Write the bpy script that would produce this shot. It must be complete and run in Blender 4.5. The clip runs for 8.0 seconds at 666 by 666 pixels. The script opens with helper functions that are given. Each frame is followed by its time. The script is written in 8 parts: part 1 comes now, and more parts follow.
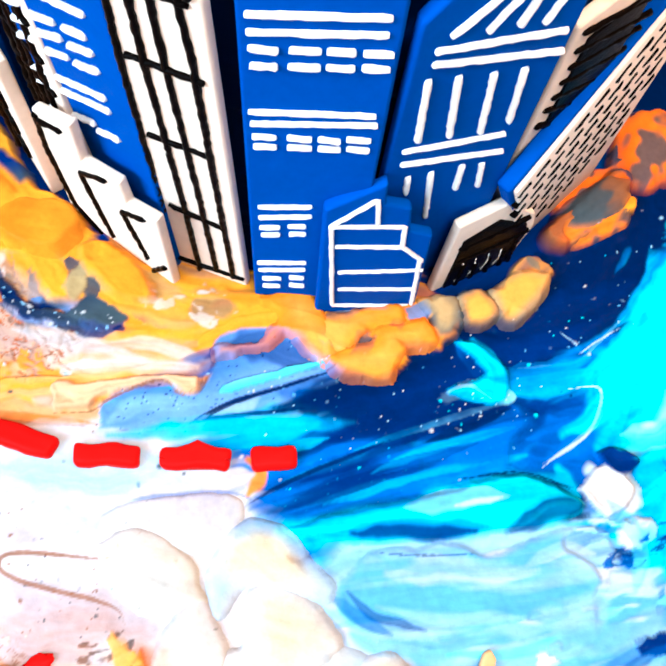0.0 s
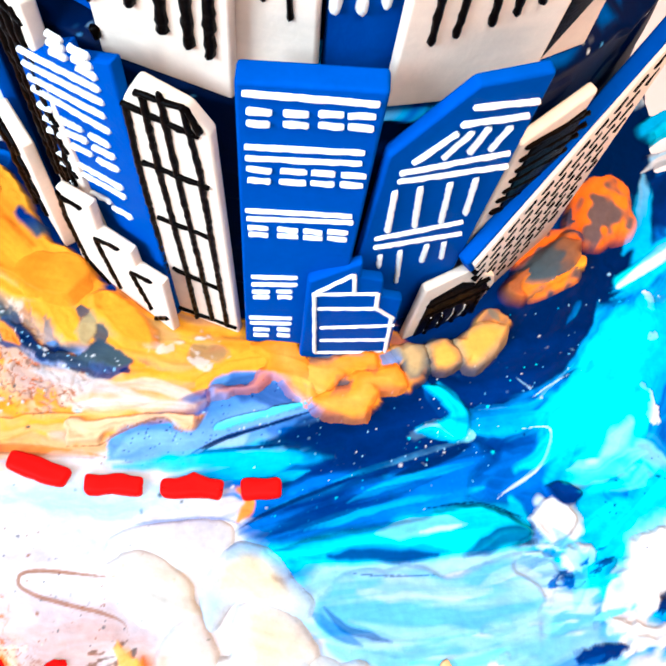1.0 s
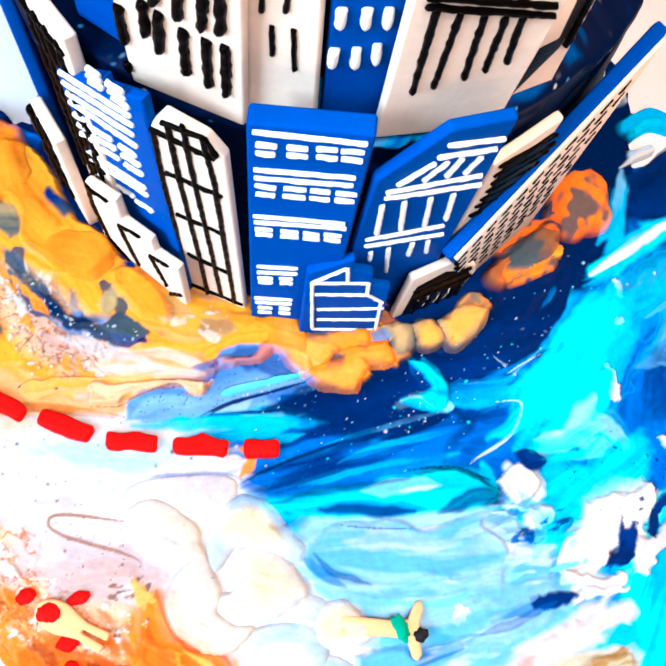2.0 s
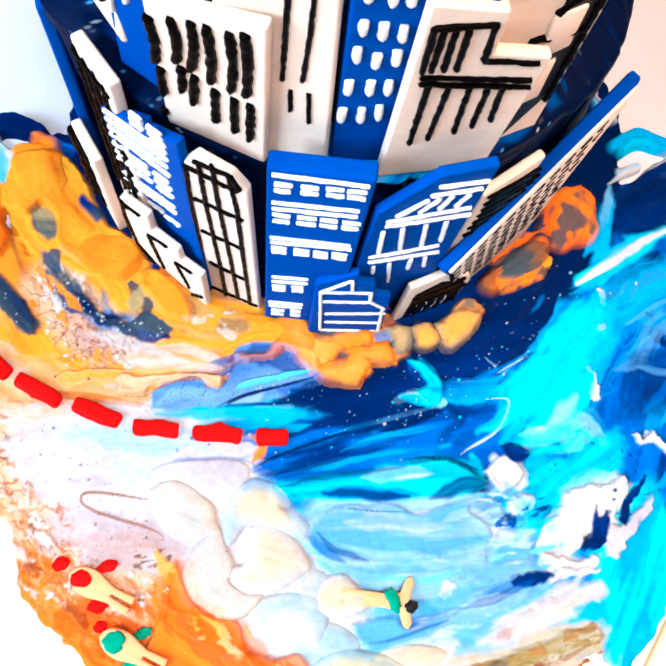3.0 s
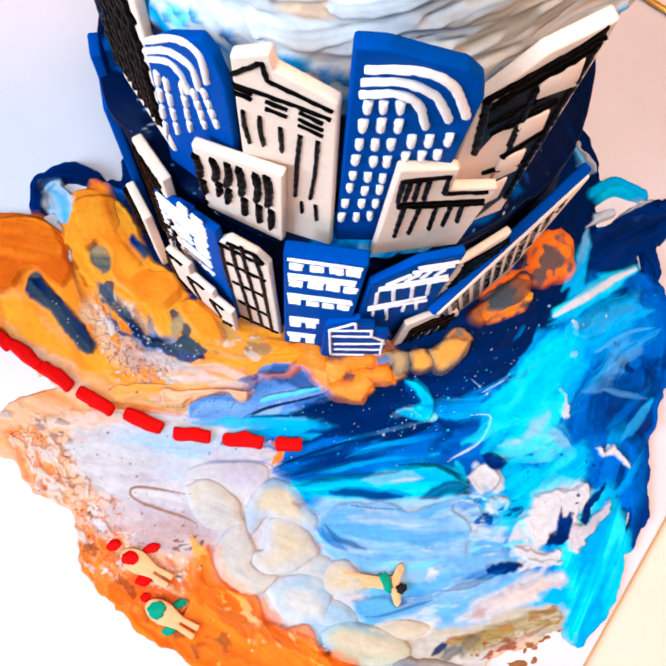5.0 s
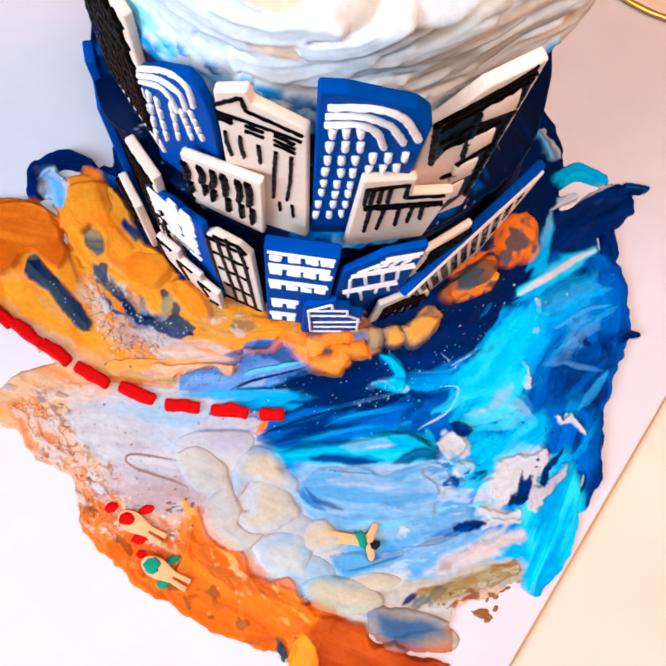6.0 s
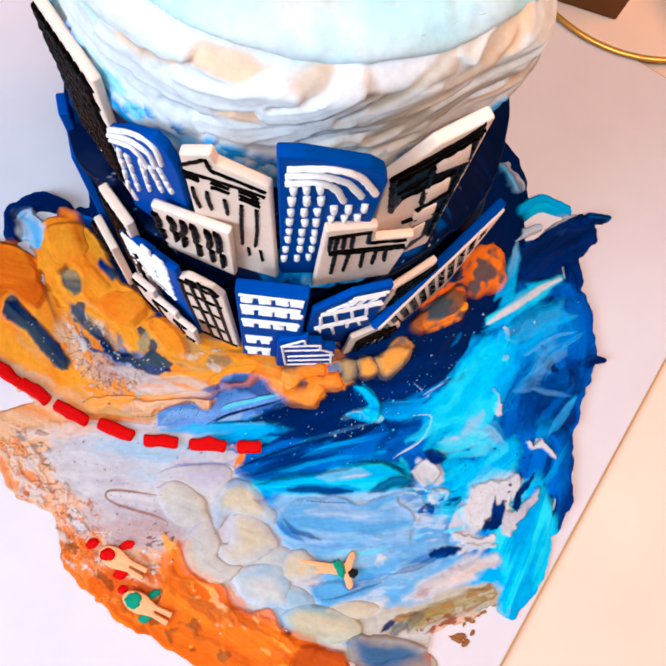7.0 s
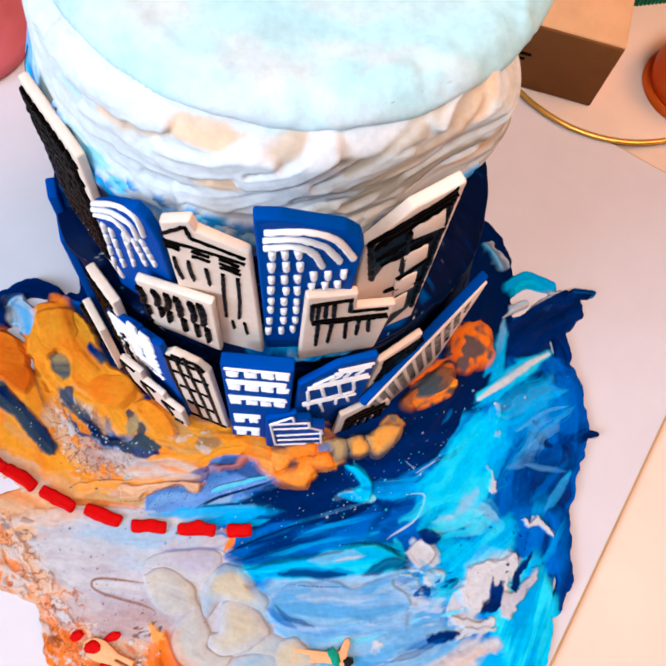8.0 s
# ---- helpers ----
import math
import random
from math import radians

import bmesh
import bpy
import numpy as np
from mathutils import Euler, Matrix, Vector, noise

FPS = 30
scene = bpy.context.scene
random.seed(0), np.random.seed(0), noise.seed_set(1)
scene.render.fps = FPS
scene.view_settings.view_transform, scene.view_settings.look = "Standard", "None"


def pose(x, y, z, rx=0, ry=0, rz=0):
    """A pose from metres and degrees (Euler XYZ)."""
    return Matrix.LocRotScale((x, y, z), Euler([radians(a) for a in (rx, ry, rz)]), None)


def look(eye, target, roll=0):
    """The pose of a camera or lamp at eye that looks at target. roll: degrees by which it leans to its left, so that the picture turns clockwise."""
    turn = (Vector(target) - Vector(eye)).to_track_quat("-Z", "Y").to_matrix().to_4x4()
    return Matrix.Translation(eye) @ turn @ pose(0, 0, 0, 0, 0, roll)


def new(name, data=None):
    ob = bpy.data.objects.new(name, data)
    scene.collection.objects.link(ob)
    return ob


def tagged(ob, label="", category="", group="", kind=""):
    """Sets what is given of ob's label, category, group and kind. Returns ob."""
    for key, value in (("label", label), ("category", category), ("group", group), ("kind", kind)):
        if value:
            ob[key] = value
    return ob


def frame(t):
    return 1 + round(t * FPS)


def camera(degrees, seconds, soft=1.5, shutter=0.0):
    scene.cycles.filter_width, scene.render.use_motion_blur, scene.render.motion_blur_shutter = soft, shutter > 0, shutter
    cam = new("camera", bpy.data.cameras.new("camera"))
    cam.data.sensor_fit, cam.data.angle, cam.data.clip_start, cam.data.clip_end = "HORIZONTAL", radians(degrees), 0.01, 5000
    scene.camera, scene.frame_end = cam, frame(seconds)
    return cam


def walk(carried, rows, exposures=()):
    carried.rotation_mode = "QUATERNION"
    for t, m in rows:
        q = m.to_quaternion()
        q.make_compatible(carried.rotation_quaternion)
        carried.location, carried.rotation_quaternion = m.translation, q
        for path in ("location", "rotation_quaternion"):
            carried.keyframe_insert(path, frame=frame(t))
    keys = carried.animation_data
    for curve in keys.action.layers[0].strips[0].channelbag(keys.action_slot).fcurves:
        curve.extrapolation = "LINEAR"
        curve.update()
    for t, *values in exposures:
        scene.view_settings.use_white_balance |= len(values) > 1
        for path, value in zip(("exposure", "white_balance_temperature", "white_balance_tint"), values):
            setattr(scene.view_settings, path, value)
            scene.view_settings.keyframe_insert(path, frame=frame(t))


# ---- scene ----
CM = 0.01
cam = camera(44.9, 8.0, soft=2.2)
PATH = [
    (0.0, -0.01380, -0.13123, 0.15293, 21.931, -3.947, -3.114),
    (0.5, -0.01340, -0.13040, 0.16523, 22.351, -4.668, -3.596),
    (1.0, -0.01468, -0.13003, 0.17584, 21.99, -5.207, -2.751),
    (1.5, -0.01391, -0.13073, 0.18501, 20.201, -5.468, -2.083),
    (2.8, -0.01641, -0.12952, 0.21677, 16.303, -5.311, 0.266),
    (3.0, -0.01603, -0.13087, 0.21928, 16.437, -5.261, 0.307),
    (3.5, -0.01567, -0.12830, 0.22892, 16.071, -4.628, 0.84),
    (4.0, -0.01458, -0.12985, 0.24014, 15.496, -4.097, 1.242),
    (4.5, -0.01342, -0.12887, 0.25348, 14.526, -3.588, 1.681),
    (4.7, -0.01422, -0.12772, 0.25805, 14.546, -3.575, 1.791),
    (5.8, -0.01281, -0.12366, 0.27729, 12.216, -4.299, 1.904),
    (6.0, -0.01240, -0.12554, 0.28400, 11.692, -4.435, 1.568),
    (6.5, -0.01334, -0.12471, 0.29246, 12.02, -4.848, 1.517),
    (7.0, -0.00971, -0.12231, 0.29202, 13.205, -5.308, 0.038),
    (7.5, -0.00737, -0.12397, 0.28949, 16.34, -5.678, -0.806),
    (8.0, -0.00652, -0.12792, 0.29082, 20.032, -5.122, -1.195),
]
walk(cam, [(t, pose(x, y, z, rx, ry, rz)) for t, x, y, z, rx, ry, rz in PATH],
     exposures=[(0.0, 0.78, 5150, -5), (1.7, 0.76, 5150, -3.5), (3.5, 0.53, 5200, -1), (4.5, 0.33, 5300, 2), (6.0, 0.03, 5400, 6.5), (8.0, -0.13, 5400, 6)])

# ---- light: a closed room with a daylight window, a warm ceiling lamp and an added warm pendant ----
world = bpy.data.worlds.new("world")
scene.world = world
world.use_nodes = True
world.node_tree.nodes["Background"].inputs[0].default_value = (0.6, 0.75, 1.0, 1)
world.node_tree.nodes["Background"].inputs[1].default_value = 0.3


def area_lamp(name, place, target, sx, sy, watts, colour):
    data = bpy.data.lights.new(name, "AREA")
    data.shape, data.size, data.size_y, data.energy, data.color = "RECTANGLE", sx, sy, watts, colour
    ob = new(name, data)
    ob.matrix_world = look(place, target)
    return ob


area_lamp("window_light", (-1.46, -0.81, 1.06), (0, 0, 0.1), 1.05, 1.0, 51, (0.80, 0.90, 1.0))
area_lamp("ceiling_lamp_light", (0.1, -0.55, 1.58), (0, -0.1, 0), 0.6, 0.6, 28, (1.0, 0.89, 0.80))
# unseen orange lamp, added to warm the right side of the board
area_lamp("added_pendant_light", (0.70, 0.04, 1.10), (0.1, 0.06, 0), 0.5, 0.5, 12, (1.0, 0.42, 0.16))


# ---- materials ----
def principled(name):
    m = bpy.data.materials.new(name)
    m.use_nodes = True
    nt = m.node_tree
    return m, nt, nt.nodes["Principled BSDF"]


def node(nt, kind, **inputs):
    n = nt.nodes.new(kind)
    for key, value in inputs.items():
        n.inputs[key].default_value = value
    return n


def mottled(nt, colour_socket, target, scale, amount):
    """Multiplies a colour by a fine and a coarse unevenness."""
    co = nt.nodes.new("ShaderNodeTexCoord")
    last = colour_socket
    for s, a in ((scale, amount), (scale * 0.17, amount * 0.8)):
        tex = node(nt, "ShaderNodeTexNoise", Scale=s, Detail=4.0, Roughness=0.6)
        nt.links.new(co.outputs["Object"], tex.inputs["Vector"])
        ramp = node(nt, "ShaderNodeMapRange")
        ramp.inputs["From Min"].default_value, ramp.inputs["From Max"].default_value = 0.25, 0.75
        ramp.inputs["To Min"].default_value, ramp.inputs["To Max"].default_value = 1 - a, 1 + a
        nt.links.new(tex.outputs["Fac"], ramp.inputs["Value"])
        mul = nt.nodes.new("ShaderNodeVectorMath")
        mul.operation = "MULTIPLY"
        nt.links.new(last, mul.inputs[0])
        nt.links.new(ramp.outputs["Result"], mul.inputs[1])
        last = mul.outputs["Vector"]
    nt.links.new(last, target)


def bumped(nt, b, scale, depth, stretch=(1, 1, 1), second=0.0):
    co = nt.nodes.new("ShaderNodeTexCoord")
    mp = nt.nodes.new("ShaderNodeMapping")
    mp.inputs["Scale"].default_value = stretch
    tex = node(nt, "ShaderNodeTexNoise", Scale=scale, Detail=5.0, Roughness=0.65)
    bump = node(nt, "ShaderNodeBump", Strength=1.0, Distance=depth)
    nt.links.new(co.outputs["Object"], mp.inputs["Vector"])
    nt.links.new(mp.outputs["Vector"], tex.inputs["Vector"])
    nt.links.new(tex.outputs["Fac"], bump.inputs["Height"])
    if second:
        t2 = node(nt, "ShaderNodeTexNoise", Scale=scale * 0.15, Detail=3.0)
        b2 = node(nt, "ShaderNodeBump", Strength=1.0, Distance=second)
        nt.links.new(mp.outputs["Vector"], t2.inputs["Vector"])
        nt.links.new(t2.outputs["Fac"], b2.inputs["Height"])
        nt.links.new(b2.outputs["Normal"], bump.inputs["Normal"])
    nt.links.new(bump.outputs["Normal"], b.inputs["Normal"])


def plain(name, colour, rough=0.5, scale=300.0, amount=0.08, bump=0.0001, metal=0.0, coat=0.0, second=0.0, spec=0.06):
    m, nt, b = principled(name)
    rgb = nt.nodes.new("ShaderNodeRGB")
    rgb.outputs[0].default_value = (*colour, 1)
    mottled(nt, rgb.outputs[0], b.inputs["Base Color"], scale, amount)
    b.inputs["Roughness"].default_value, b.inputs["Metallic"].default_value = rough, metal
    b.inputs["Coat Weight"].default_value = coat
    b.inputs["Specular IOR Level"].default_value = spec
    bumped(nt, b, scale * 1.7, bump, second=second)
    return m


def cream_paint(name, rough, bump, spec):
    """Butter cream whose pigment is mixed on the surface by the palette knife."""
    m, nt, b = principled(name)
    att = nt.nodes.new("ShaderNodeAttribute")
    att.attribute_name = "pigment"
    mottled(nt, att.outputs["Color"], b.inputs["Base Color"], 420.0, 0.12)
    b.inputs["Roughness"].default_value = rough
    b.inputs["Specular IOR Level"].default_value = spec
    bumped(nt, b, 500.0, bump, second=0.00006)
    return m


sea_cream = cream_paint("sea_cream", 0.34, 0.00013, 0.014)
icing_cream = cream_paint("icing_cream", 0.5, 0.00005, 0.03)
blue_fondant = plain("blue_fondant", (0.001, 0.052, 0.285), 0.55, 500, 0.07, 0.00008, second=0.0002, spec=0.02)
ivory_fondant = plain("ivory_fondant", (0.80, 0.595, 0.455), 0.6, 350, 0.06, 0.00008, second=0.0002)
white_icing = plain("white_icing", (0.86, 0.76, 0.69), 0.45, 600, 0.05, 0.00008)
dark_icing = plain("dark_chocolate_icing", (0.0016, 0.0008, 0.0006), 0.3, 700, 0.2, 0.0001, spec=0.02)
red_fondant = plain("red_fondant", (0.52, 0.0008, 0.0006), 0.45, 500, 0.06, 0.00006, spec=0.02)
skin_fondant = plain("peach_fondant", (0.72, 0.36, 0.16), 0.5, 500, 0.06, 0.00006)
green_fondant = plain("green_fondant", (0.02, 0.25, 0.15), 0.5, 500, 0.08, 0.00006)
black_fondant = plain("black_fondant", (0.01, 0.01, 0.012), 0.4, 500, 0.1, 0.00006)
crumb_cream = plain("crumb_cream", (0.24, 0.09, 0.025), 0.5, 400, 0.2, 0.0001)
board_paper = plain("board_paper", (0.60, 0.555, 0.575), 0.35, 60, 0.025, 0.00003)
board_edge = plain("board_edge", (0.45, 0.30, 0.14), 0.5, 90, 0.1, 0.00005)
table_wood = plain("table_lacquer", (0.70, 0.53, 0.41), 0.4, 30, 0.05, 0.00004)
# dark tone for the unseen walls, to cut fill and reflections
wall_paint = plain("wall_paint", (0.10, 0.09, 0.085), 0.8, 20, 0.04, 0.0002)
floor_wood = plain("floor_wood", (0.30, 0.19, 0.11), 0.5, 12, 0.15, 0.0002)
carton = plain("carton", (0.70, 0.40, 0.20), 0.7, 60, 0.1, 0.0001)
# darker copy of the carton for the box's shaded front
carton_shaded = plain("carton_shaded", (0.20, 0.075, 0.02), 0.6, 60, 0.12, 0.0001)
gold = plain("gold_foil", (0.75, 0.42, 0.08), 0.3, 80, 0.1, 0.00005, metal=0.7)
orange_plastic = plain("orange_plastic", (0.62, 0.10, 0.006), 0.35, 60, 0.05, 0.00003)
green_bristle = plain("green_bristle", (0.01, 0.22, 0.12), 0.5, 200, 0.2, 0.0001)
pink_plastic = plain("pink_plastic", (0.55, 0.13, 0.15), 0.4, 60, 0.08, 0.00004)
lamp_glass = bpy.data.materials.new("lamp_diffuser")
lamp_glass.use_nodes = True
lamp_glass.node_tree.nodes["Principled BSDF"].inputs["Base Color"].default_value = (0.9, 0.88, 0.84, 1)


# ---- mesh helpers (places in centimetres) ----
def part(name, bm, material, parent=None, label="", smooth=True):
    me = bpy.data.meshes.new(name)
    bmesh.ops.recalc_face_normals(bm, faces=bm.faces[:])
    bm.to_mesh(me)
    bm.free()
    me.materials.append(material)
    if smooth:
        me.polygons.foreach_set("use_smooth", [True] * len(me.polygons))
    ob = new(name, me)
    if parent:
        ob.parent = parent
    if label:
        ob["label"] = label
    return ob


def empty(name, m, label, category, group="", kind=""):
    ob = new(name)
    ob.empty_display_size = 0.01
    ob.matrix_world = m
    return tagged(ob, label, category, group, kind)


def block(x0, x1, y0, y1, z0, z1, bevel=0.0, segments=2):
    bm = bmesh.new()
    bmesh.ops.create_cube(bm, size=1)
    for v in bm.verts:
        v.co = Vector(((x0 + x1) / 2 + v.co.x * (x1 - x0), (y0 + y1) / 2 + v.co.y * (y1 - y0), (z0 + z1) / 2 + v.co.z * (z1 - z0))) * CM
    if bevel:
        bmesh.ops.bevel(bm, geom=bm.edges[:], offset=bevel * CM, segments=segments, affect="EDGES", profile=0.5)
    return bm


def slab(points, y0, y1, bevel=0.07, segments=2):
    """A plate with an outline in the x-z plane, from y0 (front) to y1 (back), with rounded edges."""
    bm = bmesh.new()
    front = bm.faces.new([bm.verts.new((x * CM, y0 * CM, z * CM)) for x, z in points])
    made = bmesh.ops.extrude_face_region(bm, geom=[front])["geom"]
    for v in made:
        if isinstance(v, bmesh.types.BMVert):
            v.co.y = y1 * CM
    bmesh.ops.recalc_face_normals(bm, faces=bm.faces[:])
    bmesh.ops.bevel(bm, geom=bm.edges[:], offset=bevel * CM, segments=segments, affect="EDGES", profile=0.5, clamp_overlap=True)
    return bm


def curve_points(pts, step, smooth=True):
    """Even steps along a smooth line through the points."""
    p = [np.array(q, float) for q in pts]
    if len(p) == 2 or not smooth:
        dense = [a + (b - a) * k / 20 for a, b in zip(p, p[1:]) for k in range(20)] + [p[-1]]
    else:
        e = [2 * p[0] - p[1]] + p + [2 * p[-1] - p[-2]]
        dense = []
        for i in range(1, len(e) - 2):
            for k in range(16):
                s = k / 16
                a, b, c, d = e[i - 1], e[i], e[i + 1], e[i + 2]
                dense.append(0.5 * (2 * b + (c - a) * s + (2 * a - 5 * b + 4 * c - d) * s * s + (3 * b - a - 3 * c + d) * s ** 3))
        dense.append(p[-1])
    dense = np.array(dense)
    run = np.concatenate([[0], np.cumsum(np.linalg.norm(np.diff(dense, axis=0), axis=1))])
    n = max(2, int(run[-1] / step) + 1)
    at = np.linspace(0, run[-1], n)
    return np.stack([np.interp(at, run, dense[:, k]) for k in range(dense.shape[1])], 1), run[-1]


def icing_line(pts, width, lump=0.12, height=0.8, smooth=True):
    """A piped line of icing lying on the plane y = 0 and swelling towards -y; pts in x, z."""
    line, run = curve_points(pts, max(width * 0.6, run_step), smooth)
    bm = bmesh.new()
    n, r0 = len(line), width / 2
    way = np.gradient(line, axis=0)
    way /= np.linalg.norm(way, axis=1)[:, None] + 1e-9
    rows = [(line[0] - way[0] * r0 * 0.55, way[0], 0.62)]
    rows += [(line[i], way[i], 1.0) for i in range(n)]
    rows += [(line[-1] + way[-1] * r0 * 0.55, way[-1], 0.62)]
    rings, SIDES = [], 8
    for c, w, s in rows:
        r = r0 * s * (1 + random.uniform(-lump, lump))
        h = r0 * height * (0.55 + 0.45 * s) * (1 + random.uniform(-lump, lump))
        c = c + np.array([-w[1], w[0]]) * random.uniform(-lump, lump) * r0 * 0.6
        ring = []
        for k in range(SIDES):
            a = 2 * math.pi * k / SIDES
            x, z = c + np.array([-w[1], w[0]]) * r * math.cos(a)
            y = -h * math.sin(a) * (1.6 if math.sin(a) > 0 else 0.35)
            ring.append(bm.verts.new((x * CM, y * CM, z * CM)))
        rings.append(ring)
    for a, b in zip(rings, rings[1:]):
        for k in range(SIDES):
            bm.faces.new((a[k], a[(k + 1) % SIDES], b[(k + 1) % SIDES], b[k]))
    bm.faces.new(rings[0])
    bm.faces.new(rings[-1])
    return bm


run_step = 0.09


def lathe(profile, segments=48, cap=True):
    """A turned body from (radius, z) points."""
    bm = bmesh.new()
    rings = [[bm.verts.new((r * CM * math.cos(2 * math.pi * k / segments), r * CM * math.sin(2 * math.pi * k / segments), z * CM)) for k in range(segments)] for r, z in profile]
    for a, b in zip(rings, rings[1:]):
        for k in range(segments):
            bm.faces.new((a[k], a[(k + 1) % segments], b[(k + 1) % segments], b[k]))
    if cap:
        bm.faces.new(rings[0])
        bm.faces.new(rings[-1])
    return bm


# ---- knife-spread cream: strokes laid one over another on a grid ----
def grain(x, y, seed):
    """Smooth value noise, 0 to 1."""
    xi, yi = np.floor(x).astype(np.int64), np.floor(y).astype(np.int64)
    fx, fy = x - xi, y - yi
    fx, fy = fx * fx * (3 - 2 * fx), fy * fy * (3 - 2 * fy)

    def h(a, b):
        k = (a * 374761393 + b * 668265263 + seed * 974634777) & 0xFFFFFFFF
        k = ((k ^ (k >> 13)) * 1274126177) & 0xFFFFFFFF
        return ((k ^ (k >> 16)) & 0xFFFF) / 65535.0
    return (h(xi, yi) * (1 - fx) + h(xi + 1, yi) * fx) * (1 - fy) + (h(xi, yi + 1) * (1 - fx) + h(xi + 1, yi + 1) * fx) * fy


def rise(a, b, x):
    t = np.clip((x - a) / (b - a), 0, 1)
    return t * t * (3 - 2 * t)


def inside_by(X, Y, pts, ragged, seed):
    """How far each place lies inside a rounded outline whose edge is torn a little; negative outside."""
    line, _ = curve_points([*pts, pts[0]], 0.07)
    wx = X + ragged * (grain(X * 2.3, Y * 2.3, seed) - 0.5) * 2 + ragged * 0.6 * (grain(X * 7, Y * 7, seed + 1) - 0.5) * 2
    wy = Y + ragged * (grain(X * 2.3, Y * 2.3, seed + 2) - 0.5) * 2 + ragged * 0.6 * (grain(X * 7, Y * 7, seed + 3) - 0.5) * 2
    best, odd = np.full(X.shape, 1e9), np.zeros(X.shape, bool)
    for (ax, ay), (bx, by) in zip(line, np.roll(line, -1, axis=0)):
        best = np.minimum(best, (wx - ax) ** 2 + (wy - ay) ** 2)
        if ay != by:
            odd ^= ((ay > wy) != (by > wy)) & (wx < (bx - ax) * (wy - ay) / (by - ay) + ax)
    d = np.sqrt(best)
    return np.where(odd, d, -d)


class Spread:
    def __init__(self, x0, x1, y0, y1, step, ground, colour):
        self.x, self.y = np.arange(x0, x1 + step, step), np.arange(y0, y1 + step, step)
        self.X, self.Y = np.meshgrid(self.x, self.y)
        self.H = np.full(self.X.shape, float(ground) if ground > 0 else -0.3)
        self.C = np.tile(np.array(colour, float), (*self.X.shape, 1))
        self.on = np.full(self.X.shape, ground > 0)
        self.step, self.count = step, 0

    def lay(self, first, second, width, thick, *pts, ragged=0.45, level=0.1, blend=0.6, rel=False, soft=0.22):
        self.count += 1
        seed = self.count * 7
        line, run = curve_points(pts, max(0.03, width * 0.15))
        half = width / 2
        pad = half * 1.5
        i0, i1 = np.searchsorted(self.x, [line[:, 0].min() - pad, line[:, 0].max() + pad])
        j0, j1 = np.searchsorted(self.y, [line[:, 1].min() - pad, line[:, 1].max() + pad])
        if i1 - i0 < 2 or j1 - j0 < 2:
            return
        X, Y = self.X[j0:j1, i0:i1], self.Y[j0:j1, i0:i1]
        wob = min(0.3, 0.22 * width) * ragged
        wx = X + wob * (grain(X * 1.3, Y * 1.3, seed) - 0.5) * 2 + wob * 0.5 * (grain(X * 4.1, Y * 4.1, seed + 1) - 0.5) * 2
        wy = Y + wob * (grain(X * 1.3, Y * 1.3, seed + 2) - 0.5) * 2 + wob * 0.5 * (grain(X * 4.1, Y * 4.1, seed + 3) - 0.5) * 2
        best, at = np.full(X.shape, 1e9), np.zeros(X.shape, int)
        for k, (px, py) in enumerate(line):
            d = (wx - px) ** 2 + (wy - py) ** 2
            m = d < best
            best[m], at[m] = d[m], k
        way = np.gradient(line, axis=0)
        way /= np.linalg.norm(way, axis=1)[:, None] + 1e-9
        dx, dy = wx - line[at, 0], wy - line[at, 1]
        v = (dx * -way[at, 1] + dy * way[at, 0]) / half
        u = at / max(1, len(line) - 1) * run + (dx * way[at, 0] + dy * way[at, 1])
        r = np.sqrt(best) / half
        hairs = 0.45 * grain(u * 0.35 + 9, v * half * 4 + 50, seed + 4) + 0.35 * grain(u * 0.6, v * half * 9 + 80, seed + 5) + 0.2 * grain(u * 1.1, v * half * 22 + 30, seed + 8)
        dry = rise(run * 0.7, run + half * 0.7, u) * 0.55
        a = rise(0.0, soft, 1 - r - dry * (hairs - 0.25))
        broad = grain(u * 0.35 + 9, v * 1.7 + 50, seed + 11)
        mix = np.clip((broad - 0.32) * 1.6 + (hairs - 0.5) * 0.9, 0, 1) * 0.85
        col = np.array(first) * (1 - mix[..., None]) + np.array(second) * mix[..., None]
        swell = thick * (0.68 + 0.34 * np.clip(np.abs(v), 0, 1) ** 5) + (0.14 * thick + 0.018) * (hairs - 0.5) + 0.04 * (broad - 0.5)
        H = self.H[j0:j1, i0:i1]
        self.H[j0:j1, i0:i1] = H * (1 - a) + (H + swell if rel else np.maximum(level + swell, H * 0.75)) * a
        ca = (np.clip(a * 1.15, 0, 1) * (1 - blend * np.clip((grain(u * 0.4 + 3, v * half * 6 + 11, seed + 10) - 0.4) * 2.4, 0, 1)))[..., None]
        C = self.C[j0:j1, i0:i1]
        bare = ~self.on[j0:j1, i0:i1]
        C[bare] = col[bare]
        self.C[j0:j1, i0:i1] = C * (1 - ca) + col * ca
        self.on[j0:j1, i0:i1] |= a > 0.01

    def along(self, width, pts, wob, seed):
        """Distances along and across a bent line for the grid near it."""
        line, run = curve_points(pts, max(0.04, width * 0.12))
        half = width / 2
        pad = half * 1.2 + wob
        i0, i1 = np.searchsorted(self.x, [line[:, 0].min() - pad, line[:, 0].max() + pad])
        j0, j1 = np.searchsorted(self.y, [line[:, 1].min() - pad, line[:, 1].max() + pad])
        if i1 - i0 < 2 or j1 - j0 < 2:
            return None
        X, Y = self.X[j0:j1, i0:i1], self.Y[j0:j1, i0:i1]
        wx = X + wob * (grain(X * 1.1, Y * 1.1, seed) - 0.5) * 2 + wob * 0.4 * (grain(X * 3.7, Y * 3.7, seed + 1) - 0.5) * 2
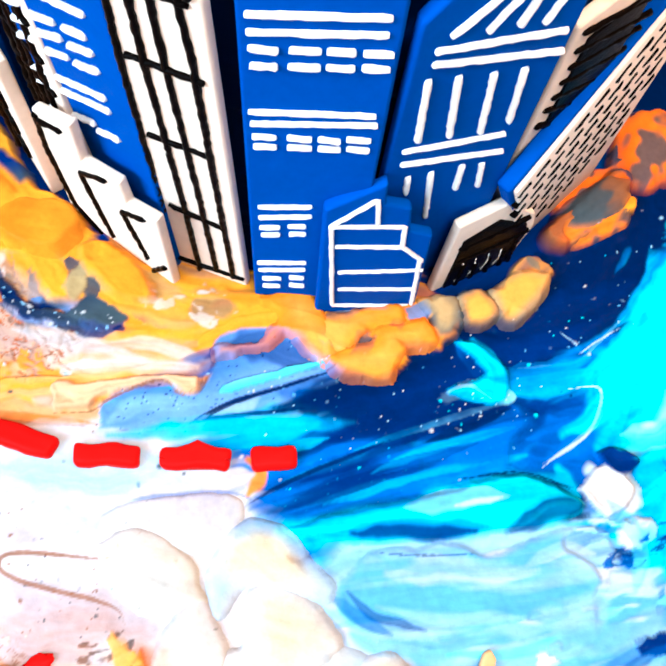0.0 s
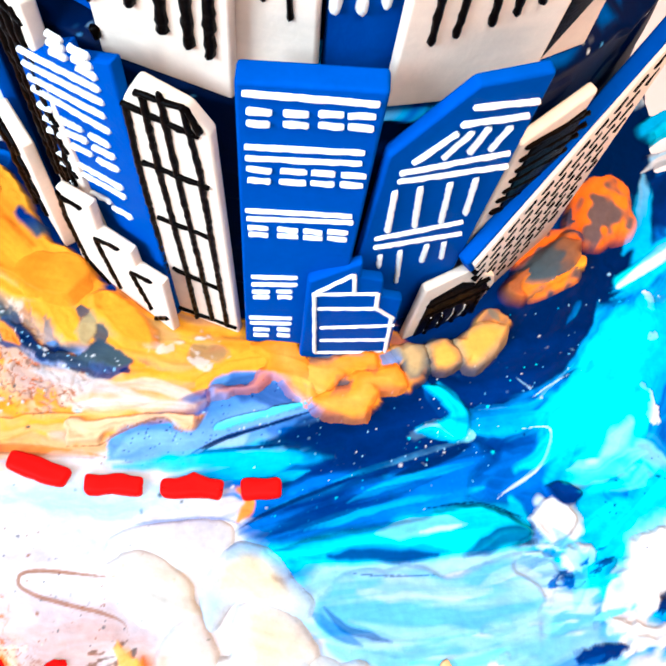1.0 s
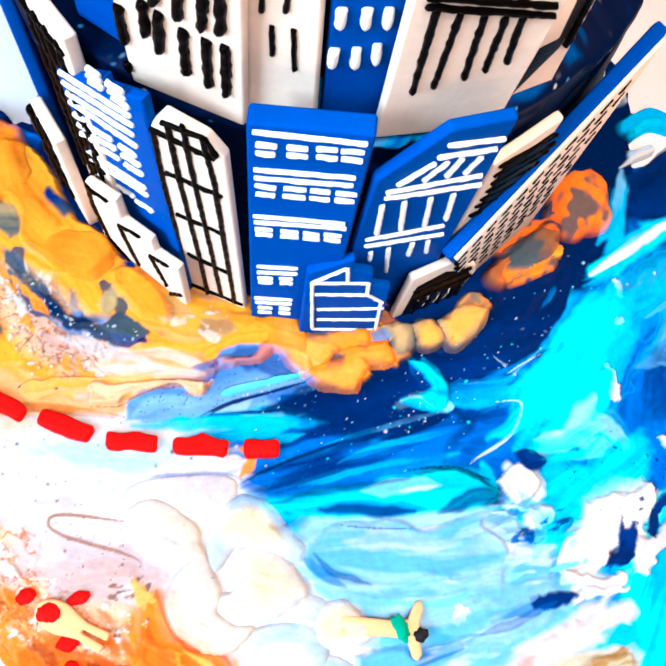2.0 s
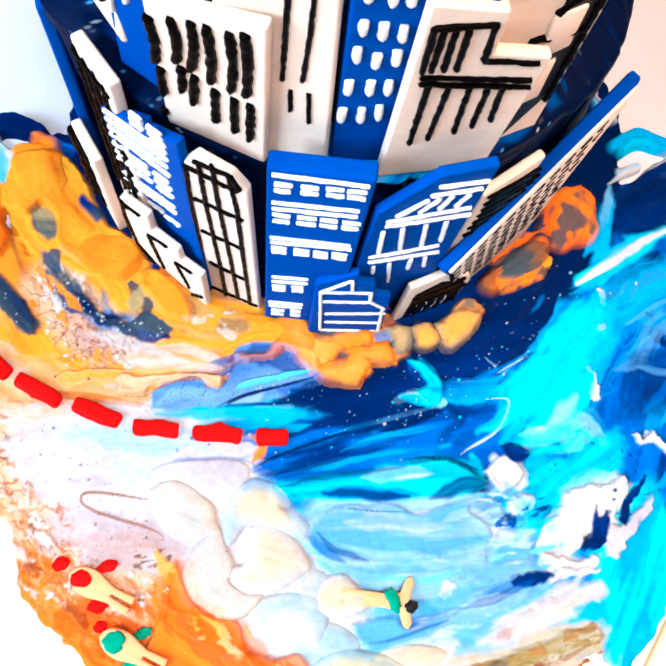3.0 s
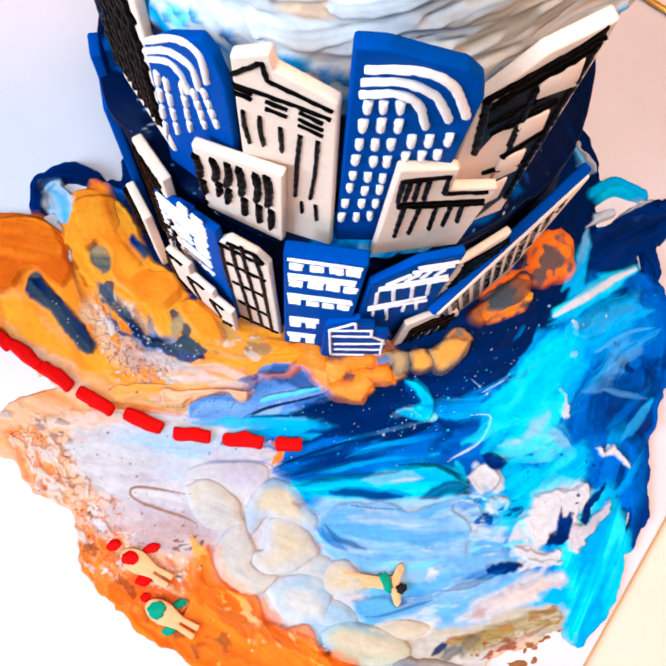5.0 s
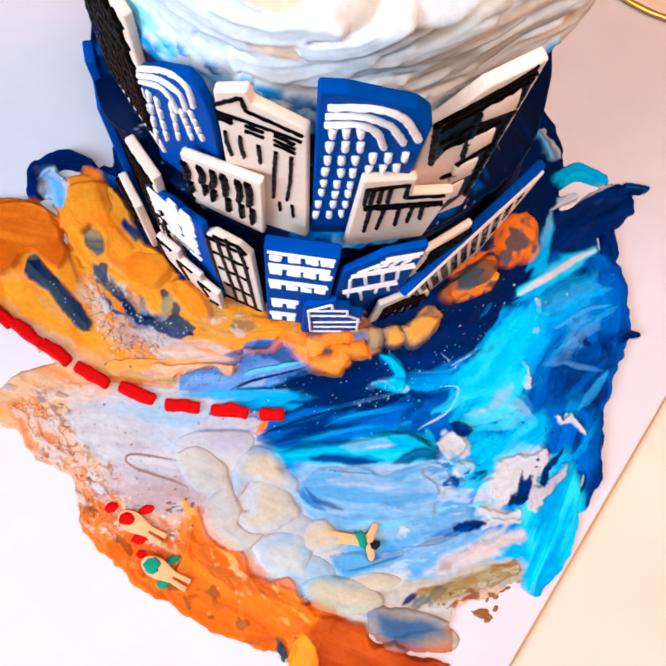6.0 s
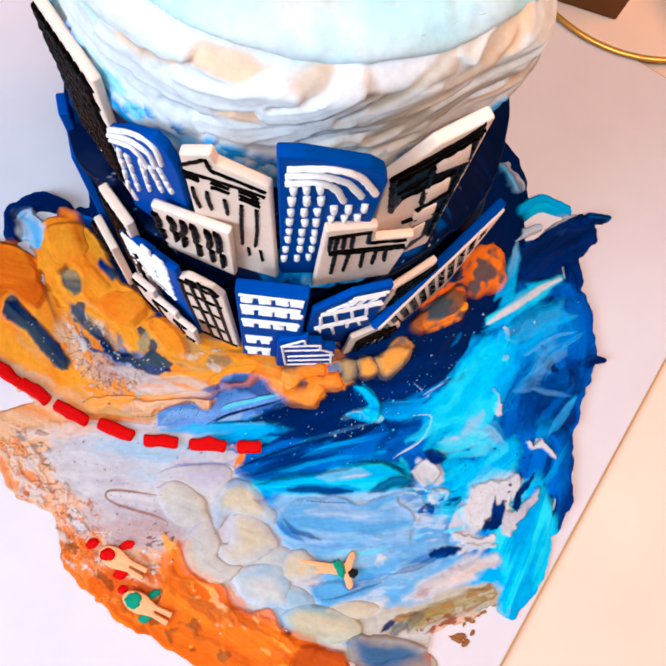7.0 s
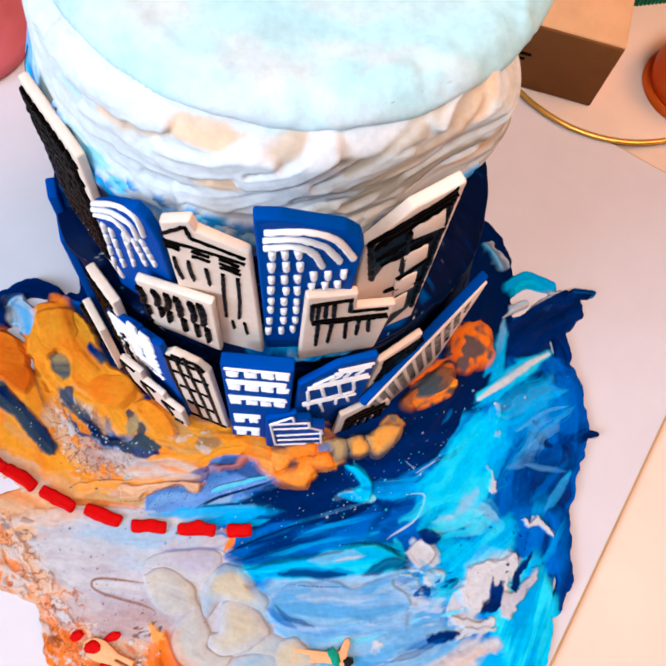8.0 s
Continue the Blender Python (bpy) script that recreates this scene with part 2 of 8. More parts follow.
        wy = Y + wob * (grain(X * 1.1, Y * 1.1, seed + 2) - 0.5) * 2 + wob * 0.4 * (grain(X * 3.7, Y * 3.7, seed + 3) - 0.5) * 2
        best, at = np.full(X.shape, 1e9), np.zeros(X.shape, int)
        for k, (px, py) in enumerate(line):
            d = (wx - px) ** 2 + (wy - py) ** 2
            m = d < best
            best[m], at[m] = d[m], k
        way = np.gradient(line, axis=0)
        way /= np.linalg.norm(way, axis=1)[:, None] + 1e-9
        dx, dy = wx - line[at, 0], wy - line[at, 1]
        u = at / max(1, len(line) - 1) * run + dx * way[at, 0] + dy * way[at, 1]
        v = dx * -way[at, 1] + dy * way[at, 0]
        ends = np.clip(np.minimum(u, run - u) / (0.2 * run + 0.05), 0, 1)
        return (slice(j0, j1), slice(i0, i1)), u, v, np.sqrt(best) / half, ends

    def wash(self, first, second, width, *pts, power=0.8, streaks=0.5):
        """Works pigment softly into the cream without adding thickness."""
        self.count += 1
        seed = self.count * 7
        got = self.along(width, pts, min(0.25, 0.2 * width), seed)
        if got is None:
            return
        box, u, v, r, ends = got
        hairs = 0.46 * grain(u * 0.22 + 5, v * 3.0 + 40, seed + 4) + 0.3 * grain(u * 0.3, v * 8.0 + 70, seed + 5) + 0.24 * grain(u * 0.5, v * 17.0 + 90, seed + 6)
        hairs = np.clip(0.5 + 1.5 * (hairs - 0.5), 0, 1)
        a = rise(0.0, 0.5, 1 - r + streaks * 1.3 * (hairs - 0.5) - (1 - ends) * (0.15 + 0.9 * hairs)) * power
        a = np.where(r < 1.15, a, 0) * (1 - streaks * np.clip(hairs - 0.45, 0, 1) * 1.2)
        mix = np.clip((grain(u * 0.3 + 2, v * 2.2 + 60, seed + 7) - 0.35) * 1.9 + 1.2 * (hairs - 0.5), 0, 1)[..., None] * 0.8
        a = (a * self.on[box])[..., None]
        self.C[box] = self.C[box] * (1 - a) + (np.array(first) * (1 - mix) + np.array(second) * mix) * a
        self.H[box] += a[..., 0] * 0.016 * (hairs - 0.5) * (0.4 + streaks)

    def fleck(self, first, second, width, *pts, size=0.25, stretch=1.5, cut=0.5, lift=0.04, line=0.0):
        """Breaks a pigment into torn patches, or with line into thin wrinkles, along a band."""
        self.count += 1
        seed = self.count * 7
        got = self.along(width, pts, 0.1, seed)
        if got is None:
            return
        box, u, v, r, ends = got
        p, q = u / (size * stretch) + 30, v / size + 60
        p, q = p + 0.8 * grain(p * 0.6, q * 0.6, seed + 2), q + 0.8 * grain(p * 0.6 + 9, q * 0.6, seed + 3)
        n = 0.58 * grain(p, q, seed + 4) + 0.27 * grain(p * 2.1, q * 2.1, seed + 5) + 0.15 * grain(p * 4.3, q * 4.3, seed + 6)
        if line:
            a = rise(0, 1, 1 - np.abs(n - cut) / line) * rise(0.0, 0.35, 1 - r)
        else:
            a = rise(cut, cut + 0.12, n - 0.4 * np.clip(r - 0.45, 0, 1))
            a = np.where(r < 1.2, a, 0)
        a = a * self.on[box]
        mix = grain(p * 0.7 + 4, q * 0.7, seed + 8)[..., None] * 0.8
        self.H[box] += a * lift * (-1 if line else 0.6 + 0.8 * n)
        a = a[..., None] * 0.92
        self.C[box] = self.C[box] * (1 - a) + (np.array(first) * (1 - mix) + np.array(second) * mix) * a

    def patch(self, first, second, thick, *pts, ragged=0.07, soft=0.07, lip=0.35, dome=0.0, turn=0.0, power=1.0, streaks=0.5):
        """A slab of cream with a torn, raised edge, laid flat over what is below it."""
        self.count += 1
        seed = self.count * 7
        p = np.array(pts)
        i0, i1 = np.searchsorted(self.x, [p[:, 0].min() - 0.9, p[:, 0].max() + 0.9])
        j0, j1 = np.searchsorted(self.y, [p[:, 1].min() - 0.9, p[:, 1].max() + 0.9])
        box = slice(j0, j1), slice(i0, i1)
        X, Y = self.X[box], self.Y[box]
        d = inside_by(X, Y, pts, ragged, seed)
        a = rise(-soft * 0.3, soft, d)
        c, n = math.cos(radians(turn)), math.sin(radians(turn))
        u, v = X * c + Y * n, Y * c - X * n
        hairs = 0.5 * grain(u * 0.5 + 9, v * 4 + 50, seed + 4) + 0.3 * grain(u * 0.8, v * 10 + 80, seed + 5) + 0.2 * grain(u * 1.2, v * 21 + 30, seed + 8)
        mix = np.clip(0.5 + 1.7 * (grain(u * 0.4 + 5, v * 1.3 + 20, seed + 6) - 0.5) + streaks * 1.6 * (hairs - 0.5), 0, 1)[..., None]
        H = self.H[box]
        base = np.percentile(H[a > 0.5], 55) if (a > 0.5).any() else 0.1
        q = np.clip(d / (0.4 * math.sqrt(max(0.01, (a > 0.5).sum()) * self.step ** 2)), 0, 1)
        swell = thick * (0.75 + lip * np.exp(-(np.clip(d - 0.05, 0, 9) / 0.12) ** 2)) + dome * np.sqrt(1 - (1 - q) ** 2) + (0.1 * thick + 0.02) * min(streaks, 0.8) * (hairs - 0.5)
        self.H[box] = H * (1 - a) + (0.6 * base + 0.4 * H + swell) * a
        a = (a * power)[..., None]
        self.C[box] = self.C[box] * (1 - a) + (np.array(first) * (1 - mix) + np.array(second) * mix) * a
        self.on[box] |= a[..., 0] > 0.3

    def scrape(self, *pts, ragged=0.1):
        """Takes the cream off down to the board."""
        self.count += 1
        d = inside_by(self.X, self.Y, pts, ragged, self.count * 7)
        a = rise(-0.03, 0.1, d)
        self.H = self.H * (1 - a) - 0.3 * a
        self.on &= a < 0.98

    def spatter(self, first, second, width, *pts, dense=6.0, small=0.016, large=0.055, lift=0.02):
        """Scatters single drops of pigment, small bubbles and painted wet highlights over a band."""
        self.count += 1
        rnd = np.random.RandomState(self.count)
        line, run = curve_points(pts, 0.05)
        way = np.gradient(line, axis=0)
        way /= np.linalg.norm(way, axis=1)[:, None] + 1e-9
        for _ in range(int(dense * width * run)):
            k = rnd.randint(len(line))
            c = line[k] + np.array([-way[k][1], way[k][0]]) * rnd.normal(0, 0.3) * width
            r, turn, squash = small + (large - small) * rnd.rand() ** 4, rnd.rand() * 3.1, rnd.uniform(0.45, 1.0)
            i0, i1 = np.searchsorted(self.x, [c[0] - 1.6 * r, c[0] + 1.6 * r])
            j0, j1 = np.searchsorted(self.y, [c[1] - 1.6 * r, c[1] + 1.6 * r])
            if i1 - i0 < 1 or j1 - j0 < 1:
                continue
            dx, dy = self.X[j0:j1, i0:i1] - c[0], self.Y[j0:j1, i0:i1] - c[1]
            p, q = dx * math.cos(turn) + dy * math.sin(turn), (dy * math.cos(turn) - dx * math.sin(turn)) / squash
            a = rise(0, 0.7, 1.3 - np.hypot(p, q) / r) * self.on[j0:j1, i0:i1]
            self.H[j0:j1, i0:i1] += a * lift * min(1.0, r / 0.05)
            tone = np.array(first if rnd.rand() < 0.6 else second)
            a = a[..., None] * 0.9
            self.C[j0:j1, i0:i1] = self.C[j0:j1, i0:i1] * (1 - a) + tone * a

    def mesh(self, name, material, parent, place, keep=None, label=""):
        """Turns the covered part of the grid into one mesh; place() maps x, y, height to the world."""
        on = self.on if keep is None else self.on & keep
        quad = on[:-1, :-1] & on[1:, :-1] & on[:-1, 1:] & on[1:, 1:]
        use = np.zeros(on.shape, bool)
        for sj in (slice(0, -1), slice(1, None)):
            for si in (slice(0, -1), slice(1, None)):
                use[sj, si] |= quad
        H = self.H
        index = np.full(on.shape, -1, np.int64)
        index[use] = np.arange(use.sum())
        co = np.stack(place(self.X[use], self.Y[use], H[use]), 1) * CM
        q = np.stack([index[:-1, :-1][quad], index[:-1, 1:][quad], index[1:, 1:][quad], index[1:, :-1][quad]], 1)
        me = bpy.data.meshes.new(name)
        me.vertices.add(len(co))
        me.vertices.foreach_set("co", co.astype(np.float32).ravel())
        me.loops.add(q.size)
        me.loops.foreach_set("vertex_index", q.astype(np.int32).ravel())
        me.polygons.add(len(q))
        me.polygons.foreach_set("loop_start", np.arange(0, q.size, 4, dtype=np.int32))
        me.update(calc_edges=True)
        me.polygons.foreach_set("use_smooth", np.ones(len(q), bool))
        att = me.attributes.new("pigment", "FLOAT_COLOR", "POINT")
        att.data.foreach_set("color", np.concatenate([self.C[use], np.ones((use.sum(), 1))], 1).astype(np.float32).ravel())
        me.materials.append(material)
        ob = new(name, me)
        ob.parent = parent
        if label:
            ob["label"] = label
        return ob


# pigments
navy, deep, blue, cyan, bright = (0.00025, 0.0082, 0.054), (0.00055, 0.0175, 0.122), (0.00084, 0.1008, 0.42), (0.00336, 0.3192, 0.6552), (0.0504, 0.5208, 0.672)
pale, sky, foam, lilac, rose = (0.2268, 0.3948, 0.5544), (0.0924, 0.2856, 0.5292), (0.475, 0.46, 0.465), (0.38, 0.35, 0.39), (0.3696, 0.2436, 0.2268)
peach, sun, orange, deeporange, red = (0.602, 0.344, 0.1892), (0.7224, 0.2666, 0.01204), (0.7052, 0.1591, 0.0043), (0.5676, 0.0946, 0.00172), (0.43, 0.0645, 0.00258)
brown, lavender = (0.2016, 0.0756, 0.0294), (0.2688, 0.3948, 0.5712)
slate, slateblue, sand, sandgrey = (0.042, 0.0588, 0.0714), (0.1176, 0.2352, 0.5208), (0.3528, 0.2352, 0.1008), (0.3696, 0.3192, 0.2184)
steel, sunlit, sandy = (0.043, 0.1376, 0.3612), (0.6364, 0.2666, 0.0387), (0.5676, 0.2494, 0.0774)
umber = (0.30, 0.095, 0.016)
teal, olive, ember = (0.004, 0.26, 0.55), (0.26, 0.19, 0.06), (0.26, 0.022, 0.0015)
# the last tone is the white side cream as it looks in warm shade
white, ivory, aqua, tan_shade = (0.63, 0.62, 0.605), (0.57, 0.51, 0.43), (0.42, 0.64, 0.67), (0.40, 0.32, 0.23)

# ---- the room: unseen walls and ceiling, dark so that little light bounces back ----
def room_wall(name, x0, x1, y0, y1, z0, z1, material, label):
    return tagged(part(name, block(x0, x1, y0, y1, z0, z1), material, smooth=False), label, "wall", kind="structure")


ROOM = 150
tagged(part("floor", block(-ROOM, ROOM, -ROOM, ROOM, -85, -75), floor_wood, smooth=False), "brown wooden floor of the room", "floor", kind="structure")
tagged(part("ceiling", block(-ROOM, ROOM, -ROOM, ROOM, 165, 172), wall_paint, smooth=False), "unseen grey ceiling of the room, dark to keep fill light low", "ceiling", kind="structure")
room_wall("wall_north", -ROOM, ROOM, ROOM, ROOM + 8, -75, 165, wall_paint, "unseen grey wall behind the table, dark to keep fill light low")
room_wall("wall_south", -ROOM, ROOM, -ROOM - 8, -ROOM, -75, 165, wall_paint, "unseen grey wall of the room, dark to keep fill light low")
room_wall("wall_east", ROOM, ROOM + 8, -ROOM, ROOM, -75, 165, wall_paint, "unseen grey wall of the room, dark to keep fill light low")
west = empty("wall_west", pose(0, 0, 0), "unseen grey wall with a wide window, dark to keep fill light low", "wall", kind="structure")
for x in ((-ROOM, -142, -75, 165), (-28, ROOM, -75, 165), (-142, -28, -75, 48), (-142, -28, 160, 165)):
    part("wall_piece", block(-ROOM - 8, -ROOM, x[0], x[1], x[2], x[3]), wall_paint, west, smooth=False)
lamp = empty("ceiling_lamp", pose(0.1, -0.55, 1.65), "square white ceiling lamp", "lamp")
part("diffuser", block(-32, 32, -32, 32, -4, -0.4, 1.0), lamp_glass, lamp)
# unseen fixture that goes with the added warm light
lamp = empty("added_pendant", pose(0.70, 0.04, 1.12), "unseen white pendant on a thin cord, added to warm the right side", "lamp")
part("shade", lathe([(38, 0), (37, 6), (22, 14), (4, 17), (3.4, 16.4), (21.4, 13.4), (36.4, 5.6), (37.4, 0.2)], cap=False), lamp_glass, lamp)
part("cord", lathe([(0.3, 16.5), (0.3, 53)], segments=8), board_edge, lamp)

# ---- table and board ----
table = empty("table", pose(0, 0, -0.003), "warm pale lacquered table with a plain top", "table")
part("tabletop", block(-70, 60, -45, 55, -3.0, 0, 0.3), table_wood, table)
for x in (-64, 54):
    for y in (-39, 49):
        part("leg", block(x - 2.5, x + 2.5, y - 2.5, y + 2.5, -74.7, -3.0, 0.3), table_wood, table)
board = empty("cake_board", pose(-0.07, -0.031, 0, 0, 0, 57.3), "white square cake board under the cake", "board")
part("board_top", block(-20, 20, -19.8, 20, -0.1, 0.0, 0.03), board_paper, board)
# slightly wider tan layer that draws the shaded line of the board's edge
part("board_edge_shade", block(-20.12, 20.12, -19.92, 20.12, -0.29, -0.1, 0.03), board_edge, board, "board edge with its shade put into the tan colour")

# ---- the sea of cream round the foot of the cake ----
seascape = empty("cream_seascape", pose(0, 0, 0), "spread butter cream sea and beach in blue, white and orange", "cake decoration")
sea = Spread(-17.5, 14.5, -19.5, 6.0, 0.032, 0.0, foam)


smear, wash, fleck, spatter, patch = sea.lay, sea.wash, sea.fleck, sea.spatter, sea.patch


smear(navy, deep, 2.6, 0.04, *[(6.4 * math.sin(radians(a)), -6.4 * math.cos(radians(a))) for a in range(-110, 131, 12)], blend=0.1)
smear(blue, deep, 3.99, 0.12, (7.56, -3.48), (8.12, -7.75), (7.9, -10.58), (7.39, -12.42), soft=0.2)
smear(blue, deep, 2.72, 0.12, (9.42, -2.7), (10.17, -5.37), (9.38, -9.29), (8.66, -11.78), soft=0.15)
smear(blue, deep, 4.47, 0.12, (-2.38, -9.39), (0.68, -9.28), (3.8, -9.48), (6.32, -10.02), soft=0.15)
smear(sky, pale, 3.67, 0.12, (0.48, -12.6), (2.91, -12.68), (5.67, -12.31), soft=0.2)
smear(sky, pale, 2.4, 0.12, (0.83, -14.33), (2.93, -14.29), (5.36, -13.8), soft=0.3)
smear(sky, foam, 1.92, 0.12, (2.64, -15.43), (4.44, -15.12), (6.27, -14.51), soft=0.3)
smear(cyan, pale, 1.44, 0.12, (6.43, -14.07), (7.82, -14.04), (8.62, -13.13), soft=0.4)
smear(lilac, foam, 3.03, 0.12, (-6.78, -10.59), (-5.27, -10.99), (-2.3, -10.9), soft=0.2)
smear(foam, lilac, 3.67, 0.12, (-3.43, -11.97), (-1.6, -12.94), (-0.06, -14.35), soft=0.2)
smear(orange, deeporange, 2.08, 0.12, (-6.58, -13.35), (-5.92, -14.05), (-4.56, -14.94), (-2.48, -15.94), (-0.56, -16.6), (1.5, -17.4), soft=0.15)
smear(peach, rose, 1.92, 0.12, (-6.76, -12.5), (-5.69, -13.19), (-4.5, -13.59), soft=0.3)
smear(peach, sun, 2.4, 0.12, (-9.66, -9.5), (-7.24, -8.65), (-4.59, -7.93), (-2.77, -7.7), soft=0.2)
smear(sun, orange, 3.51, 0.12, (-13.32, -4.55), (-10.94, -4.43), (-8.83, -5.92), (-7.04, -7.41), soft=0.15)
smear(sun, orange, 2.4, 0.22, (-8.24, -2.32), (-7.15, -4.24), (-5.37, -5.44), (-3.14, -6.46), (-0.96, -6.68), (1.24, -6.75), soft=0.2)
smear(peach, foam, 1.44, 0.12, (-9.31, -10.08), (-8.35, -10.94), (-7.1, -11.93), (-6.04, -12.48), soft=0.3)
smear(lilac, foam, 2.4, 0.12, (-7.29, -9.72), (-5.8, -9.81), (-3.27, -9.57), soft=0.3)
smear(lilac, rose, 1.92, 0.12, (-6.51, -12.06), (-5.47, -12.32), (-4.13, -12.57), soft=0.3)
smear(deep, navy, 1.28, 0.12, (-7.71, -1.28), (-6.95, -2.91), (-5.93, -4.01), (-5.09, -4.94), soft=0.2)
smear(sandgrey, foam, 1.76, 0.12, (1.77, -16.15), (3.7, -16.05), (5.65, -15.67), (7.18, -15.0), soft=0.2)
smear(sky, pale, 1.44, 0.12, (-0.03, -15.2), (1.46, -15.46), soft=0.3)
smear(navy, navy, 2.4, 0.12, (7.33, 2.7), (8.33, 1.12), (8.33, -0.31), (8.17, -2.08), (7.04, -4.35), (5.55, -6.16), (3.78, -7.12), (2.21, -7.74), (0.34, -8.13), soft=0.2, blend=0.1)
smear(navy, navy, 1.76, 0.12, (7.39, -3.49), (6.2, -6.04), (4.58, -7.09), (2.84, -7.79), soft=0.2, blend=0.1)
smear(navy, deep, 1.92, 0.15, (9.43, -2.53), (10.47, -1.86), (11.54, -1.05), soft=0.3, blend=0.1)
smear(navy, deep, 0.35, 0.5, (11.64, -0.68), (12.08, -0.55), (12.5, -0.56), soft=0.3)
smear(deep, navy, 0.64, 0.3, (11.15, -1.91), (11.18, -3.29), soft=0.3)
smear(deep, blue, 0.73, 0.24, (11.08, -3.64), (11.51, -4.64), (11.49, -5.64), (11.14, -6.81), (10.72, -8.13), (10.33, -9.02), soft=0.3, ragged=0.8)
smear(navy, deep, 0.7, 0.22, (10.27, -9.1), (10.38, -10.04), (10.19, -11.59), soft=0.3, ragged=0.8)
smear(deep, blue, 0.54, 0.18, (10.13, -11.59), (9.74, -12.51), soft=0.3)
smear(cyan, bright, 1.28, 0.12, (9.13, -11.92), (8.92, -13.57), (7.95, -15.2), soft=0.3)
smear(navy, deep, 0.29, 0.35, (11.37, -6.48), (11.77, -6.23), (12.03, -6.25), soft=0.3)
smear(blue, cyan, 1.92, 0.12, (5.38, -7.85), (6.51, -7.17), (7.5, -6.15), soft=0.4)
wash(blue, deep, 3.19, (10.87, -4.18), (9.82, -5.4), (8.45, -6.93), power=0.85, streaks=0.6)
wash(cyan, blue, 0.64, (11.03, -4.34), (9.66, -5.24), (8.64, -6.11), power=0.5, streaks=0.8)
wash(cyan, blue, 2.71, (8.5, -4.96), (7.81, -6.31), (6.81, -7.8), (6.0, -8.78), power=0.9, streaks=0.6)
wash(cyan, bright, 2.39, (8.49, -5.46), (7.31, -7.14), (6.01, -8.31), power=0.8, streaks=0.5)
wash(bright, cyan, 1.91, (7.65, -6.15), (6.81, -7.8), (6.16, -8.78), power=0.7, streaks=0.4)
wash(bright, pale, 1.75, (6.32, -8.46), (7.27, -9.21), (7.89, -9.97), power=0.85, streaks=0.4)
wash(pale, foam, 0.8, (6.48, -8.77), (7.11, -9.37), power=0.7, streaks=0.3)
wash(deep, navy, 0.96, (8.82, -5.61), (9.85, -4.39), (11.23, -3.65), power=0.8, streaks=0.5)
wash(deep, navy, 2.39, (9.4, -8.02), (10.07, -7.52), (10.74, -7.17), power=0.9, streaks=0.4)
wash(navy, slateblue, 0.96, (9.58, -7.37), (10.39, -7.74), (10.91, -7.0), power=0.8, streaks=0.6)
wash(slateblue, navy, 0.48, (9.42, -7.38), (10.42, -6.85), (10.9, -7.32), power=0.5, streaks=0.9)
wash(blue, cyan, 1.28, (9.04, -8.99), (9.16, -10.55), power=0.5, streaks=0.5)
wash(cyan, bright, 2.39, (5.36, -10.36), (6.3, -10.63), (6.13, -12.15), power=0.8, streaks=0.6)
wash(cyan, blue, 1.91, (6.59, -12.29), (7.85, -12.11), (9.13, -11.31), power=0.8, streaks=0.6)
wash(blue, deep, 0.96, (8.23, -9.49), (9.16, -10.55), (9.43, -11.76), power=0.6, streaks=0.6)
wash(bright, cyan, 1.44, (9.28, -11.61), (9.07, -13.27), (8.25, -14.75), power=0.9, streaks=0.5)
wash(cyan, bright, 1.91, (7.2, -13.31), (8.61, -12.84), (9.11, -12.07), power=0.8, streaks=0.5)
wash(pale, foam, 0.41, (8.94, -12.38), (8.75, -13.57), power=0.5, streaks=0.6)
wash(navy, deep, 2.07, (9.58, -2.53), (10.45, -1.88), (11.69, -1.02), power=0.97, streaks=0.3)
wash(deep, navy, 1.12, (9.89, -3.38), (11.1, -2.63), power=0.9, streaks=0.4)
wash(cyan, bright, 0.96, (7.51, -4.87), (9.12, -3.89), (10.51, -3.07), power=0.8, streaks=0.3)
smear(bright, pale, 0.48, 0.26, (7.7, -4.79), (9.13, -3.84), (10.53, -3.02), soft=0.6, blend=0.1, ragged=0.2)
wash(foam, foam, 0.38, (7.93, -4.62), (9.2, -3.78), (10.44, -3.04), power=1, streaks=0.1)
wash(navy, deep, 0.7, (8.26, -5.4), (9.51, -4.48), (10.97, -3.66), power=0.9, streaks=0.4)
wash(blue, cyan, 0.32, (8.49, -5.63), (9.84, -4.73), (11.2, -4.16), power=0.6, streaks=0.6)
smear(pale, foam, 0.48, 0.3, (9.21, -1.18), (9.65, -1.05), (9.92, -0.93), soft=0.5)
wash(cyan, bright, 0.7, (8.92, -2.05), (8.66, -2.93), (8.23, -4.14), power=0.95, streaks=0.4)
wash(pale, foam, 0.41, (8.77, -2.58), (8.37, -3.62), power=0.9, streaks=0.4)
smear(cyan, bright, 0.54, 0.25, (9.32, -0.43), (10.02, -0.07), (10.97, -0.26), soft=0.6)
wash(foam, pale, 0.22, (9.29, -0.98), (9.98, -0.66), (11.06, -0.35), power=0.8, streaks=0.4)
wash(blue, cyan, 0.48, (9.92, -2.52), (11.15, -1.58), power=0.5, streaks=0.5)
wash(cyan, pale, 0.26, (9.6, -2.01), (11.0, -0.97), power=0.5, streaks=0.7)
fleck(foam, foam, 0.22, (8.33, -5.1), (8.37, -5.46), size=0.2, stretch=1, cut=0.3, lift=0.036)
fleck(foam, foam, 0.22, (8.24, -6.13), (8.38, -6.09), size=0.2, stretch=1, cut=0.3, lift=0.036)
fleck(foam, foam, 0.22, (7.81, -7.45), (7.85, -7.6), size=0.2, stretch=1, cut=0.3, lift=0.036)
fleck(foam, foam, 0.41, (7.85, -7.8), (7.97, -8.24), size=0.2, stretch=1.2, cut=0.35, lift=0.036)
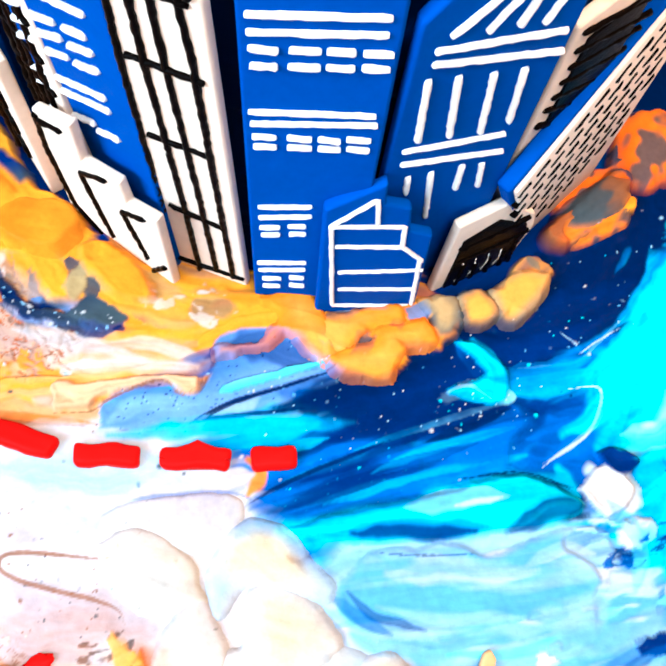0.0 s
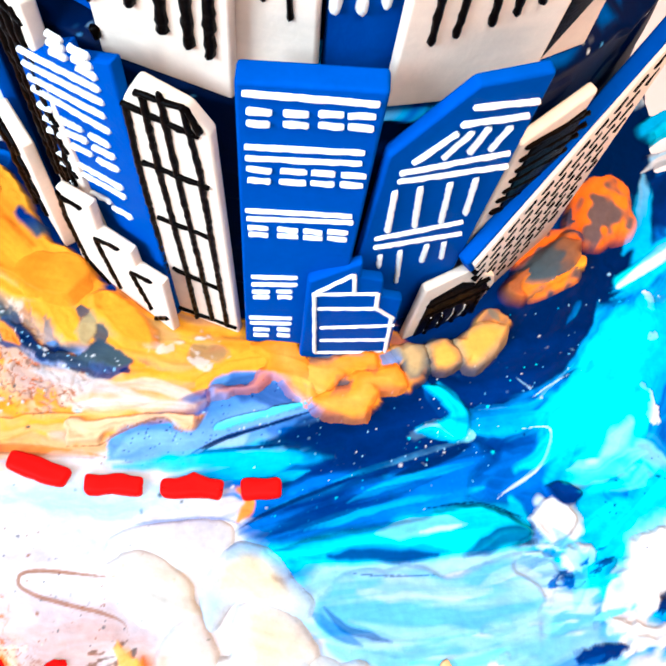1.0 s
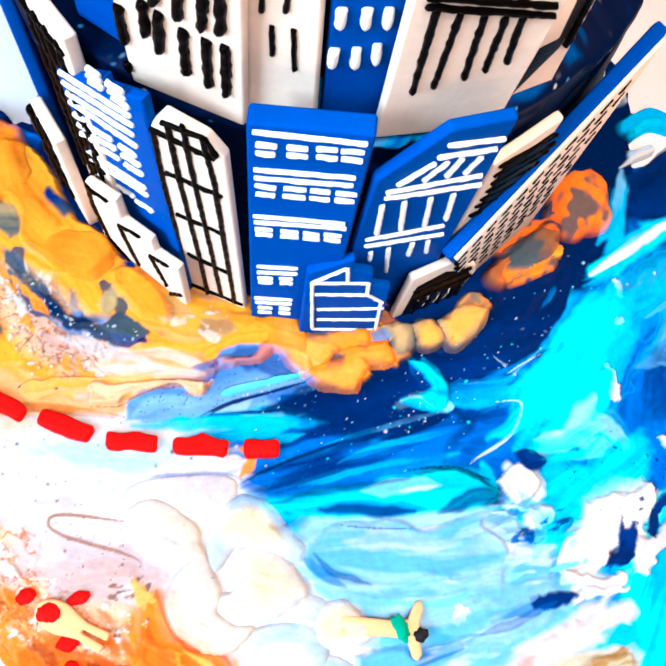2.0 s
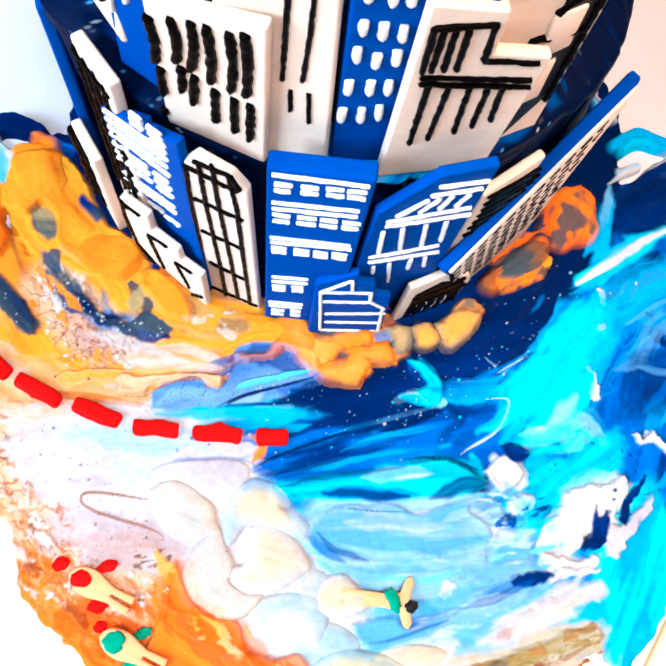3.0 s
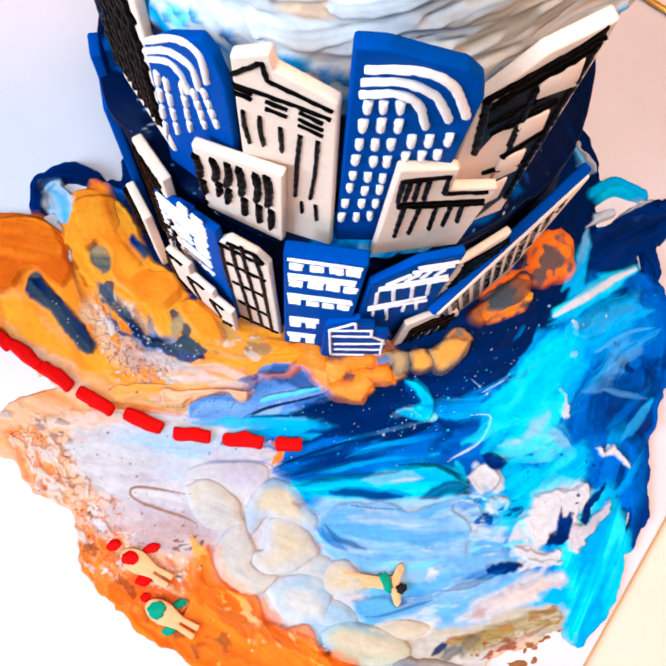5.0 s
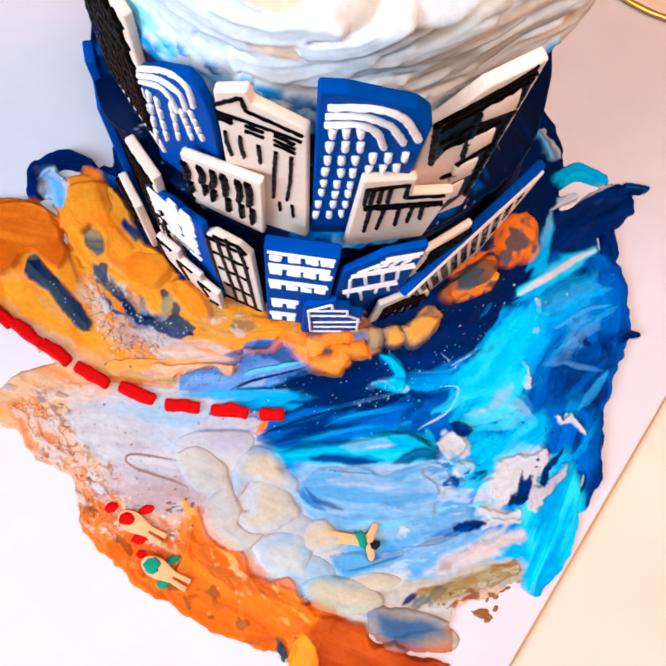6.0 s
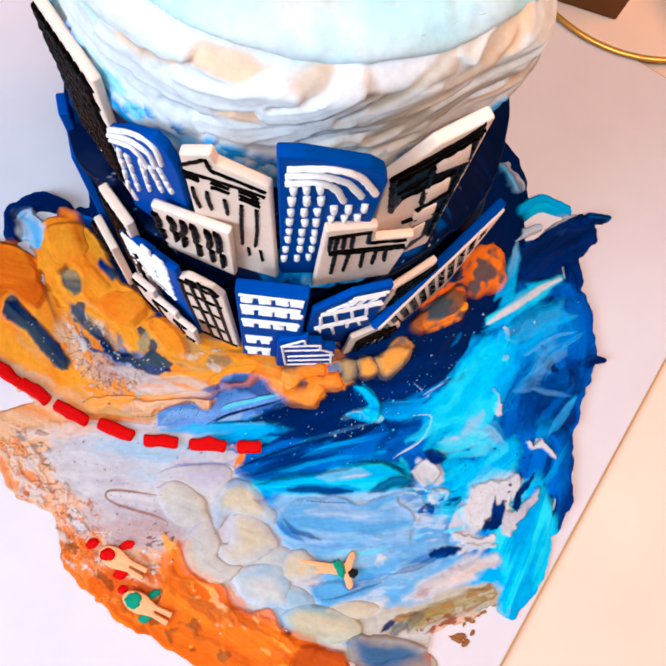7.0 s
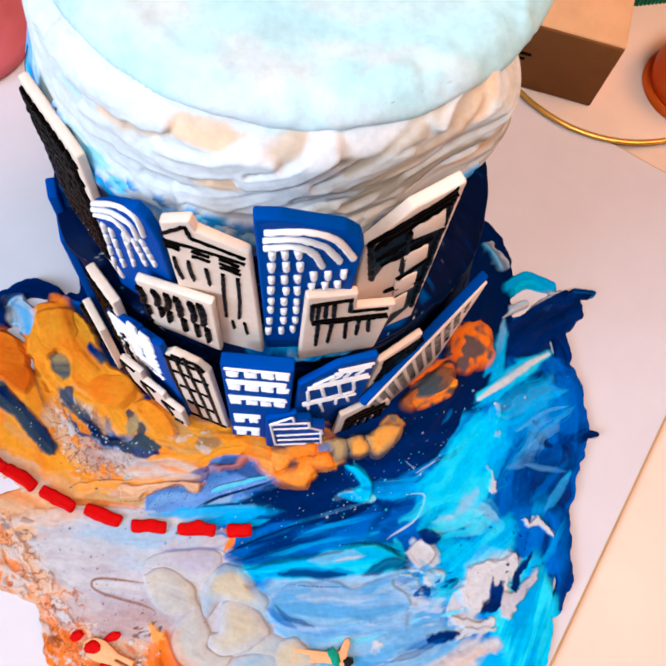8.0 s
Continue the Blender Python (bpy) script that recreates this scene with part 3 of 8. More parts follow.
wash(bright, pale, 0.64, (4.26, -10.09), (4.42, -10.84), power=0.6, streaks=0.4)
smear(foam, lilac, 0.83, 0.16, (6.69, -11.91), (7.25, -11.37), (7.97, -11.01), (8.49, -10.84), soft=0.5, blend=0.1, ragged=1.6)
smear(foam, rose, 0.64, 0.16, (6.92, -12.13), (7.55, -11.81), (8.2, -11.19), soft=0.5, blend=0.1, ragged=1.4)
fleck(foam, lilac, 1.75, (6.59, -12.29), (7.39, -11.36), (8.55, -10.66), size=0.5, stretch=2.6, cut=0.44, lift=0.03)
smear(foam, pale, 0.42, 0.16, (7.73, -12.63), (8.18, -12.1), (8.66, -11.63), soft=0.5, blend=0.1, ragged=1.6)
smear(foam, pale, 0.29, 0.16, (8.52, -12.09), (8.89, -11.62), (9.12, -11.22), soft=0.5, ragged=1.4)
smear(foam, pale, 0.29, 0.16, (6.21, -13.22), (6.75, -13.03), (7.38, -12.9), soft=0.5, ragged=1.4)
smear(foam, pale, 0.29, 0.16, (6.04, -12.81), (6.6, -12.71), soft=0.5, ragged=1.4)
smear(foam, pale, 0.19, 0.18, (9.31, -9.29), (9.56, -9.53), (9.91, -9.83), soft=0.5, ragged=1.4)
smear(foam, pale, 0.19, 0.18, (9.5, -9.44), (9.21, -9.36), soft=0.5, ragged=1.4)
smear(foam, pale, 0.22, 0.16, (5.27, -11.45), (5.8, -11.32), soft=0.5, ragged=1.2)
fleck(navy, deep, 0.96, (7.37, -12.42), (7.94, -11.65), (8.82, -11.02), size=0.2, stretch=6, cut=0.62, lift=0.012)
wash(navy, navy, 0.22, (7.37, -12.49), (7.77, -11.96), (8.05, -11.65), power=0.9, streaks=0.3)
wash(navy, navy, 0.22, (8.14, -12.77), (8.5, -12.24), (8.8, -11.93), power=0.9, streaks=0.3)
wash(navy, deep, 0.35, (5.51, -11.69), (6.21, -11.58), power=0.9, streaks=0.5)
wash(navy, deep, 0.35, (5.27, -13.27), (6.04, -13.14), power=0.9, streaks=0.5)
fleck(deep, navy, 1.28, (9.49, -10.23), (9.84, -11.6), size=0.3, stretch=3, cut=0.56, lift=0.009)
fleck(bright, pale, 2.23, (5.35, -12.47), (6.91, -12.13), (8.14, -12.85), size=0.3, stretch=3, cut=0.6, lift=0.015)
wash(blue, deep, 0.57, (4.42, -11.9), (5.66, -11.72), (6.77, -11.08), power=0.6, streaks=0.6)
wash(navy, navy, 2.39, (-0.88, -8.57), (1.28, -8.41), (3.78, -7.92), power=0.95, streaks=0.2)
# front face in shade, painted as a darker panel
wash(deep, navy, 1.44, (0.05, -9.0), (2.06, -8.77), (4.1, -8.54), power=0.8, streaks=0.5)
wash(blue, cyan, 0.96, (3.78, -8.4), (4.89, -7.96), (6.01, -7.52), power=0.8, streaks=0.5)
wash(cyan, bright, 0.64, (4.1, -8.46), (5.21, -8.11), (6.17, -7.51), power=0.6, streaks=0.5)
smear(slateblue, sky, 1.34, 0.12, (-2.28, -8.23), (-1.37, -7.88), (-0.3, -7.6), soft=0.4)
smear(slateblue, pale, 0.96, 0.1, (-4.21, -9.0), (-3.02, -8.65), (-1.2, -8.27), soft=0.4)
wash(pale, foam, 0.96, (-3.77, -8.83), (-2.42, -8.55), (-1.52, -8.13), power=0.6, streaks=0.6)
wash(blue, deep, 0.96, (-1.21, -8.2), (0.01, -7.76), power=0.7, streaks=0.5)
wash(cyan, pale, 0.73, (-4.34, -9.28), (-2.16, -9.04), (-0.26, -8.7), power=0.9, streaks=0.5)
wash(cyan, blue, 0.48, (-2.38, -9.32), (-0.56, -9.02), (0.66, -8.67), power=0.8, streaks=0.5)
smear(pale, foam, 0.22, 0.14, (-2.22, -8.21), (-1.22, -7.99), (-0.3, -7.71), soft=0.5)
wash(navy, navy, 0.16, (-2.42, -8.57), (-1.21, -8.24), (-0.23, -7.96), power=0.95, streaks=0.1)
wash(navy, deep, 0.13, (-4.21, -8.97), (-2.41, -8.78), (-0.57, -8.64), power=0.9, streaks=0.3)
wash(blue, cyan, 0.41, (2.59, -7.31), (2.91, -7.88), (3.31, -8.34), power=0.7, streaks=0.9)
wash(cyan, bright, 0.48, (2.24, -8.42), (2.92, -8.46), (3.78, -8.47), power=0.8, streaks=0.8)
wash(foam, bright, 0.22, (2.31, -8.42), (2.84, -8.31), (3.23, -8.42), power=0.8, streaks=0.7)
wash(cyan, blue, 0.57, (3.31, -8.34), (4.42, -8.53), power=0.8, streaks=0.5)
wash(blue, cyan, 1.75, (-1.7, -10.81), (0.7, -9.9), (3.79, -9.25), power=0.8, streaks=0.7)
wash(navy, navy, 0.35, (-1.71, -10.61), (-0.22, -9.9), (1.3, -9.45), (3.91, -8.83), power=0.95, streaks=0.4)
wash(cyan, pale, 0.48, (-0.81, -10.56), (1.31, -9.88), (3.32, -9.5), power=0.55, streaks=0.8)
wash(deep, navy, 0.8, (2.08, -9.7), (3.48, -9.27), (4.1, -8.85), power=0.8, streaks=0.5)
wash(blue, cyan, 0.8, (5.37, -8.65), (5.05, -9.29), (4.18, -9.78), power=0.8, streaks=0.5)
wash(deep, navy, 0.41, (-1.15, -9.66), (0.67, -9.06), (2.53, -8.91), power=0.8, streaks=0.6)
wash(cyan, blue, 0.32, (-1.46, -9.44), (0.06, -9.08), power=0.6, streaks=0.6)
wash(bright, foam, 0.11, (5.21, -8.42), (5.27, -8.97), (4.58, -9.58), (3.92, -9.94), power=0.5, streaks=0.6)
smear(cyan, bright, 0.99, 0.24, (-0.93, -11.08), (0.73, -10.73), (2.57, -10.47), (4.28, -10.57), soft=0.6, blend=0.2)
# lamp reflection on the wave crest, painted in pale and white
wash(bright, pale, 0.96, (1.03, -10.8), (2.41, -10.7), (3.33, -10.67), power=0.9, streaks=0.3)
wash(foam, pale, 0.26, (2.1, -10.74), (2.72, -10.69), power=0.6, streaks=0.2)
wash(navy, navy, 0.54, (2.88, -11.16), (3.8, -10.86), (4.61, -10.84), power=0.95, streaks=0.2)
wash(deep, blue, 0.64, (3.8, -10.44), (4.5, -10.69), power=0.6, streaks=0.4)
wash(navy, deep, 0.41, (-0.32, -11.32), (0.43, -11.27), (1.35, -11.27), power=0.9, streaks=0.3)
wash(blue, deep, 0.48, (-1.08, -11.31), (-0.16, -11.73), power=0.7, streaks=0.4)
smear(cyan, blue, 0.42, 0.16, (2.42, -11.24), (4.12, -11.25), (5.37, -11.24), soft=0.6)
wash(navy, navy, 0.14, (-0.35, -10.54), (1.32, -10.31), (2.86, -10.13), (4.42, -10.39), power=0.7, streaks=0.3)
smear(pale, lavender, 1.76, 0.22, (0.15, -11.87), (2.12, -11.66), (4.28, -11.75), soft=0.25, ragged=0.3)
wash(sky, lavender, 0.96, (1.38, -12.43), (2.9, -12.54), (4.58, -12.34), power=0.7, streaks=0.5)
wash(pale, foam, 0.64, (0.44, -11.57), (2.27, -11.51), (3.81, -11.62), power=0.5, streaks=0.5)
smear(sky, pale, 0.96, 0.2, (0.34, -12.82), (2.15, -12.92), (4.28, -12.72), soft=0.4)
wash(blue, deep, 0.35, (-0.18, -11.88), (0.1, -12.46), (0.94, -12.91), (2.15, -13.02), power=0.55, streaks=0.8)
wash(deep, blue, 0.22, (3.2, -12.08), (4.27, -11.6), (4.58, -11.45), power=0.4, streaks=0.5)
wash(pale, foam, 0.64, (1.37, -12.06), (2.89, -11.94), (4.42, -11.97), power=0.5, streaks=0.6)
wash(lavender, pale, 0.64, (2.29, -12.77), (3.81, -12.66), (5.04, -12.18), power=0.6, streaks=0.5)
smear(sky, pale, 0.96, 0.18, (2.92, -13.64), (4.13, -13.46), (5.51, -13.13), soft=0.6)
wash(pale, foam, 0.8, (1.4, -13.45), (2.91, -13.49), (4.43, -13.23), power=0.7, streaks=0.6)
wash(blue, deep, 0.64, (2.32, -14.58), (3.82, -13.83), (5.35, -13.21), power=0.6, streaks=0.7)
wash(pale, foam, 0.48, (2.91, -13.85), (4.28, -13.6), power=0.7, streaks=0.5)
wash(blue, deep, 0.38, (0.98, -14.61), (2.32, -14.15), power=0.6, streaks=0.5)
fleck(foam, foam, 0.48, (3.36, -13.55), (3.51, -13.33), size=0.2, stretch=1, cut=0.4, lift=0.024)
wash(foam, lilac, 1.12, (4.43, -14.61), (5.8, -14.15), (7.19, -13.76), power=0.9, streaks=0.4)
wash(sandgrey, foam, 0.96, (2.93, -15.35), (5.04, -15.17), (7.18, -14.48), power=0.9, streaks=0.4)
wash(cyan, pale, 0.8, (6.73, -13.91), (7.8, -14.33), power=0.7, streaks=0.5)
wash(sky, blue, 0.64, (4.73, -13.96), (5.96, -13.49), power=0.7, streaks=0.6)
wash(sandgrey, foam, 0.8, (2.35, -16.0), (3.84, -15.76), (5.34, -15.31), power=0.9, streaks=0.4)
spatter(sky, pale, 2.39, (-1.19, -8.58), (1.28, -8.49), (3.78, -7.92), dense=3)
spatter(sky, pale, 1.75, (-0.84, -9.65), (1.3, -9.27), (3.47, -9.03), dense=3)
fleck(pale, foam, 0.8, (0.06, -9.03), (0.82, -8.94), size=0.16, stretch=1.2, cut=0.66, lift=0.018)
spatter(cyan, pale, 1.91, (4.41, -7.1), (6.35, -5.89), (7.52, -4.34), dense=3)
spatter(navy, deep, 1.59, (4.42, -9.46), (6.0, -8.78), dense=3)
wash(deep, navy, 0.7, (-0.85, -9.42), (0.98, -8.97), (2.85, -8.82), power=0.8, streaks=0.8)
wash(deep, navy, 0.7, (-0.21, -10.16), (1.61, -9.56), (3.48, -9.27), power=0.8, streaks=0.8)
wash(navy, navy, 0.96, (-1.19, -8.58), (0.35, -8.53), (2.06, -8.46), power=0.95, streaks=0.5)
wash(cyan, blue, 0.26, (-1.13, -10.11), (0.69, -9.59), (2.23, -9.31), power=0.8, streaks=0.9)
wash(cyan, blue, 0.26, (-1.75, -9.75), (-0.24, -9.24), power=0.8, streaks=0.9)
wash(bright, cyan, 0.29, (-0.2, -10.54), (1.93, -10.09), (3.64, -9.8), power=0.7, streaks=0.9)
wash(deep, navy, 0.48, (4.41, -7.9), (5.37, -7.78), power=0.7, streaks=0.8)
wash(deep, navy, 0.48, (4.1, -8.85), (5.05, -8.51), power=0.7, streaks=0.8)
wash(navy, deep, 0.32, (5.69, -7.21), (6.67, -6.85), (7.33, -6.17), power=0.8, streaks=0.8)
smear(orange, deeporange, 1.76, 0.2, (-13.51, -3.03), (-12.01, -2.94), (-10.49, -2.91), (-9.67, -3.55), soft=0.25, ragged=0.3)
smear(deeporange, orange, 0.96, 0.25, (-13.26, -2.6), (-11.45, -2.5), (-10.22, -2.63), soft=0.6, ragged=0.3)
wash(deeporange, red, 0.73, (-11.27, -3.98), (-10.39, -3.77), (-9.65, -3.57), power=0.6, streaks=0.5)
wash(sun, peach, 1.12, (-12.26, -3.22), (-10.91, -3.15), (-10.11, -3.51), power=0.5, streaks=0.7)
smear(orange, sun, 0.96, 0.22, (-9.51, -3.54), (-8.77, -4.96), (-7.93, -5.88), soft=0.6)
wash(brown, orange, 0.16, (-9.09, -3.05), (-8.66, -4.33), (-8.09, -5.58), power=0.7, streaks=0.3)
wash(sun, peach, 2.23, (-12.91, -5.34), (-11.13, -5.25), (-9.68, -6.29), (-8.22, -7.47), power=0.8, streaks=0.5)
wash(peach, foam, 1.75, (-12.11, -7.02), (-10.01, -7.39), (-7.86, -8.23), power=0.8, streaks=0.5)
wash(orange, sun, 0.64, (-12.11, -4.51), (-10.61, -4.59), (-9.59, -5.65), power=0.6, streaks=0.5)
wash(deeporange, orange, 0.35, (-11.15, -5.09), (-10.72, -6.34), power=0.5, streaks=0.4)
smear(slate, navy, 0.73, 0.2, (-9.96, -4.51), (-8.98, -5.64), (-7.91, -6.73), soft=0.5, blend=0.1, ragged=0.8)
wash(navy, slate, 0.35, (-9.86, -4.55), (-9.19, -5.16), (-8.82, -5.93), power=0.8, streaks=0.4)
smear(peach, rose, 2.08, 0.12, (-7.43, -5.54), (-6.34, -6.76), (-4.75, -7.71), soft=0.5, blend=0.4)
wash(foam, peach, 1.12, (-6.02, -6.91), (-4.92, -7.33), (-4.0, -7.45), power=0.7, streaks=0.5)
wash(rose, peach, 0.96, (-7.49, -5.55), (-6.65, -6.62), (-5.81, -7.68), power=0.7, streaks=0.6)
wash(slate, rose, 1.12, (-7.66, -4.28), (-6.9, -5.37), (-6.23, -6.13), power=0.75, streaks=0.9)
fleck(slate, rose, 1.28, (-7.59, -4.43), (-6.72, -5.68), (-6.05, -6.44), size=0.3, stretch=1.6, cut=0.5, lift=0.015)
wash(navy, slate, 0.57, (-5.83, -6.35), (-4.97, -6.63), (-4.13, -6.7), power=0.9, streaks=0.8)
fleck(slateblue, navy, 0.7, (-5.76, -6.27), (-4.2, -6.75), size=0.2, stretch=2, cut=0.5, lift=0.012)
fleck(foam, peach, 1.75, (-7.37, -5.23), (-6.34, -6.61), (-4.91, -7.49), size=0.3, stretch=1.4, cut=0.56, lift=0.015)
fleck(orange, sun, 1.59, (-7.79, -5.57), (-6.75, -7.25), (-5.33, -7.97), size=0.34, stretch=1.5, cut=0.52, lift=0.015)
fleck(brown, rose, 2.23, (-7.53, -5.08), (-6.33, -6.77), (-4.59, -7.79), size=0.34, stretch=1.3, cut=0.5, lift=0.036, line=0.035)
fleck(brown, deeporange, 1.91, (-7.14, -6.17), (-5.68, -7.36), (-4.28, -7.93), size=0.26, stretch=1.2, cut=0.46, lift=0.03, line=0.04)
fleck(foam, lilac, 0.96, (-7.53, -5.08), (-6.54, -5.99), size=0.11, stretch=1.2, cut=0.68, lift=0.015)
smear(sun, peach, 0.8, 0.26, (-4.88, -8.02), (-3.82, -8.03), (-2.76, -7.86), soft=0.4, ragged=0.6)
wash(peach, foam, 0.96, (-5.22, -7.5), (-4.15, -7.61), (-2.78, -7.4), power=0.7, streaks=0.4)
wash(brown, brown, 0.13, (-4.56, -8.33), (-3.64, -8.4), (-2.74, -8.18), (-2.57, -7.86), power=0.8, streaks=0.2)
wash(sand, brown, 0.57, (-6.66, -8.33), (-5.45, -8.52), (-4.54, -8.63), power=0.8, streaks=0.5)
wash(rose, brown, 0.48, (-5.92, -8.15), (-4.86, -8.34), power=0.6, streaks=0.5)
smear(bright, pale, 0.19, 0.2, (-5.3, -7.74), (-5.2, -7.83), soft=0.5)
wash(peach, foam, 0.96, (-10.4, -9.23), (-8.95, -9.18), (-6.89, -9.1), power=0.8, streaks=0.5)
wash(orange, brown, 0.26, (-11.31, -8.89), (-7.68, -8.62), (-5.89, -8.64), (-4.52, -8.86), power=0.9, streaks=0.4)
wash(brown, brown, 0.13, (-9.27, -8.89), (-7.07, -8.71), (-4.82, -8.84), power=0.7, streaks=0.3)
fleck(slate, rose, 0.57, (-9.56, -9.53), (-9.06, -9.56), (-8.46, -9.69), size=0.2, stretch=2, cut=0.42, lift=0.009)
wash(lilac, foam, 2.07, (-8.43, -10.06), (-5.5, -9.81), (-2.05, -9.92), power=0.9, streaks=0.3)
wash(foam, pale, 1.44, (-6.87, -9.4), (-4.77, -9.63), (-2.66, -9.71), power=0.6, streaks=0.4)
wash(pale, foam, 0.64, (-5.99, -9.22), (-4.48, -9.39), (-3.26, -9.73), power=0.5, streaks=0.4)
wash(lilac, foam, 2.07, (-7.74, -11.22), (-5.87, -10.87), (-2.61, -10.61), power=0.9, streaks=0.4)
wash(rose, lilac, 1.75, (-6.04, -12.33), (-5.16, -12.46), (-4.13, -12.57), power=0.7, streaks=0.5)
wash(lilac, foam, 0.96, (-6.96, -11.78), (-5.63, -12.03), power=0.6, streaks=0.4)
smear(orange, peach, 0.8, 0.12, (-11.61, -8.97), (-10.23, -9.6), (-9.16, -10.89), (-8.08, -11.59), soft=0.4, ragged=0.9)
wash(peach, foam, 1.91, (-9.33, -9.79), (-8.36, -10.8), (-7.12, -11.64), power=0.8, streaks=0.5)
fleck(orange, peach, 1.59, (-9.33, -9.79), (-8.47, -11.09), (-7.23, -12.08), size=0.3, stretch=1.5, cut=0.52, lift=0.015)
fleck(brown, orange, 1.75, (-9.33, -9.79), (-8.34, -10.94), (-7.09, -11.93), size=0.34, stretch=1.4, cut=0.5, lift=0.009, line=0.045)
fleck(foam, peach, 1.44, (-8.37, -10.65), (-7.54, -11.8), (-6.6, -12.64), size=0.3, stretch=1.6, cut=0.5, lift=0.015)
fleck(slate, rose, 0.8, (-9.33, -9.72), (-8.73, -9.92), (-8.11, -10.35), size=0.2, stretch=1.8, cut=0.6, lift=0.009)
smear(orange, peach, 0.64, 0.2, (-7.77, -11.8), (-7.43, -12.66), (-7.21, -13.65), soft=0.4, ragged=0.8)
smear(peach, orange, 1.76, 0.14, (-6.56, -13.21), (-5.76, -14.19), (-4.42, -14.86), soft=0.6)
wash(rose, peach, 0.96, (-5.54, -13.19), (-4.5, -13.59), (-4.03, -14.15), power=0.7, streaks=0.5)
fleck(foam, peach, 2.39, (-6.7, -13.21), (-5.49, -13.9), (-4.15, -14.43), size=0.13, stretch=1.3, cut=0.58, lift=0.012)
fleck(orange, deeporange, 1.91, (-6.99, -13.08), (-5.86, -14.61), (-4.51, -15.56), size=0.2, stretch=1.6, cut=0.5, lift=0.012)
fleck(brown, rose, 2.23, (-6.54, -13.35), (-5.32, -14.17), (-4.14, -14.57), size=0.16, stretch=1.3, cut=0.5, lift=0.006, line=0.06)
fleck(brown, deeporange, 1.44, (-6.8, -13.64), (-5.39, -15.16), (-4.35, -15.83), size=0.2, stretch=1.3, cut=0.5, lift=0.006, line=0.05)
smear(orange, deeporange, 2.24, 0.2, (-3.48, -13.71), (-2.8, -15.25), (-1.44, -16.48), soft=0.4, ragged=0.4)
wash(sun, orange, 0.96, (-3.85, -14.71), (-3.21, -15.67), (-2.03, -16.21), power=0.7, streaks=0.5)
wash(peach, foam, 0.48, (-2.37, -15.1), (-1.48, -15.5), power=0.6, streaks=0.6)
wash(deeporange, red, 1.44, (-2.35, -15.52), (-1.15, -16.47), (0.03, -16.86), power=0.7, streaks=0.6)
smear(deeporange, red, 1.76, 0.2, (-1.15, -16.47), (0.03, -16.87), (1.5, -17.4), soft=0.4)
wash(red, brown, 1.44, (-0.53, -17.42), (0.77, -17.27), (1.93, -16.98), power=0.9, streaks=0.4)
wash(brown, red, 0.64, (1.05, -16.85), (1.93, -16.98), (2.52, -17.38), power=0.7, streaks=0.5)
fleck(peach, foam, 1.91, (-3.38, -15.26), (-2.03, -16.07), (-0.86, -16.46), size=0.18, stretch=2, cut=0.62, lift=0.012)
fleck(brown, deeporange, 1.75, (-1.17, -15.91), (0.01, -16.45), (1.19, -16.85), size=0.2, stretch=2, cut=0.52, lift=0.006, line=0.05)
wash(orange, peach, 0.8, (-5.79, -15.58), (-4.33, -16.1), (-3.14, -16.91), power=0.6, streaks=0.5)
smear(foam, lilac, 0.48, 0.14, (-5.95, -11.4), (-5.24, -11.46), (-4.19, -11.64), soft=0.4, ragged=0.2)
wash(orange, sun, 0.41, (-1.78, -9.68), (-1.56, -9.98), (-1.84, -10.35), power=0.95, streaks=0.3)
fleck(brown, slate, 0.48, (-4.62, -12.9), (-4.14, -12.8), size=0.12, stretch=2, cut=0.42, lift=0.009)
spatter(slate, brown, 4.15, (-7.8, -10.48), (-5.29, -10.7), (-2.04, -9.99), dense=3)
spatter(slate, brown, 2.39, (-6.07, -12.05), (-3.98, -12.57), dense=3)
wash(brown, slateblue, 0.11, (-4.34, -10.52), (-3.68, -10.29), (-2.33, -10.21), (-1.72, -10.37), power=0.9, streaks=0.3)
smear(sun, orange, 1.47, 0.36, (-8.51, -1.76), (-8.03, -2.97), (-7.29, -4.08), (-6.19, -4.71), (-5.42, -4.67), soft=0.3, blend=0.3, ragged=0.3)
smear(sun, orange, 1.34, 0.34, (-5.91, -4.34), (-5.19, -5.75), (-4.24, -6.19), soft=0.4, ragged=0.4)
smear(sun, sand, 1.28, 0.34, (-4.41, -5.96), (-3.14, -6.46), (-1.74, -6.56), soft=0.4, ragged=0.4)
smear(sun, orange, 0.96, 0.28, (-4.62, -7.47), (-3.1, -7.33), (-1.57, -6.99), soft=0.4)
smear(sun, orange, 1.21, 0.36, (-2.05, -6.73), (-0.65, -6.7), (0.92, -6.68), (2.03, -6.95), soft=0.3)
smear(sun, orange, 0.96, 0.34, (0.16, -7.43), (1.03, -7.68), soft=0.3)
smear(sun, orange, 0.89, 0.34, (1.63, -6.73), (1.96, -7.19), soft=0.3)
wash(sand, brown, 0.96, (-4.27, -5.72), (-3.16, -6.15), power=0.6, streaks=0.5)
wash(sand, slate, 0.64, (-2.82, -6.61), (-2.05, -6.58), power=0.7, streaks=0.4)
wash(orange, deeporange, 0.64, (-6.66, -4.55), (-5.7, -4.99), power=0.5, streaks=0.4)
wash(peach, foam, 0.38, (-8.4, -1.34), (-7.95, -1.99), power=0.5, streaks=0.3)
wash(slate, navy, 0.48, (-8.04, -3.45), (-7.84, -3.96), power=0.97, streaks=0.2)
wash(slate, navy, 0.48, (-6.72, -2.95), (-6.41, -3.39), power=0.97, streaks=0.2)
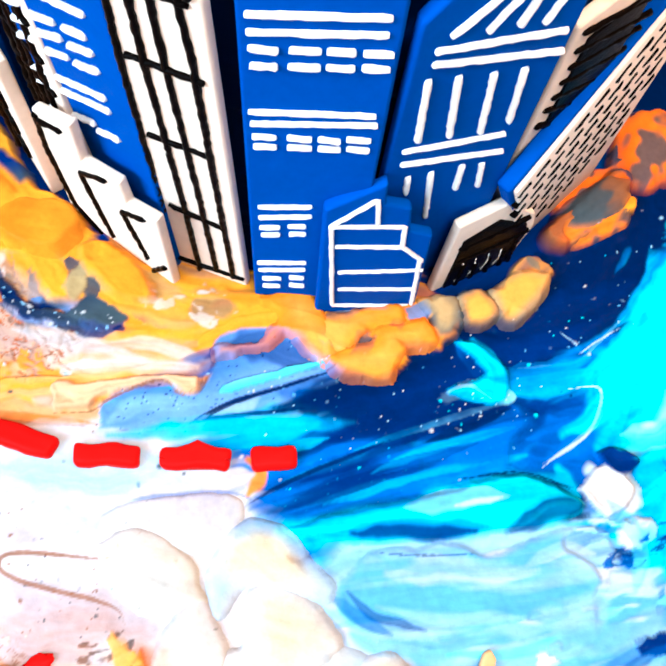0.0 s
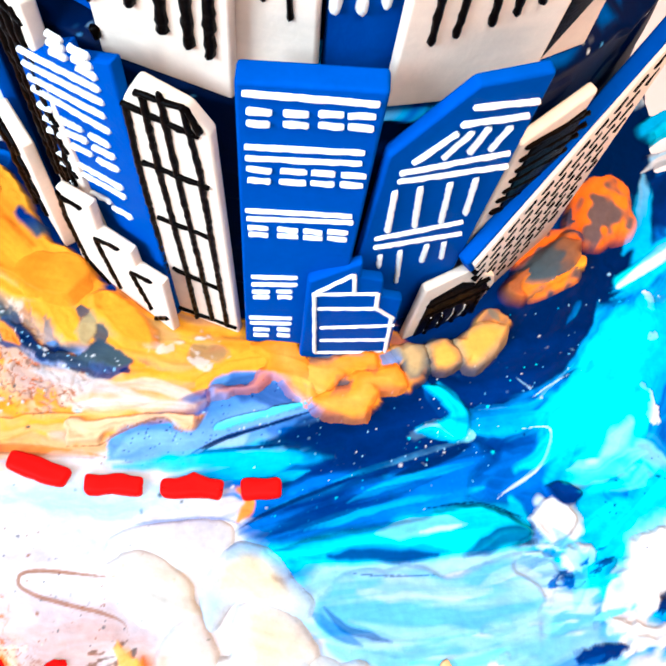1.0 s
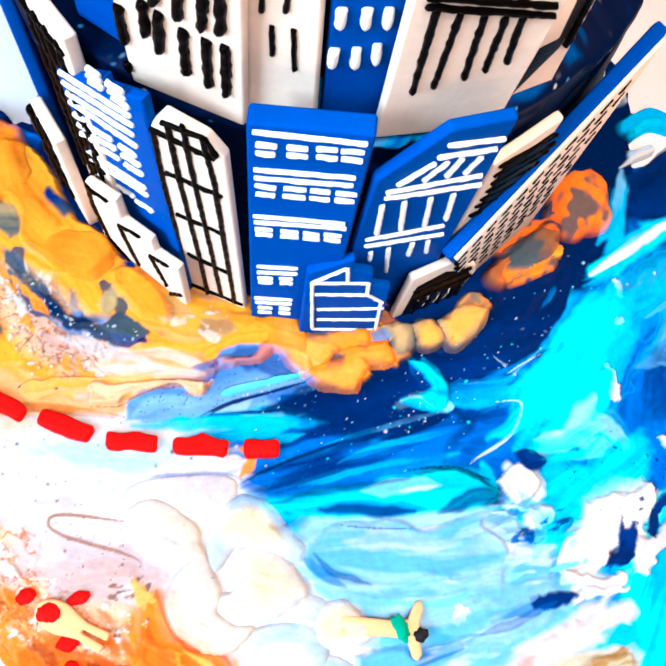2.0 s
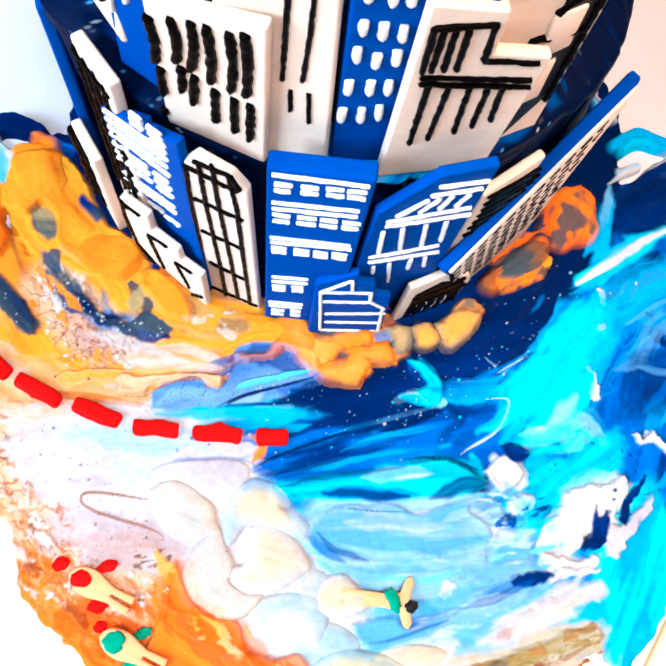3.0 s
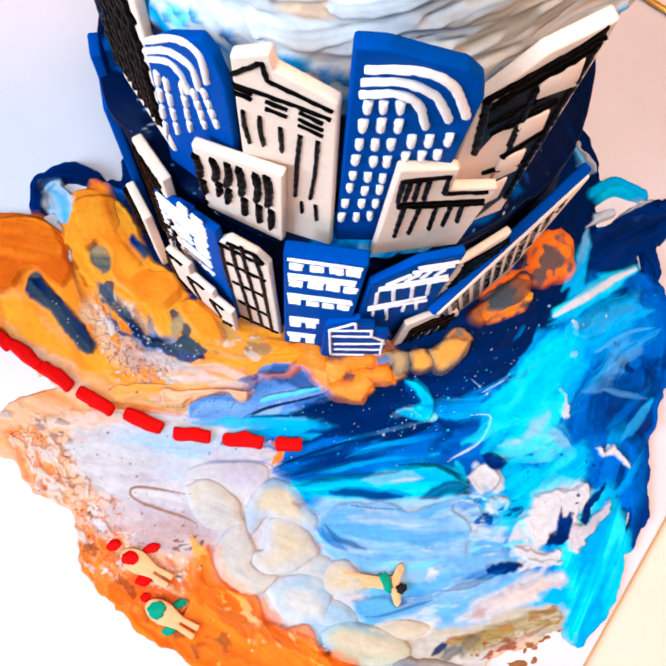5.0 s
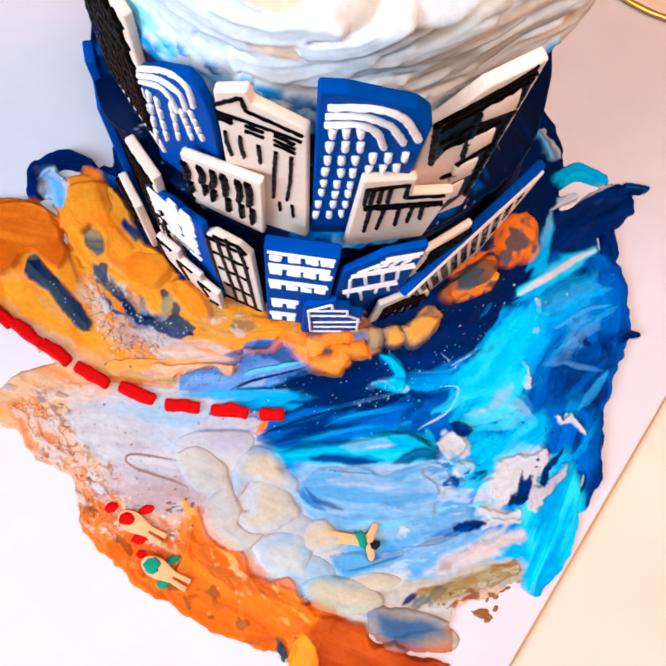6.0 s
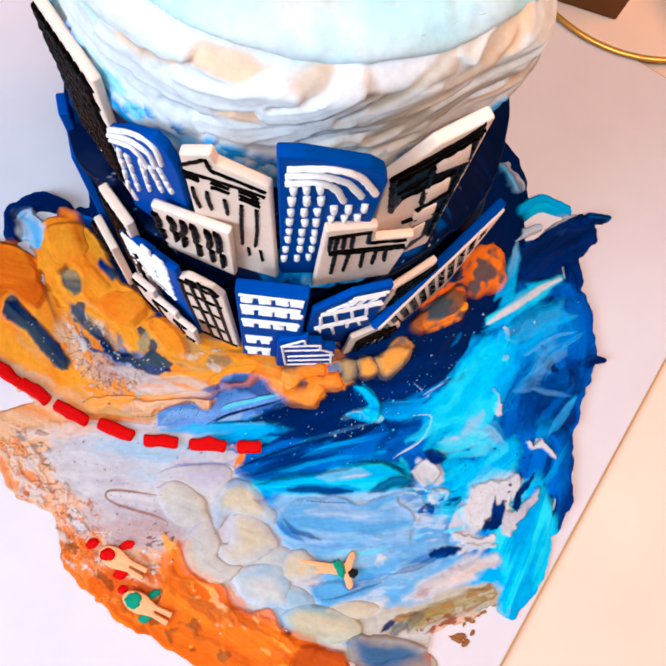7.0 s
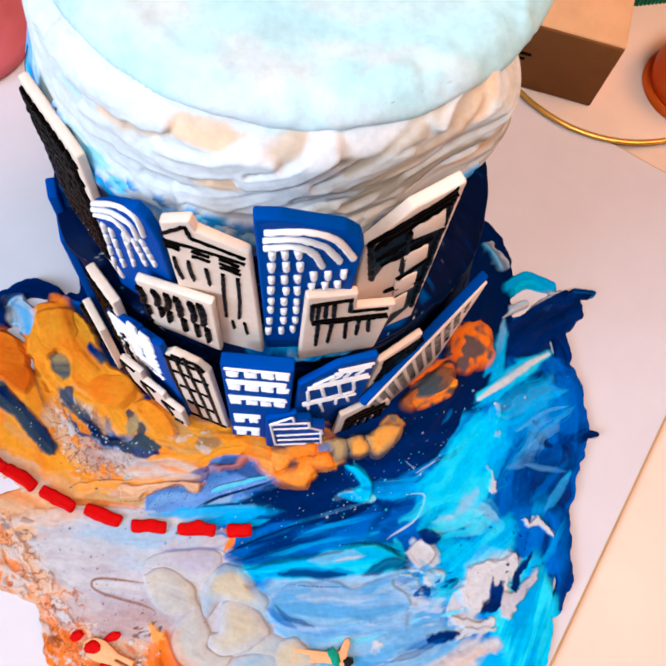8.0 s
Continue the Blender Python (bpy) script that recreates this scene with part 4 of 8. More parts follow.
wash(slate, navy, 0.48, (-5.22, -5.64), (-5.05, -5.95), power=0.97, streaks=0.2)
fleck(slate, navy, 0.48, (-8.06, -3.4), (-7.92, -3.72), (-7.74, -4.04), size=0.4, stretch=1, cut=0.36, lift=0.006)
fleck(slate, navy, 0.48, (-6.72, -3.01), (-6.4, -3.43), size=0.4, stretch=1, cut=0.36, lift=0.006)
fleck(slate, navy, 0.48, (-5.26, -5.61), (-5.15, -5.89), (-5.01, -6.01), size=0.4, stretch=1, cut=0.36, lift=0.006)
fleck(slate, sand, 1.12, (-4.25, -6.04), (-3.14, -6.47), (-2.05, -6.58), size=0.4, stretch=1.8, cut=0.64, lift=0.006)
fleck(peach, foam, 1.12, (-3.46, -6.32), (-2.21, -6.59), size=0.2, stretch=1.6, cut=0.6, lift=0.009)
fleck(slate, slateblue, 0.64, (0.11, -6.77), (1.08, -6.79), (1.74, -6.86), size=0.3, stretch=1.6, cut=0.42, lift=0.009)
fleck(navy, slate, 0.64, (0.4, -7.55), (0.78, -7.35), (1.25, -7.2), size=0.3, stretch=1.4, cut=0.44, lift=0.009)
smear(sand, slate, 0.8, 0.36, (2.35, -6.79), (3.38, -6.53), soft=0.3)
smear(sun, sand, 0.89, 0.38, (3.86, -6.55), (4.42, -5.8), soft=0.3)
fleck(slate, navy, 0.96, (2.26, -6.87), (3.29, -6.54), size=0.25, stretch=1.3, cut=0.46, lift=0.009)
fleck(foam, peach, 0.64, (2.82, -6.69), (3.3, -6.91), size=0.15, stretch=1.5, cut=0.6, lift=0.009)
fleck(slate, sand, 0.8, (3.93, -6.32), (4.41, -5.81), size=0.25, stretch=1.3, cut=0.5, lift=0.009)
smear(orange, deeporange, 1.53, 0.45, (7.14, -3.16), (7.83, -2.18), soft=0.25)
smear(orange, deeporange, 0.8, 0.38, (5.23, -4.1), (6.56, -3.53), soft=0.4)
smear(deeporange, brown, 0.73, 0.75, (4.91, -5.12), (5.64, -4.5), (6.64, -3.7), soft=0.5)
smear(sun, orange, 0.54, 0.6, (5.23, -5.02), (6.61, -4.27), soft=0.3)
fleck(slate, navy, 1.28, (5.71, -4.43), (6.21, -3.9), (6.88, -3.02), size=0.3, stretch=1.6, cut=0.42, lift=0.009)
fleck(navy, slate, 0.48, (7.43, -2.1), (7.65, -2.33), size=0.3, stretch=1, cut=0.3, lift=0.006)
fleck(navy, slate, 0.26, (7.01, -3.56), (7.12, -3.62), size=0.3, stretch=1, cut=0.3, lift=0.006)
smear(sun, peach, 0.54, 0.24, (-6.86, -8.17), (-5.67, -8.02), (-4.44, -8.11), (-3.63, -7.9), (-2.88, -8.05), soft=0.2, ragged=0.8)
smear(sun, orange, 0.48, 0.32, (-2.47, -7.28), (-1.53, -6.87), (-0.57, -6.99), (0.26, -7.42), soft=0.18, ragged=0.6)
wash(foam, peach, 0.38, (-4.3, -7.15), (-3.36, -7.36), (-2.52, -7.58), power=0.85, streaks=0.6)
wash(peach, foam, 0.42, (-5.55, -7.62), (-4.55, -7.73), (-3.63, -7.66), power=0.7, streaks=0.7)
wash(brown, brown, 0.1, (-4.51, -8.41), (-3.61, -8.17), (-2.78, -8.3), (-2.4, -7.68), (-2.4, -7.4), (-1.76, -7.24), power=0.8, streaks=0.2)
wash(bright, foam, 0.16, (-2.29, -8.21), (-1.29, -8.05), (-0.25, -7.74), power=0.95, streaks=0.3)
wash(navy, navy, 0.11, (-2.77, -8.87), (-2.14, -8.56), (-1.3, -8.24), (-0.25, -7.87), power=0.9, streaks=0.3)
smear(navy, navy, 0.61, 0.1, (2.94, -7.31), (4.14, -7.49), (5.09, -7.22), (5.94, -6.59), (6.61, -5.69), (6.92, -5.01), soft=0.3, blend=0.05, ragged=0.5)
wash(pale, cyan, 0.09, (3.44, -7.96), (4.26, -7.94), (4.99, -7.83), (5.48, -7.45), (6.26, -6.8), power=0.45, streaks=0.6)
wash(bright, cyan, 0.38, (2.13, -8.47), (2.82, -8.39), (3.5, -8.45), power=0.8, streaks=1.1)
fleck(bright, foam, 0.57, (2.23, -8.45), (3.31, -8.42), size=0.3, stretch=2.5, cut=0.52, lift=0.015)
wash(cyan, blue, 0.38, (3.32, -8.3), (4.23, -8.17), (5.25, -8.09), power=0.8, streaks=0.7)
fleck(foam, pale, 0.29, (4.95, -7.31), (5.16, -7.63), size=0.15, stretch=1.4, cut=0.6, lift=0.03)
wash(cyan, bright, 1.44, (8.64, -6.18), (7.31, -8.0), (6.19, -9.09), power=0.75, streaks=0.25)
wash(bright, cyan, 1.05, (7.73, -7.58), (6.73, -8.81), (5.92, -9.36), power=0.8, streaks=0.2)
# soft white glow painted into the cyan core
wash(pale, foam, 0.52, (6.97, -9.32), (6.18, -9.41), (5.52, -9.5), power=0.8, streaks=0.25)
wash(foam, pale, 0.26, (6.83, -9.46), (6.04, -9.48), power=0.6, streaks=0.2)
wash(deep, blue, 0.78, (8.6, -8.62), (8.93, -7.81), (9.38, -7.25), power=0.7, streaks=0.6)
wash(navy, deep, 0.44, (0.38, -9.66), (1.65, -9.11), (3.46, -8.73), power=0.8, streaks=0.6)
wash(cyan, pale, 0.16, (0.25, -9.54), (1.65, -9.11), (3.33, -8.67), power=0.6, streaks=0.6)
wash(blue, deep, 0.39, (0.27, -10.17), (1.91, -9.86), (3.58, -9.43), power=0.7, streaks=0.7)
wash(navy, navy, 0.34, (2.92, -10.93), (3.94, -10.81), (4.58, -10.64), power=0.95, streaks=0.2)
wash(deep, navy, 0.52, (3.56, -10.44), (4.33, -10.48), power=0.7, streaks=0.3)
# more of the crest's painted highlight
wash(bright, foam, 0.34, (1.03, -10.7), (2.29, -10.48), (3.31, -10.43), power=0.8, streaks=0.3)
wash(foam, foam, 1.18, (6.71, -11.72), (7.39, -11.08), (8.2, -10.56), power=0.95, streaks=0.5)
wash(foam, pale, 0.44, (7.88, -12.42), (8.39, -11.68), (9.01, -11.1), power=0.95, streaks=0.5)
wash(navy, navy, 0.18, (6.92, -12.5), (7.4, -12.01), (7.62, -11.63), power=0.9, streaks=0.5)
wash(foam, pale, 0.37, (6.01, -13.24), (6.65, -12.99), (7.35, -12.79), power=0.95, streaks=0.5)
wash(navy, deep, 0.16, (4.87, -11.69), (5.64, -11.51), (6.32, -11.31), power=0.85, streaks=0.9)
wash(foam, pale, 0.29, (5.19, -11.39), (5.84, -11.22), power=0.9, streaks=0.5)
wash(bright, cyan, 1.44, (9.12, -10.54), (8.45, -12.53), (7.96, -14.08), power=0.8, streaks=0.4)
wash(foam, pale, 0.18, (8.51, -11.67), (8.16, -13.01), power=0.5, streaks=0.5)
wash(foam, pale, 1.44, (-7.04, -9.89), (-5.44, -10.09), (-3.83, -10.29), power=0.75, streaks=0.25)
wash(pale, foam, 0.78, (-6.57, -9.75), (-5.09, -9.83), (-3.6, -10.03), power=0.6, streaks=0.3)
wash(lilac, rose, 0.78, (-6.69, -10.98), (-5.69, -11.43), (-4.7, -11.77), power=0.5, streaks=0.4)
wash(pale, sky, 1.75, (0.16, -12.14), (2.12, -11.96), (4.42, -11.97), power=0.75, streaks=0.12)
wash(pale, foam, 0.64, (0.44, -11.57), (2.27, -11.48), (4.11, -11.49), power=0.6, streaks=0.15)
wash(sky, lavender, 0.54, (0.18, -12.75), (1.69, -12.89), (3.81, -12.66), power=0.5, streaks=0.3)
fleck(foam, pale, 1.05, (4.82, -10.36), (4.94, -10.48), (5.07, -10.6), size=0.8, stretch=1.2, cut=0.25, lift=0.015)
fleck(deep, navy, 0.47, (5.25, -9.91), (5.55, -9.98), (5.89, -10.0), size=0.4, stretch=1.5, cut=0.4, lift=0.009)
wash(orange, deeporange, 2.32, (-3.94, -13.93), (-2.73, -15.28), (-1.56, -16.07), (-0.27, -16.59), power=0.92, streaks=0.4)
wash(sun, orange, 0.77, (-3.47, -14.75), (-2.15, -15.54), (-1.0, -15.93), power=0.6, streaks=0.5)
wash(deeporange, orange, 0.93, (-3.94, -16.11), (-2.94, -16.5), (-2.22, -16.89), power=0.8, streaks=0.4)
wash(orange, sun, 1.08, (-7.42, -12.63), (-7.1, -13.87), (-5.83, -14.94), (-4.52, -15.72), power=0.75, streaks=0.7)
fleck(foam, peach, 1.7, (-6.8, -13.31), (-5.76, -14.11), (-4.75, -14.5), size=0.2, stretch=1.4, cut=0.6, lift=0.015)
fleck(brown, red, 2.01, (-6.83, -13.03), (-5.76, -14.11), (-4.46, -14.63), size=0.24, stretch=1.3, cut=0.5, lift=0.03, line=0.035)
fleck(peach, foam, 1.39, (-2.15, -15.68), (-0.99, -16.2), size=0.16, stretch=2, cut=0.62, lift=0.012)
fleck(red, brown, 1.86, (-2.71, -15.69), (-0.99, -16.33), (0.15, -16.58), size=0.3, stretch=2, cut=0.5, lift=0.024, line=0.035)
smear(red, deeporange, 1.71, 0.18, (0.72, -16.38), (1.38, -17.11), (1.9, -18.03), soft=0.3)
smear(red, deeporange, 1.24, 0.14, (2.17, -17.56), (3.32, -17.88), (4.18, -18.14), soft=0.3)
wash(deeporange, orange, 0.62, (0.44, -16.58), (0.74, -17.38), power=0.8, streaks=0.5)
smear(sun, orange, 0.65, 0.2, (-0.23, -16.86), (-0.01, -17.53), (0.15, -18.19), soft=0.4)
wash(brown, red, 0.31, (0.37, -16.71), (0.54, -17.51), power=0.7, streaks=0.5)
wash(sandgrey, ivory, 0.77, (3.4, -15.85), (4.89, -15.57), (6.06, -15.22), (7.33, -14.8), power=0.95, streaks=0.4)
wash(brown, sand, 0.19, (4.89, -15.71), (6.06, -15.36), (7.26, -14.83), power=0.7, streaks=0.7)
wash(slate, deep, 0.53, (3.65, -15.91), (4.16, -15.7), (4.6, -15.55), power=0.75, streaks=0.6)
wash(foam, peach, 0.87, (4.15, -14.8), (5.78, -14.07), (7.14, -13.24), power=0.8, streaks=0.7)
wash(cyan, pale, 0.31, (4.45, -14.3), (5.33, -13.86), (6.23, -13.41), power=0.7, streaks=0.5)
smear(brown, sand, 0.14, 0.03, (5.89, -16.06), (6.19, -16.16), (6.36, -16.24), soft=0.4, ragged=1.5)
smear(brown, sand, 0.14, 0.03, (6.51, -15.8), (6.88, -15.72), soft=0.4, ragged=1.5)
wash(ivory, foam, 0.62, (1.54, -15.22), (2.7, -15.1), (3.57, -14.88), power=0.9, streaks=0.4)
wash(blue, sky, 0.56, (1.1, -14.72), (2.4, -14.62), (3.56, -14.04), power=0.8, streaks=0.6)
wash(navy, deep, 0.34, (3.38, -15.9), (3.61, -15.68), (3.87, -15.51), power=0.95, streaks=0.4)
wash(slate, deep, 0.4, (-0.81, -17.11), (-0.63, -17.46), (-0.39, -17.79), power=0.95, streaks=0.4)
smear(navy, navy, 1.09, 0.08, (8.66, 0.99), (8.78, -0.57), (8.36, -2.3), (7.67, -4.0), soft=0.3, blend=0.05)
smear(blue, deep, 0.93, 0.2, (10.66, -3.52), (11.19, -4.65), (11.23, -5.78), (10.84, -7.08), (10.4, -8.04), soft=0.4)
smear(navy, deep, 0.28, 0.3, (11.11, -6.43), (11.57, -6.19), (12.02, -6.2), soft=0.4)
smear(deep, navy, 0.4, 0.3, (10.95, -2.5), (11.23, -2.99), (11.23, -3.57), soft=0.4, ragged=1.2)
smear(navy, deep, 1.71, 0.16, (9.55, -2.57), (10.49, -1.67), (11.6, -1.01), soft=0.4, blend=0.1, ragged=0.5)
wash(navy, deep, 1.86, (9.44, -2.93), (10.45, -2.2), (11.31, -1.48), power=0.97, streaks=0.2)
smear(cyan, blue, 0.78, 0.3, (9.24, -0.29), (10.06, 0.16), (10.97, -0.18), soft=0.4)
wash(foam, foam, 0.31, (8.97, -1.56), (10.0, -0.93), (11.36, -0.37), power=1, streaks=0.2)
smear(deep, cyan, 0.28, 0.45, (11.88, -0.43), (12.38, -0.47), (12.68, -0.52), soft=0.4)
wash(cyan, pale, 0.62, (8.92, -1.61), (8.61, -3.14), (8.03, -3.99), power=0.9, streaks=0.5)
wash(cyan, bright, 0.77, (7.52, -5.08), (9.08, -3.97), (10.61, -3.03), power=0.85, streaks=0.2)
wash(foam, foam, 0.34, (7.68, -4.94), (9.08, -3.96), (10.51, -3.07), power=1, streaks=0.08)
wash(navy, deep, 0.77, (8.23, -5.61), (9.54, -4.57), (10.87, -3.85), power=0.9, streaks=0.4)
wash(blue, cyan, 1.39, (11.16, -4.66), (10.16, -5.36), (8.84, -6.54), power=0.7, streaks=0.7)
wash(sky, cyan, 0.22, (11.17, -4.5), (10.34, -4.86), (9.35, -5.56), power=0.5, streaks=0.7)
wash(sky, cyan, 0.22, (11.31, -5.14), (10.31, -5.84), power=0.5, streaks=0.7)
wash(deep, navy, 2.01, (9.45, -7.46), (10.26, -6.95), (10.93, -6.29), power=0.85, streaks=0.4)
wash(navy, deep, 0.53, (9.62, -6.98), (10.19, -6.72), (10.74, -6.93), power=0.9, streaks=0.5)
wash(navy, deep, 0.53, (9.28, -7.62), (9.85, -7.44), (10.23, -7.74), power=0.9, streaks=0.5)
wash(cyan, pale, 0.22, (10.88, -7.56), (10.54, -7.96), power=0.8, streaks=0.4)
smear(foam, cyan, 0.56, 0.35, (8.52, 1.54), (8.88, 1.14), (9.07, 0.7), soft=0.4, ragged=1.5)
smear(navy, deep, 0.8, 0.5, (-10.1, -1.92), (-10.1, -1.08), (-9.33, -0.6), (-8.3, -0.77), soft=0.4, blend=0.1)
smear(foam, cyan, 0.7, 0.22, (-9.41, -1.41), (-9.7, -1.93), soft=0.5)
wash(cyan, pale, 0.26, (-9.6, -1.58), (-9.8, -2.09), power=0.8, streaks=0.4)
smear(deep, blue, 0.58, 0.3, (-7.87, -1.2), (-7.38, -1.43))
wash(bright, cyan, 1.52, (8.59, -5.27), (6.8, -7.36), (5.79, -8.52), (5.08, -9.5), power=0.7, streaks=0.7)
wash(pale, bright, 0.75, (7.32, -8.32), (6.45, -9.17), (5.75, -9.74), power=0.8, streaks=0.6)
wash(cyan, bright, 1.24, (6.24, -11.7), (7.37, -10.22), (8.39, -9.1), power=0.55, streaks=0.8)
wash(blue, cyan, 1.52, (10.04, -5.2), (10.07, -6.94), (9.83, -8.36), power=0.8, streaks=0.7)
wash(cyan, sky, 0.83, (8.71, -5.7), (9.92, -4.76), (11.12, -4.41), power=0.7, streaks=0.7)
wash(sky, cyan, 0.22, (8.98, -6.13), (10.18, -5.34), (11.06, -5.15), power=0.6, streaks=0.8)
wash(sky, cyan, 0.22, (9.22, -6.83), (10.13, -6.07), power=0.6, streaks=0.8)
fleck(navy, deep, 0.97, (9.69, -6.09), (10.51, -6.78), size=0.3, stretch=1.6, cut=0.55, lift=0.009)
fleck(deep, navy, 0.83, (10.05, -7.23), (9.83, -8.36), size=0.25, stretch=1.6, cut=0.56, lift=0.009)
spatter(pale, foam, 2.71, (-2.39, -9.09), (0.66, -8.51), (3.78, -7.77), dense=3)
spatter(sky, foam, 2.39, (-1.73, -10.28), (0.69, -9.59), (3.79, -8.87), dense=3)
spatter(pale, foam, 1.75, (4.1, -7.59), (6.02, -6.23), (7.36, -4.35), dense=3)
wash(slate, slateblue, 0.67, (-7.76, -4.67), (-7.26, -5.3), (-6.65, -5.99), (-5.94, -6.6), (-5.21, -6.66), (-4.29, -6.76), power=0.8, streaks=0.8)
fleck(slate, deep, 0.75, (-7.61, -4.93), (-6.65, -6.06), (-5.75, -6.66), (-4.54, -6.77), size=0.4, stretch=1.8, cut=0.42, lift=0.009)
fleck(navy, deep, 0.5, (-6.0, -6.54), (-5.15, -6.64), (-4.29, -6.8), size=0.3, stretch=1.8, cut=0.5, lift=0.009)
wash(foam, peach, 0.32, (-6.34, -6.83), (-5.35, -7.1), (-4.49, -7.4), (-3.64, -7.59), power=0.7, streaks=0.7)
fleck(orange, sun, 0.87, (-7.22, -5.17), (-6.28, -6.17), (-5.39, -6.65), size=0.4, stretch=1.6, cut=0.6, lift=0.012)
wash(blue, deep, 0.57, (-4.42, -8.43), (-3.36, -8.1), (-2.3, -7.61), (-1.33, -7.36), power=0.9, streaks=0.5)
wash(sun, peach, 0.45, (-5.4, -8.0), (-4.22, -7.86), (-3.03, -7.62), power=0.9, streaks=0.5)
wash(deep, navy, 0.42, (-2.55, -7.56), (-1.83, -7.3), (-0.84, -7.5), power=0.8, streaks=0.5)
wash(cyan, sky, 0.3, (-4.58, -8.51), (-3.83, -8.34), (-3.0, -8.14), power=0.8, streaks=0.6)
spatter(pale, foam, 0.75, (-4.42, -8.42), (-3.01, -8.01), (-1.33, -7.45), dense=3)
smear(pale, foam, 0.16, 0.12, (-2.31, -8.2), (-1.44, -7.98), (-0.4, -7.71), soft=0.5)
fleck(deeporange, red, 2.39, (-5.45, -14.46), (-3.22, -15.53), (-1.45, -16.2), (0.32, -16.86), size=0.6, stretch=2.2, cut=0.5, lift=0.009)
fleck(sun, peach, 1.75, (-4.14, -14.57), (-2.06, -15.51), (-0.28, -16.32), size=0.3, stretch=2.5, cut=0.6, lift=0.009)
fleck(brown, red, 1.75, (-3.63, -15.82), (-1.43, -16.61), (0.03, -17.0), size=0.35, stretch=3, cut=0.62, lift=0.009)
wash(sky, cyan, 0.64, (0.81, -13.9), (2.92, -14.0), (4.58, -13.52), power=0.5, streaks=0.8)
wash(bright, pale, 0.32, (1.7, -13.3), (3.21, -13.19), (4.43, -12.94), power=0.5, streaks=0.8)
fleck(foam, lavender, 1.75, (0.47, -12.38), (2.89, -12.39), (5.2, -12.18), size=0.3, stretch=5, cut=0.58, lift=0.018)
fleck(sky, lavender, 1.91, (0.48, -12.6), (2.9, -12.61), (5.2, -12.33), size=0.2, stretch=7, cut=0.6, lift=0.015)
fleck(pale, foam, 1.91, (1.13, -14.46), (2.92, -14.28), (5.04, -13.8), size=0.3, stretch=4, cut=0.58, lift=0.018)
patch(slateblue, steel, 0.05, (-4.52, -8.94), (-4.52, -8.44), (-3.48, -8.12), (-2.78, -8.29), (-2.39, -7.73), (-2.31, -7.17), (-1.38, -6.97), (-0.75, -7.18), (-0.11, -7.75), (-0.26, -7.91), (-1.02, -8.18), (-2.23, -8.54), (-2.75, -8.87), (-3.73, -8.96), ragged=0.04, streaks=0.3, turn=15)
wash(deep, navy, 0.7, (-2.13, -7.56), (-1.37, -7.37), (-0.42, -7.80), power=0.75, streaks=0.5)
wash(pale, slateblue, 0.5, (-4.42, -8.74), (-3.76, -8.41), (-2.85, -8.49), power=0.6, streaks=0.5)
spatter(navy, deep, 1, (-4.35, -8.74), (-2.77, -8.44), (-0.74, -7.66), dense=30, small=0.012, large=0.03, lift=-0.015)
spatter(foam, pale, 0.8, (-4.13, -8.65), (-2.77, -8.44), (-0.74, -7.66), dense=14, small=0.012, large=0.03)
wash(navy, navy, 0.09, (-2.97, -8.93), (-2.08, -8.48), (-1.02, -8.19), (-0.03, -7.90), power=0.95, streaks=0.1)
patch(bright, pale, 0.12, (-2.28, -8.31), (-2.18, -8.14), (-1.34, -7.92), (-0.35, -7.70), (-0.23, -7.78), (-1.18, -8.08), (-2.02, -8.32), ragged=0.02, soft=0.05, streaks=0.3, turn=15)
wash(cyan, bright, 0.5, (-4.32, -9.08), (-2.59, -8.98), (-0.99, -9.03), (0.23, -9.02), power=0.75, streaks=0.5)
wash(deep, navy, 0.3, (-0.37, -9.35), (0.39, -9.17), (1.31, -8.94), power=0.9, streaks=0.5)
patch(blue, deep, 0.06, (-1.83, -10.54), (-1.62, -10.23), (-0.95, -9.90), (-0.05, -9.64), (1.42, -9.28), (1.44, -10.57), (0.13, -10.77), (-0.92, -10.88), (-1.52, -10.71), ragged=0.05, streaks=1.6, turn=14, soft=0.2, power=0.85)
wash(navy, deep, 0.12, (-1.83, -10.50), (-0.95, -10.06), (0.10, -9.68), (1.09, -9.33), power=0.9, streaks=0.2)
spatter(bright, cyan, 0.9, (-1.23, -10.52), (-0.03, -10.25), (1.33, -9.97), dense=12, small=0.015, large=0.04)
patch(cyan, blue, 0.06, (-1.06, -10.96), (-0.47, -10.82), (0.88, -10.52), (1.79, -10.56), (1.65, -11.16), (0.15, -11.28), (-0.44, -11.67), (-0.75, -11.39), ragged=0.04, streaks=1.5, turn=8, soft=0.2, power=0.8)
wash(cyan, bright, 0.3, (-0.92, -10.65), (0.12, -10.32), (1.33, -10.12), power=0.6, streaks=0.9)
patch(navy, deep, 0.03, (-1.00, -8.55), (0.10, -8.25), (1.09, -8.17), (2.17, -7.61), (3.43, -7.08), (4.56, -6.30), (6.34, -5.97), (6.49, -6.46), (5.82, -7.14), (5.02, -7.57), (4.53, -7.95), (3.43, -8.03), (3.27, -8.75), (1.73, -9.35), (0.80, -9.45), ragged=0.14, soft=0.4, lip=0.1, streaks=0.4, turn=12, power=0.85)
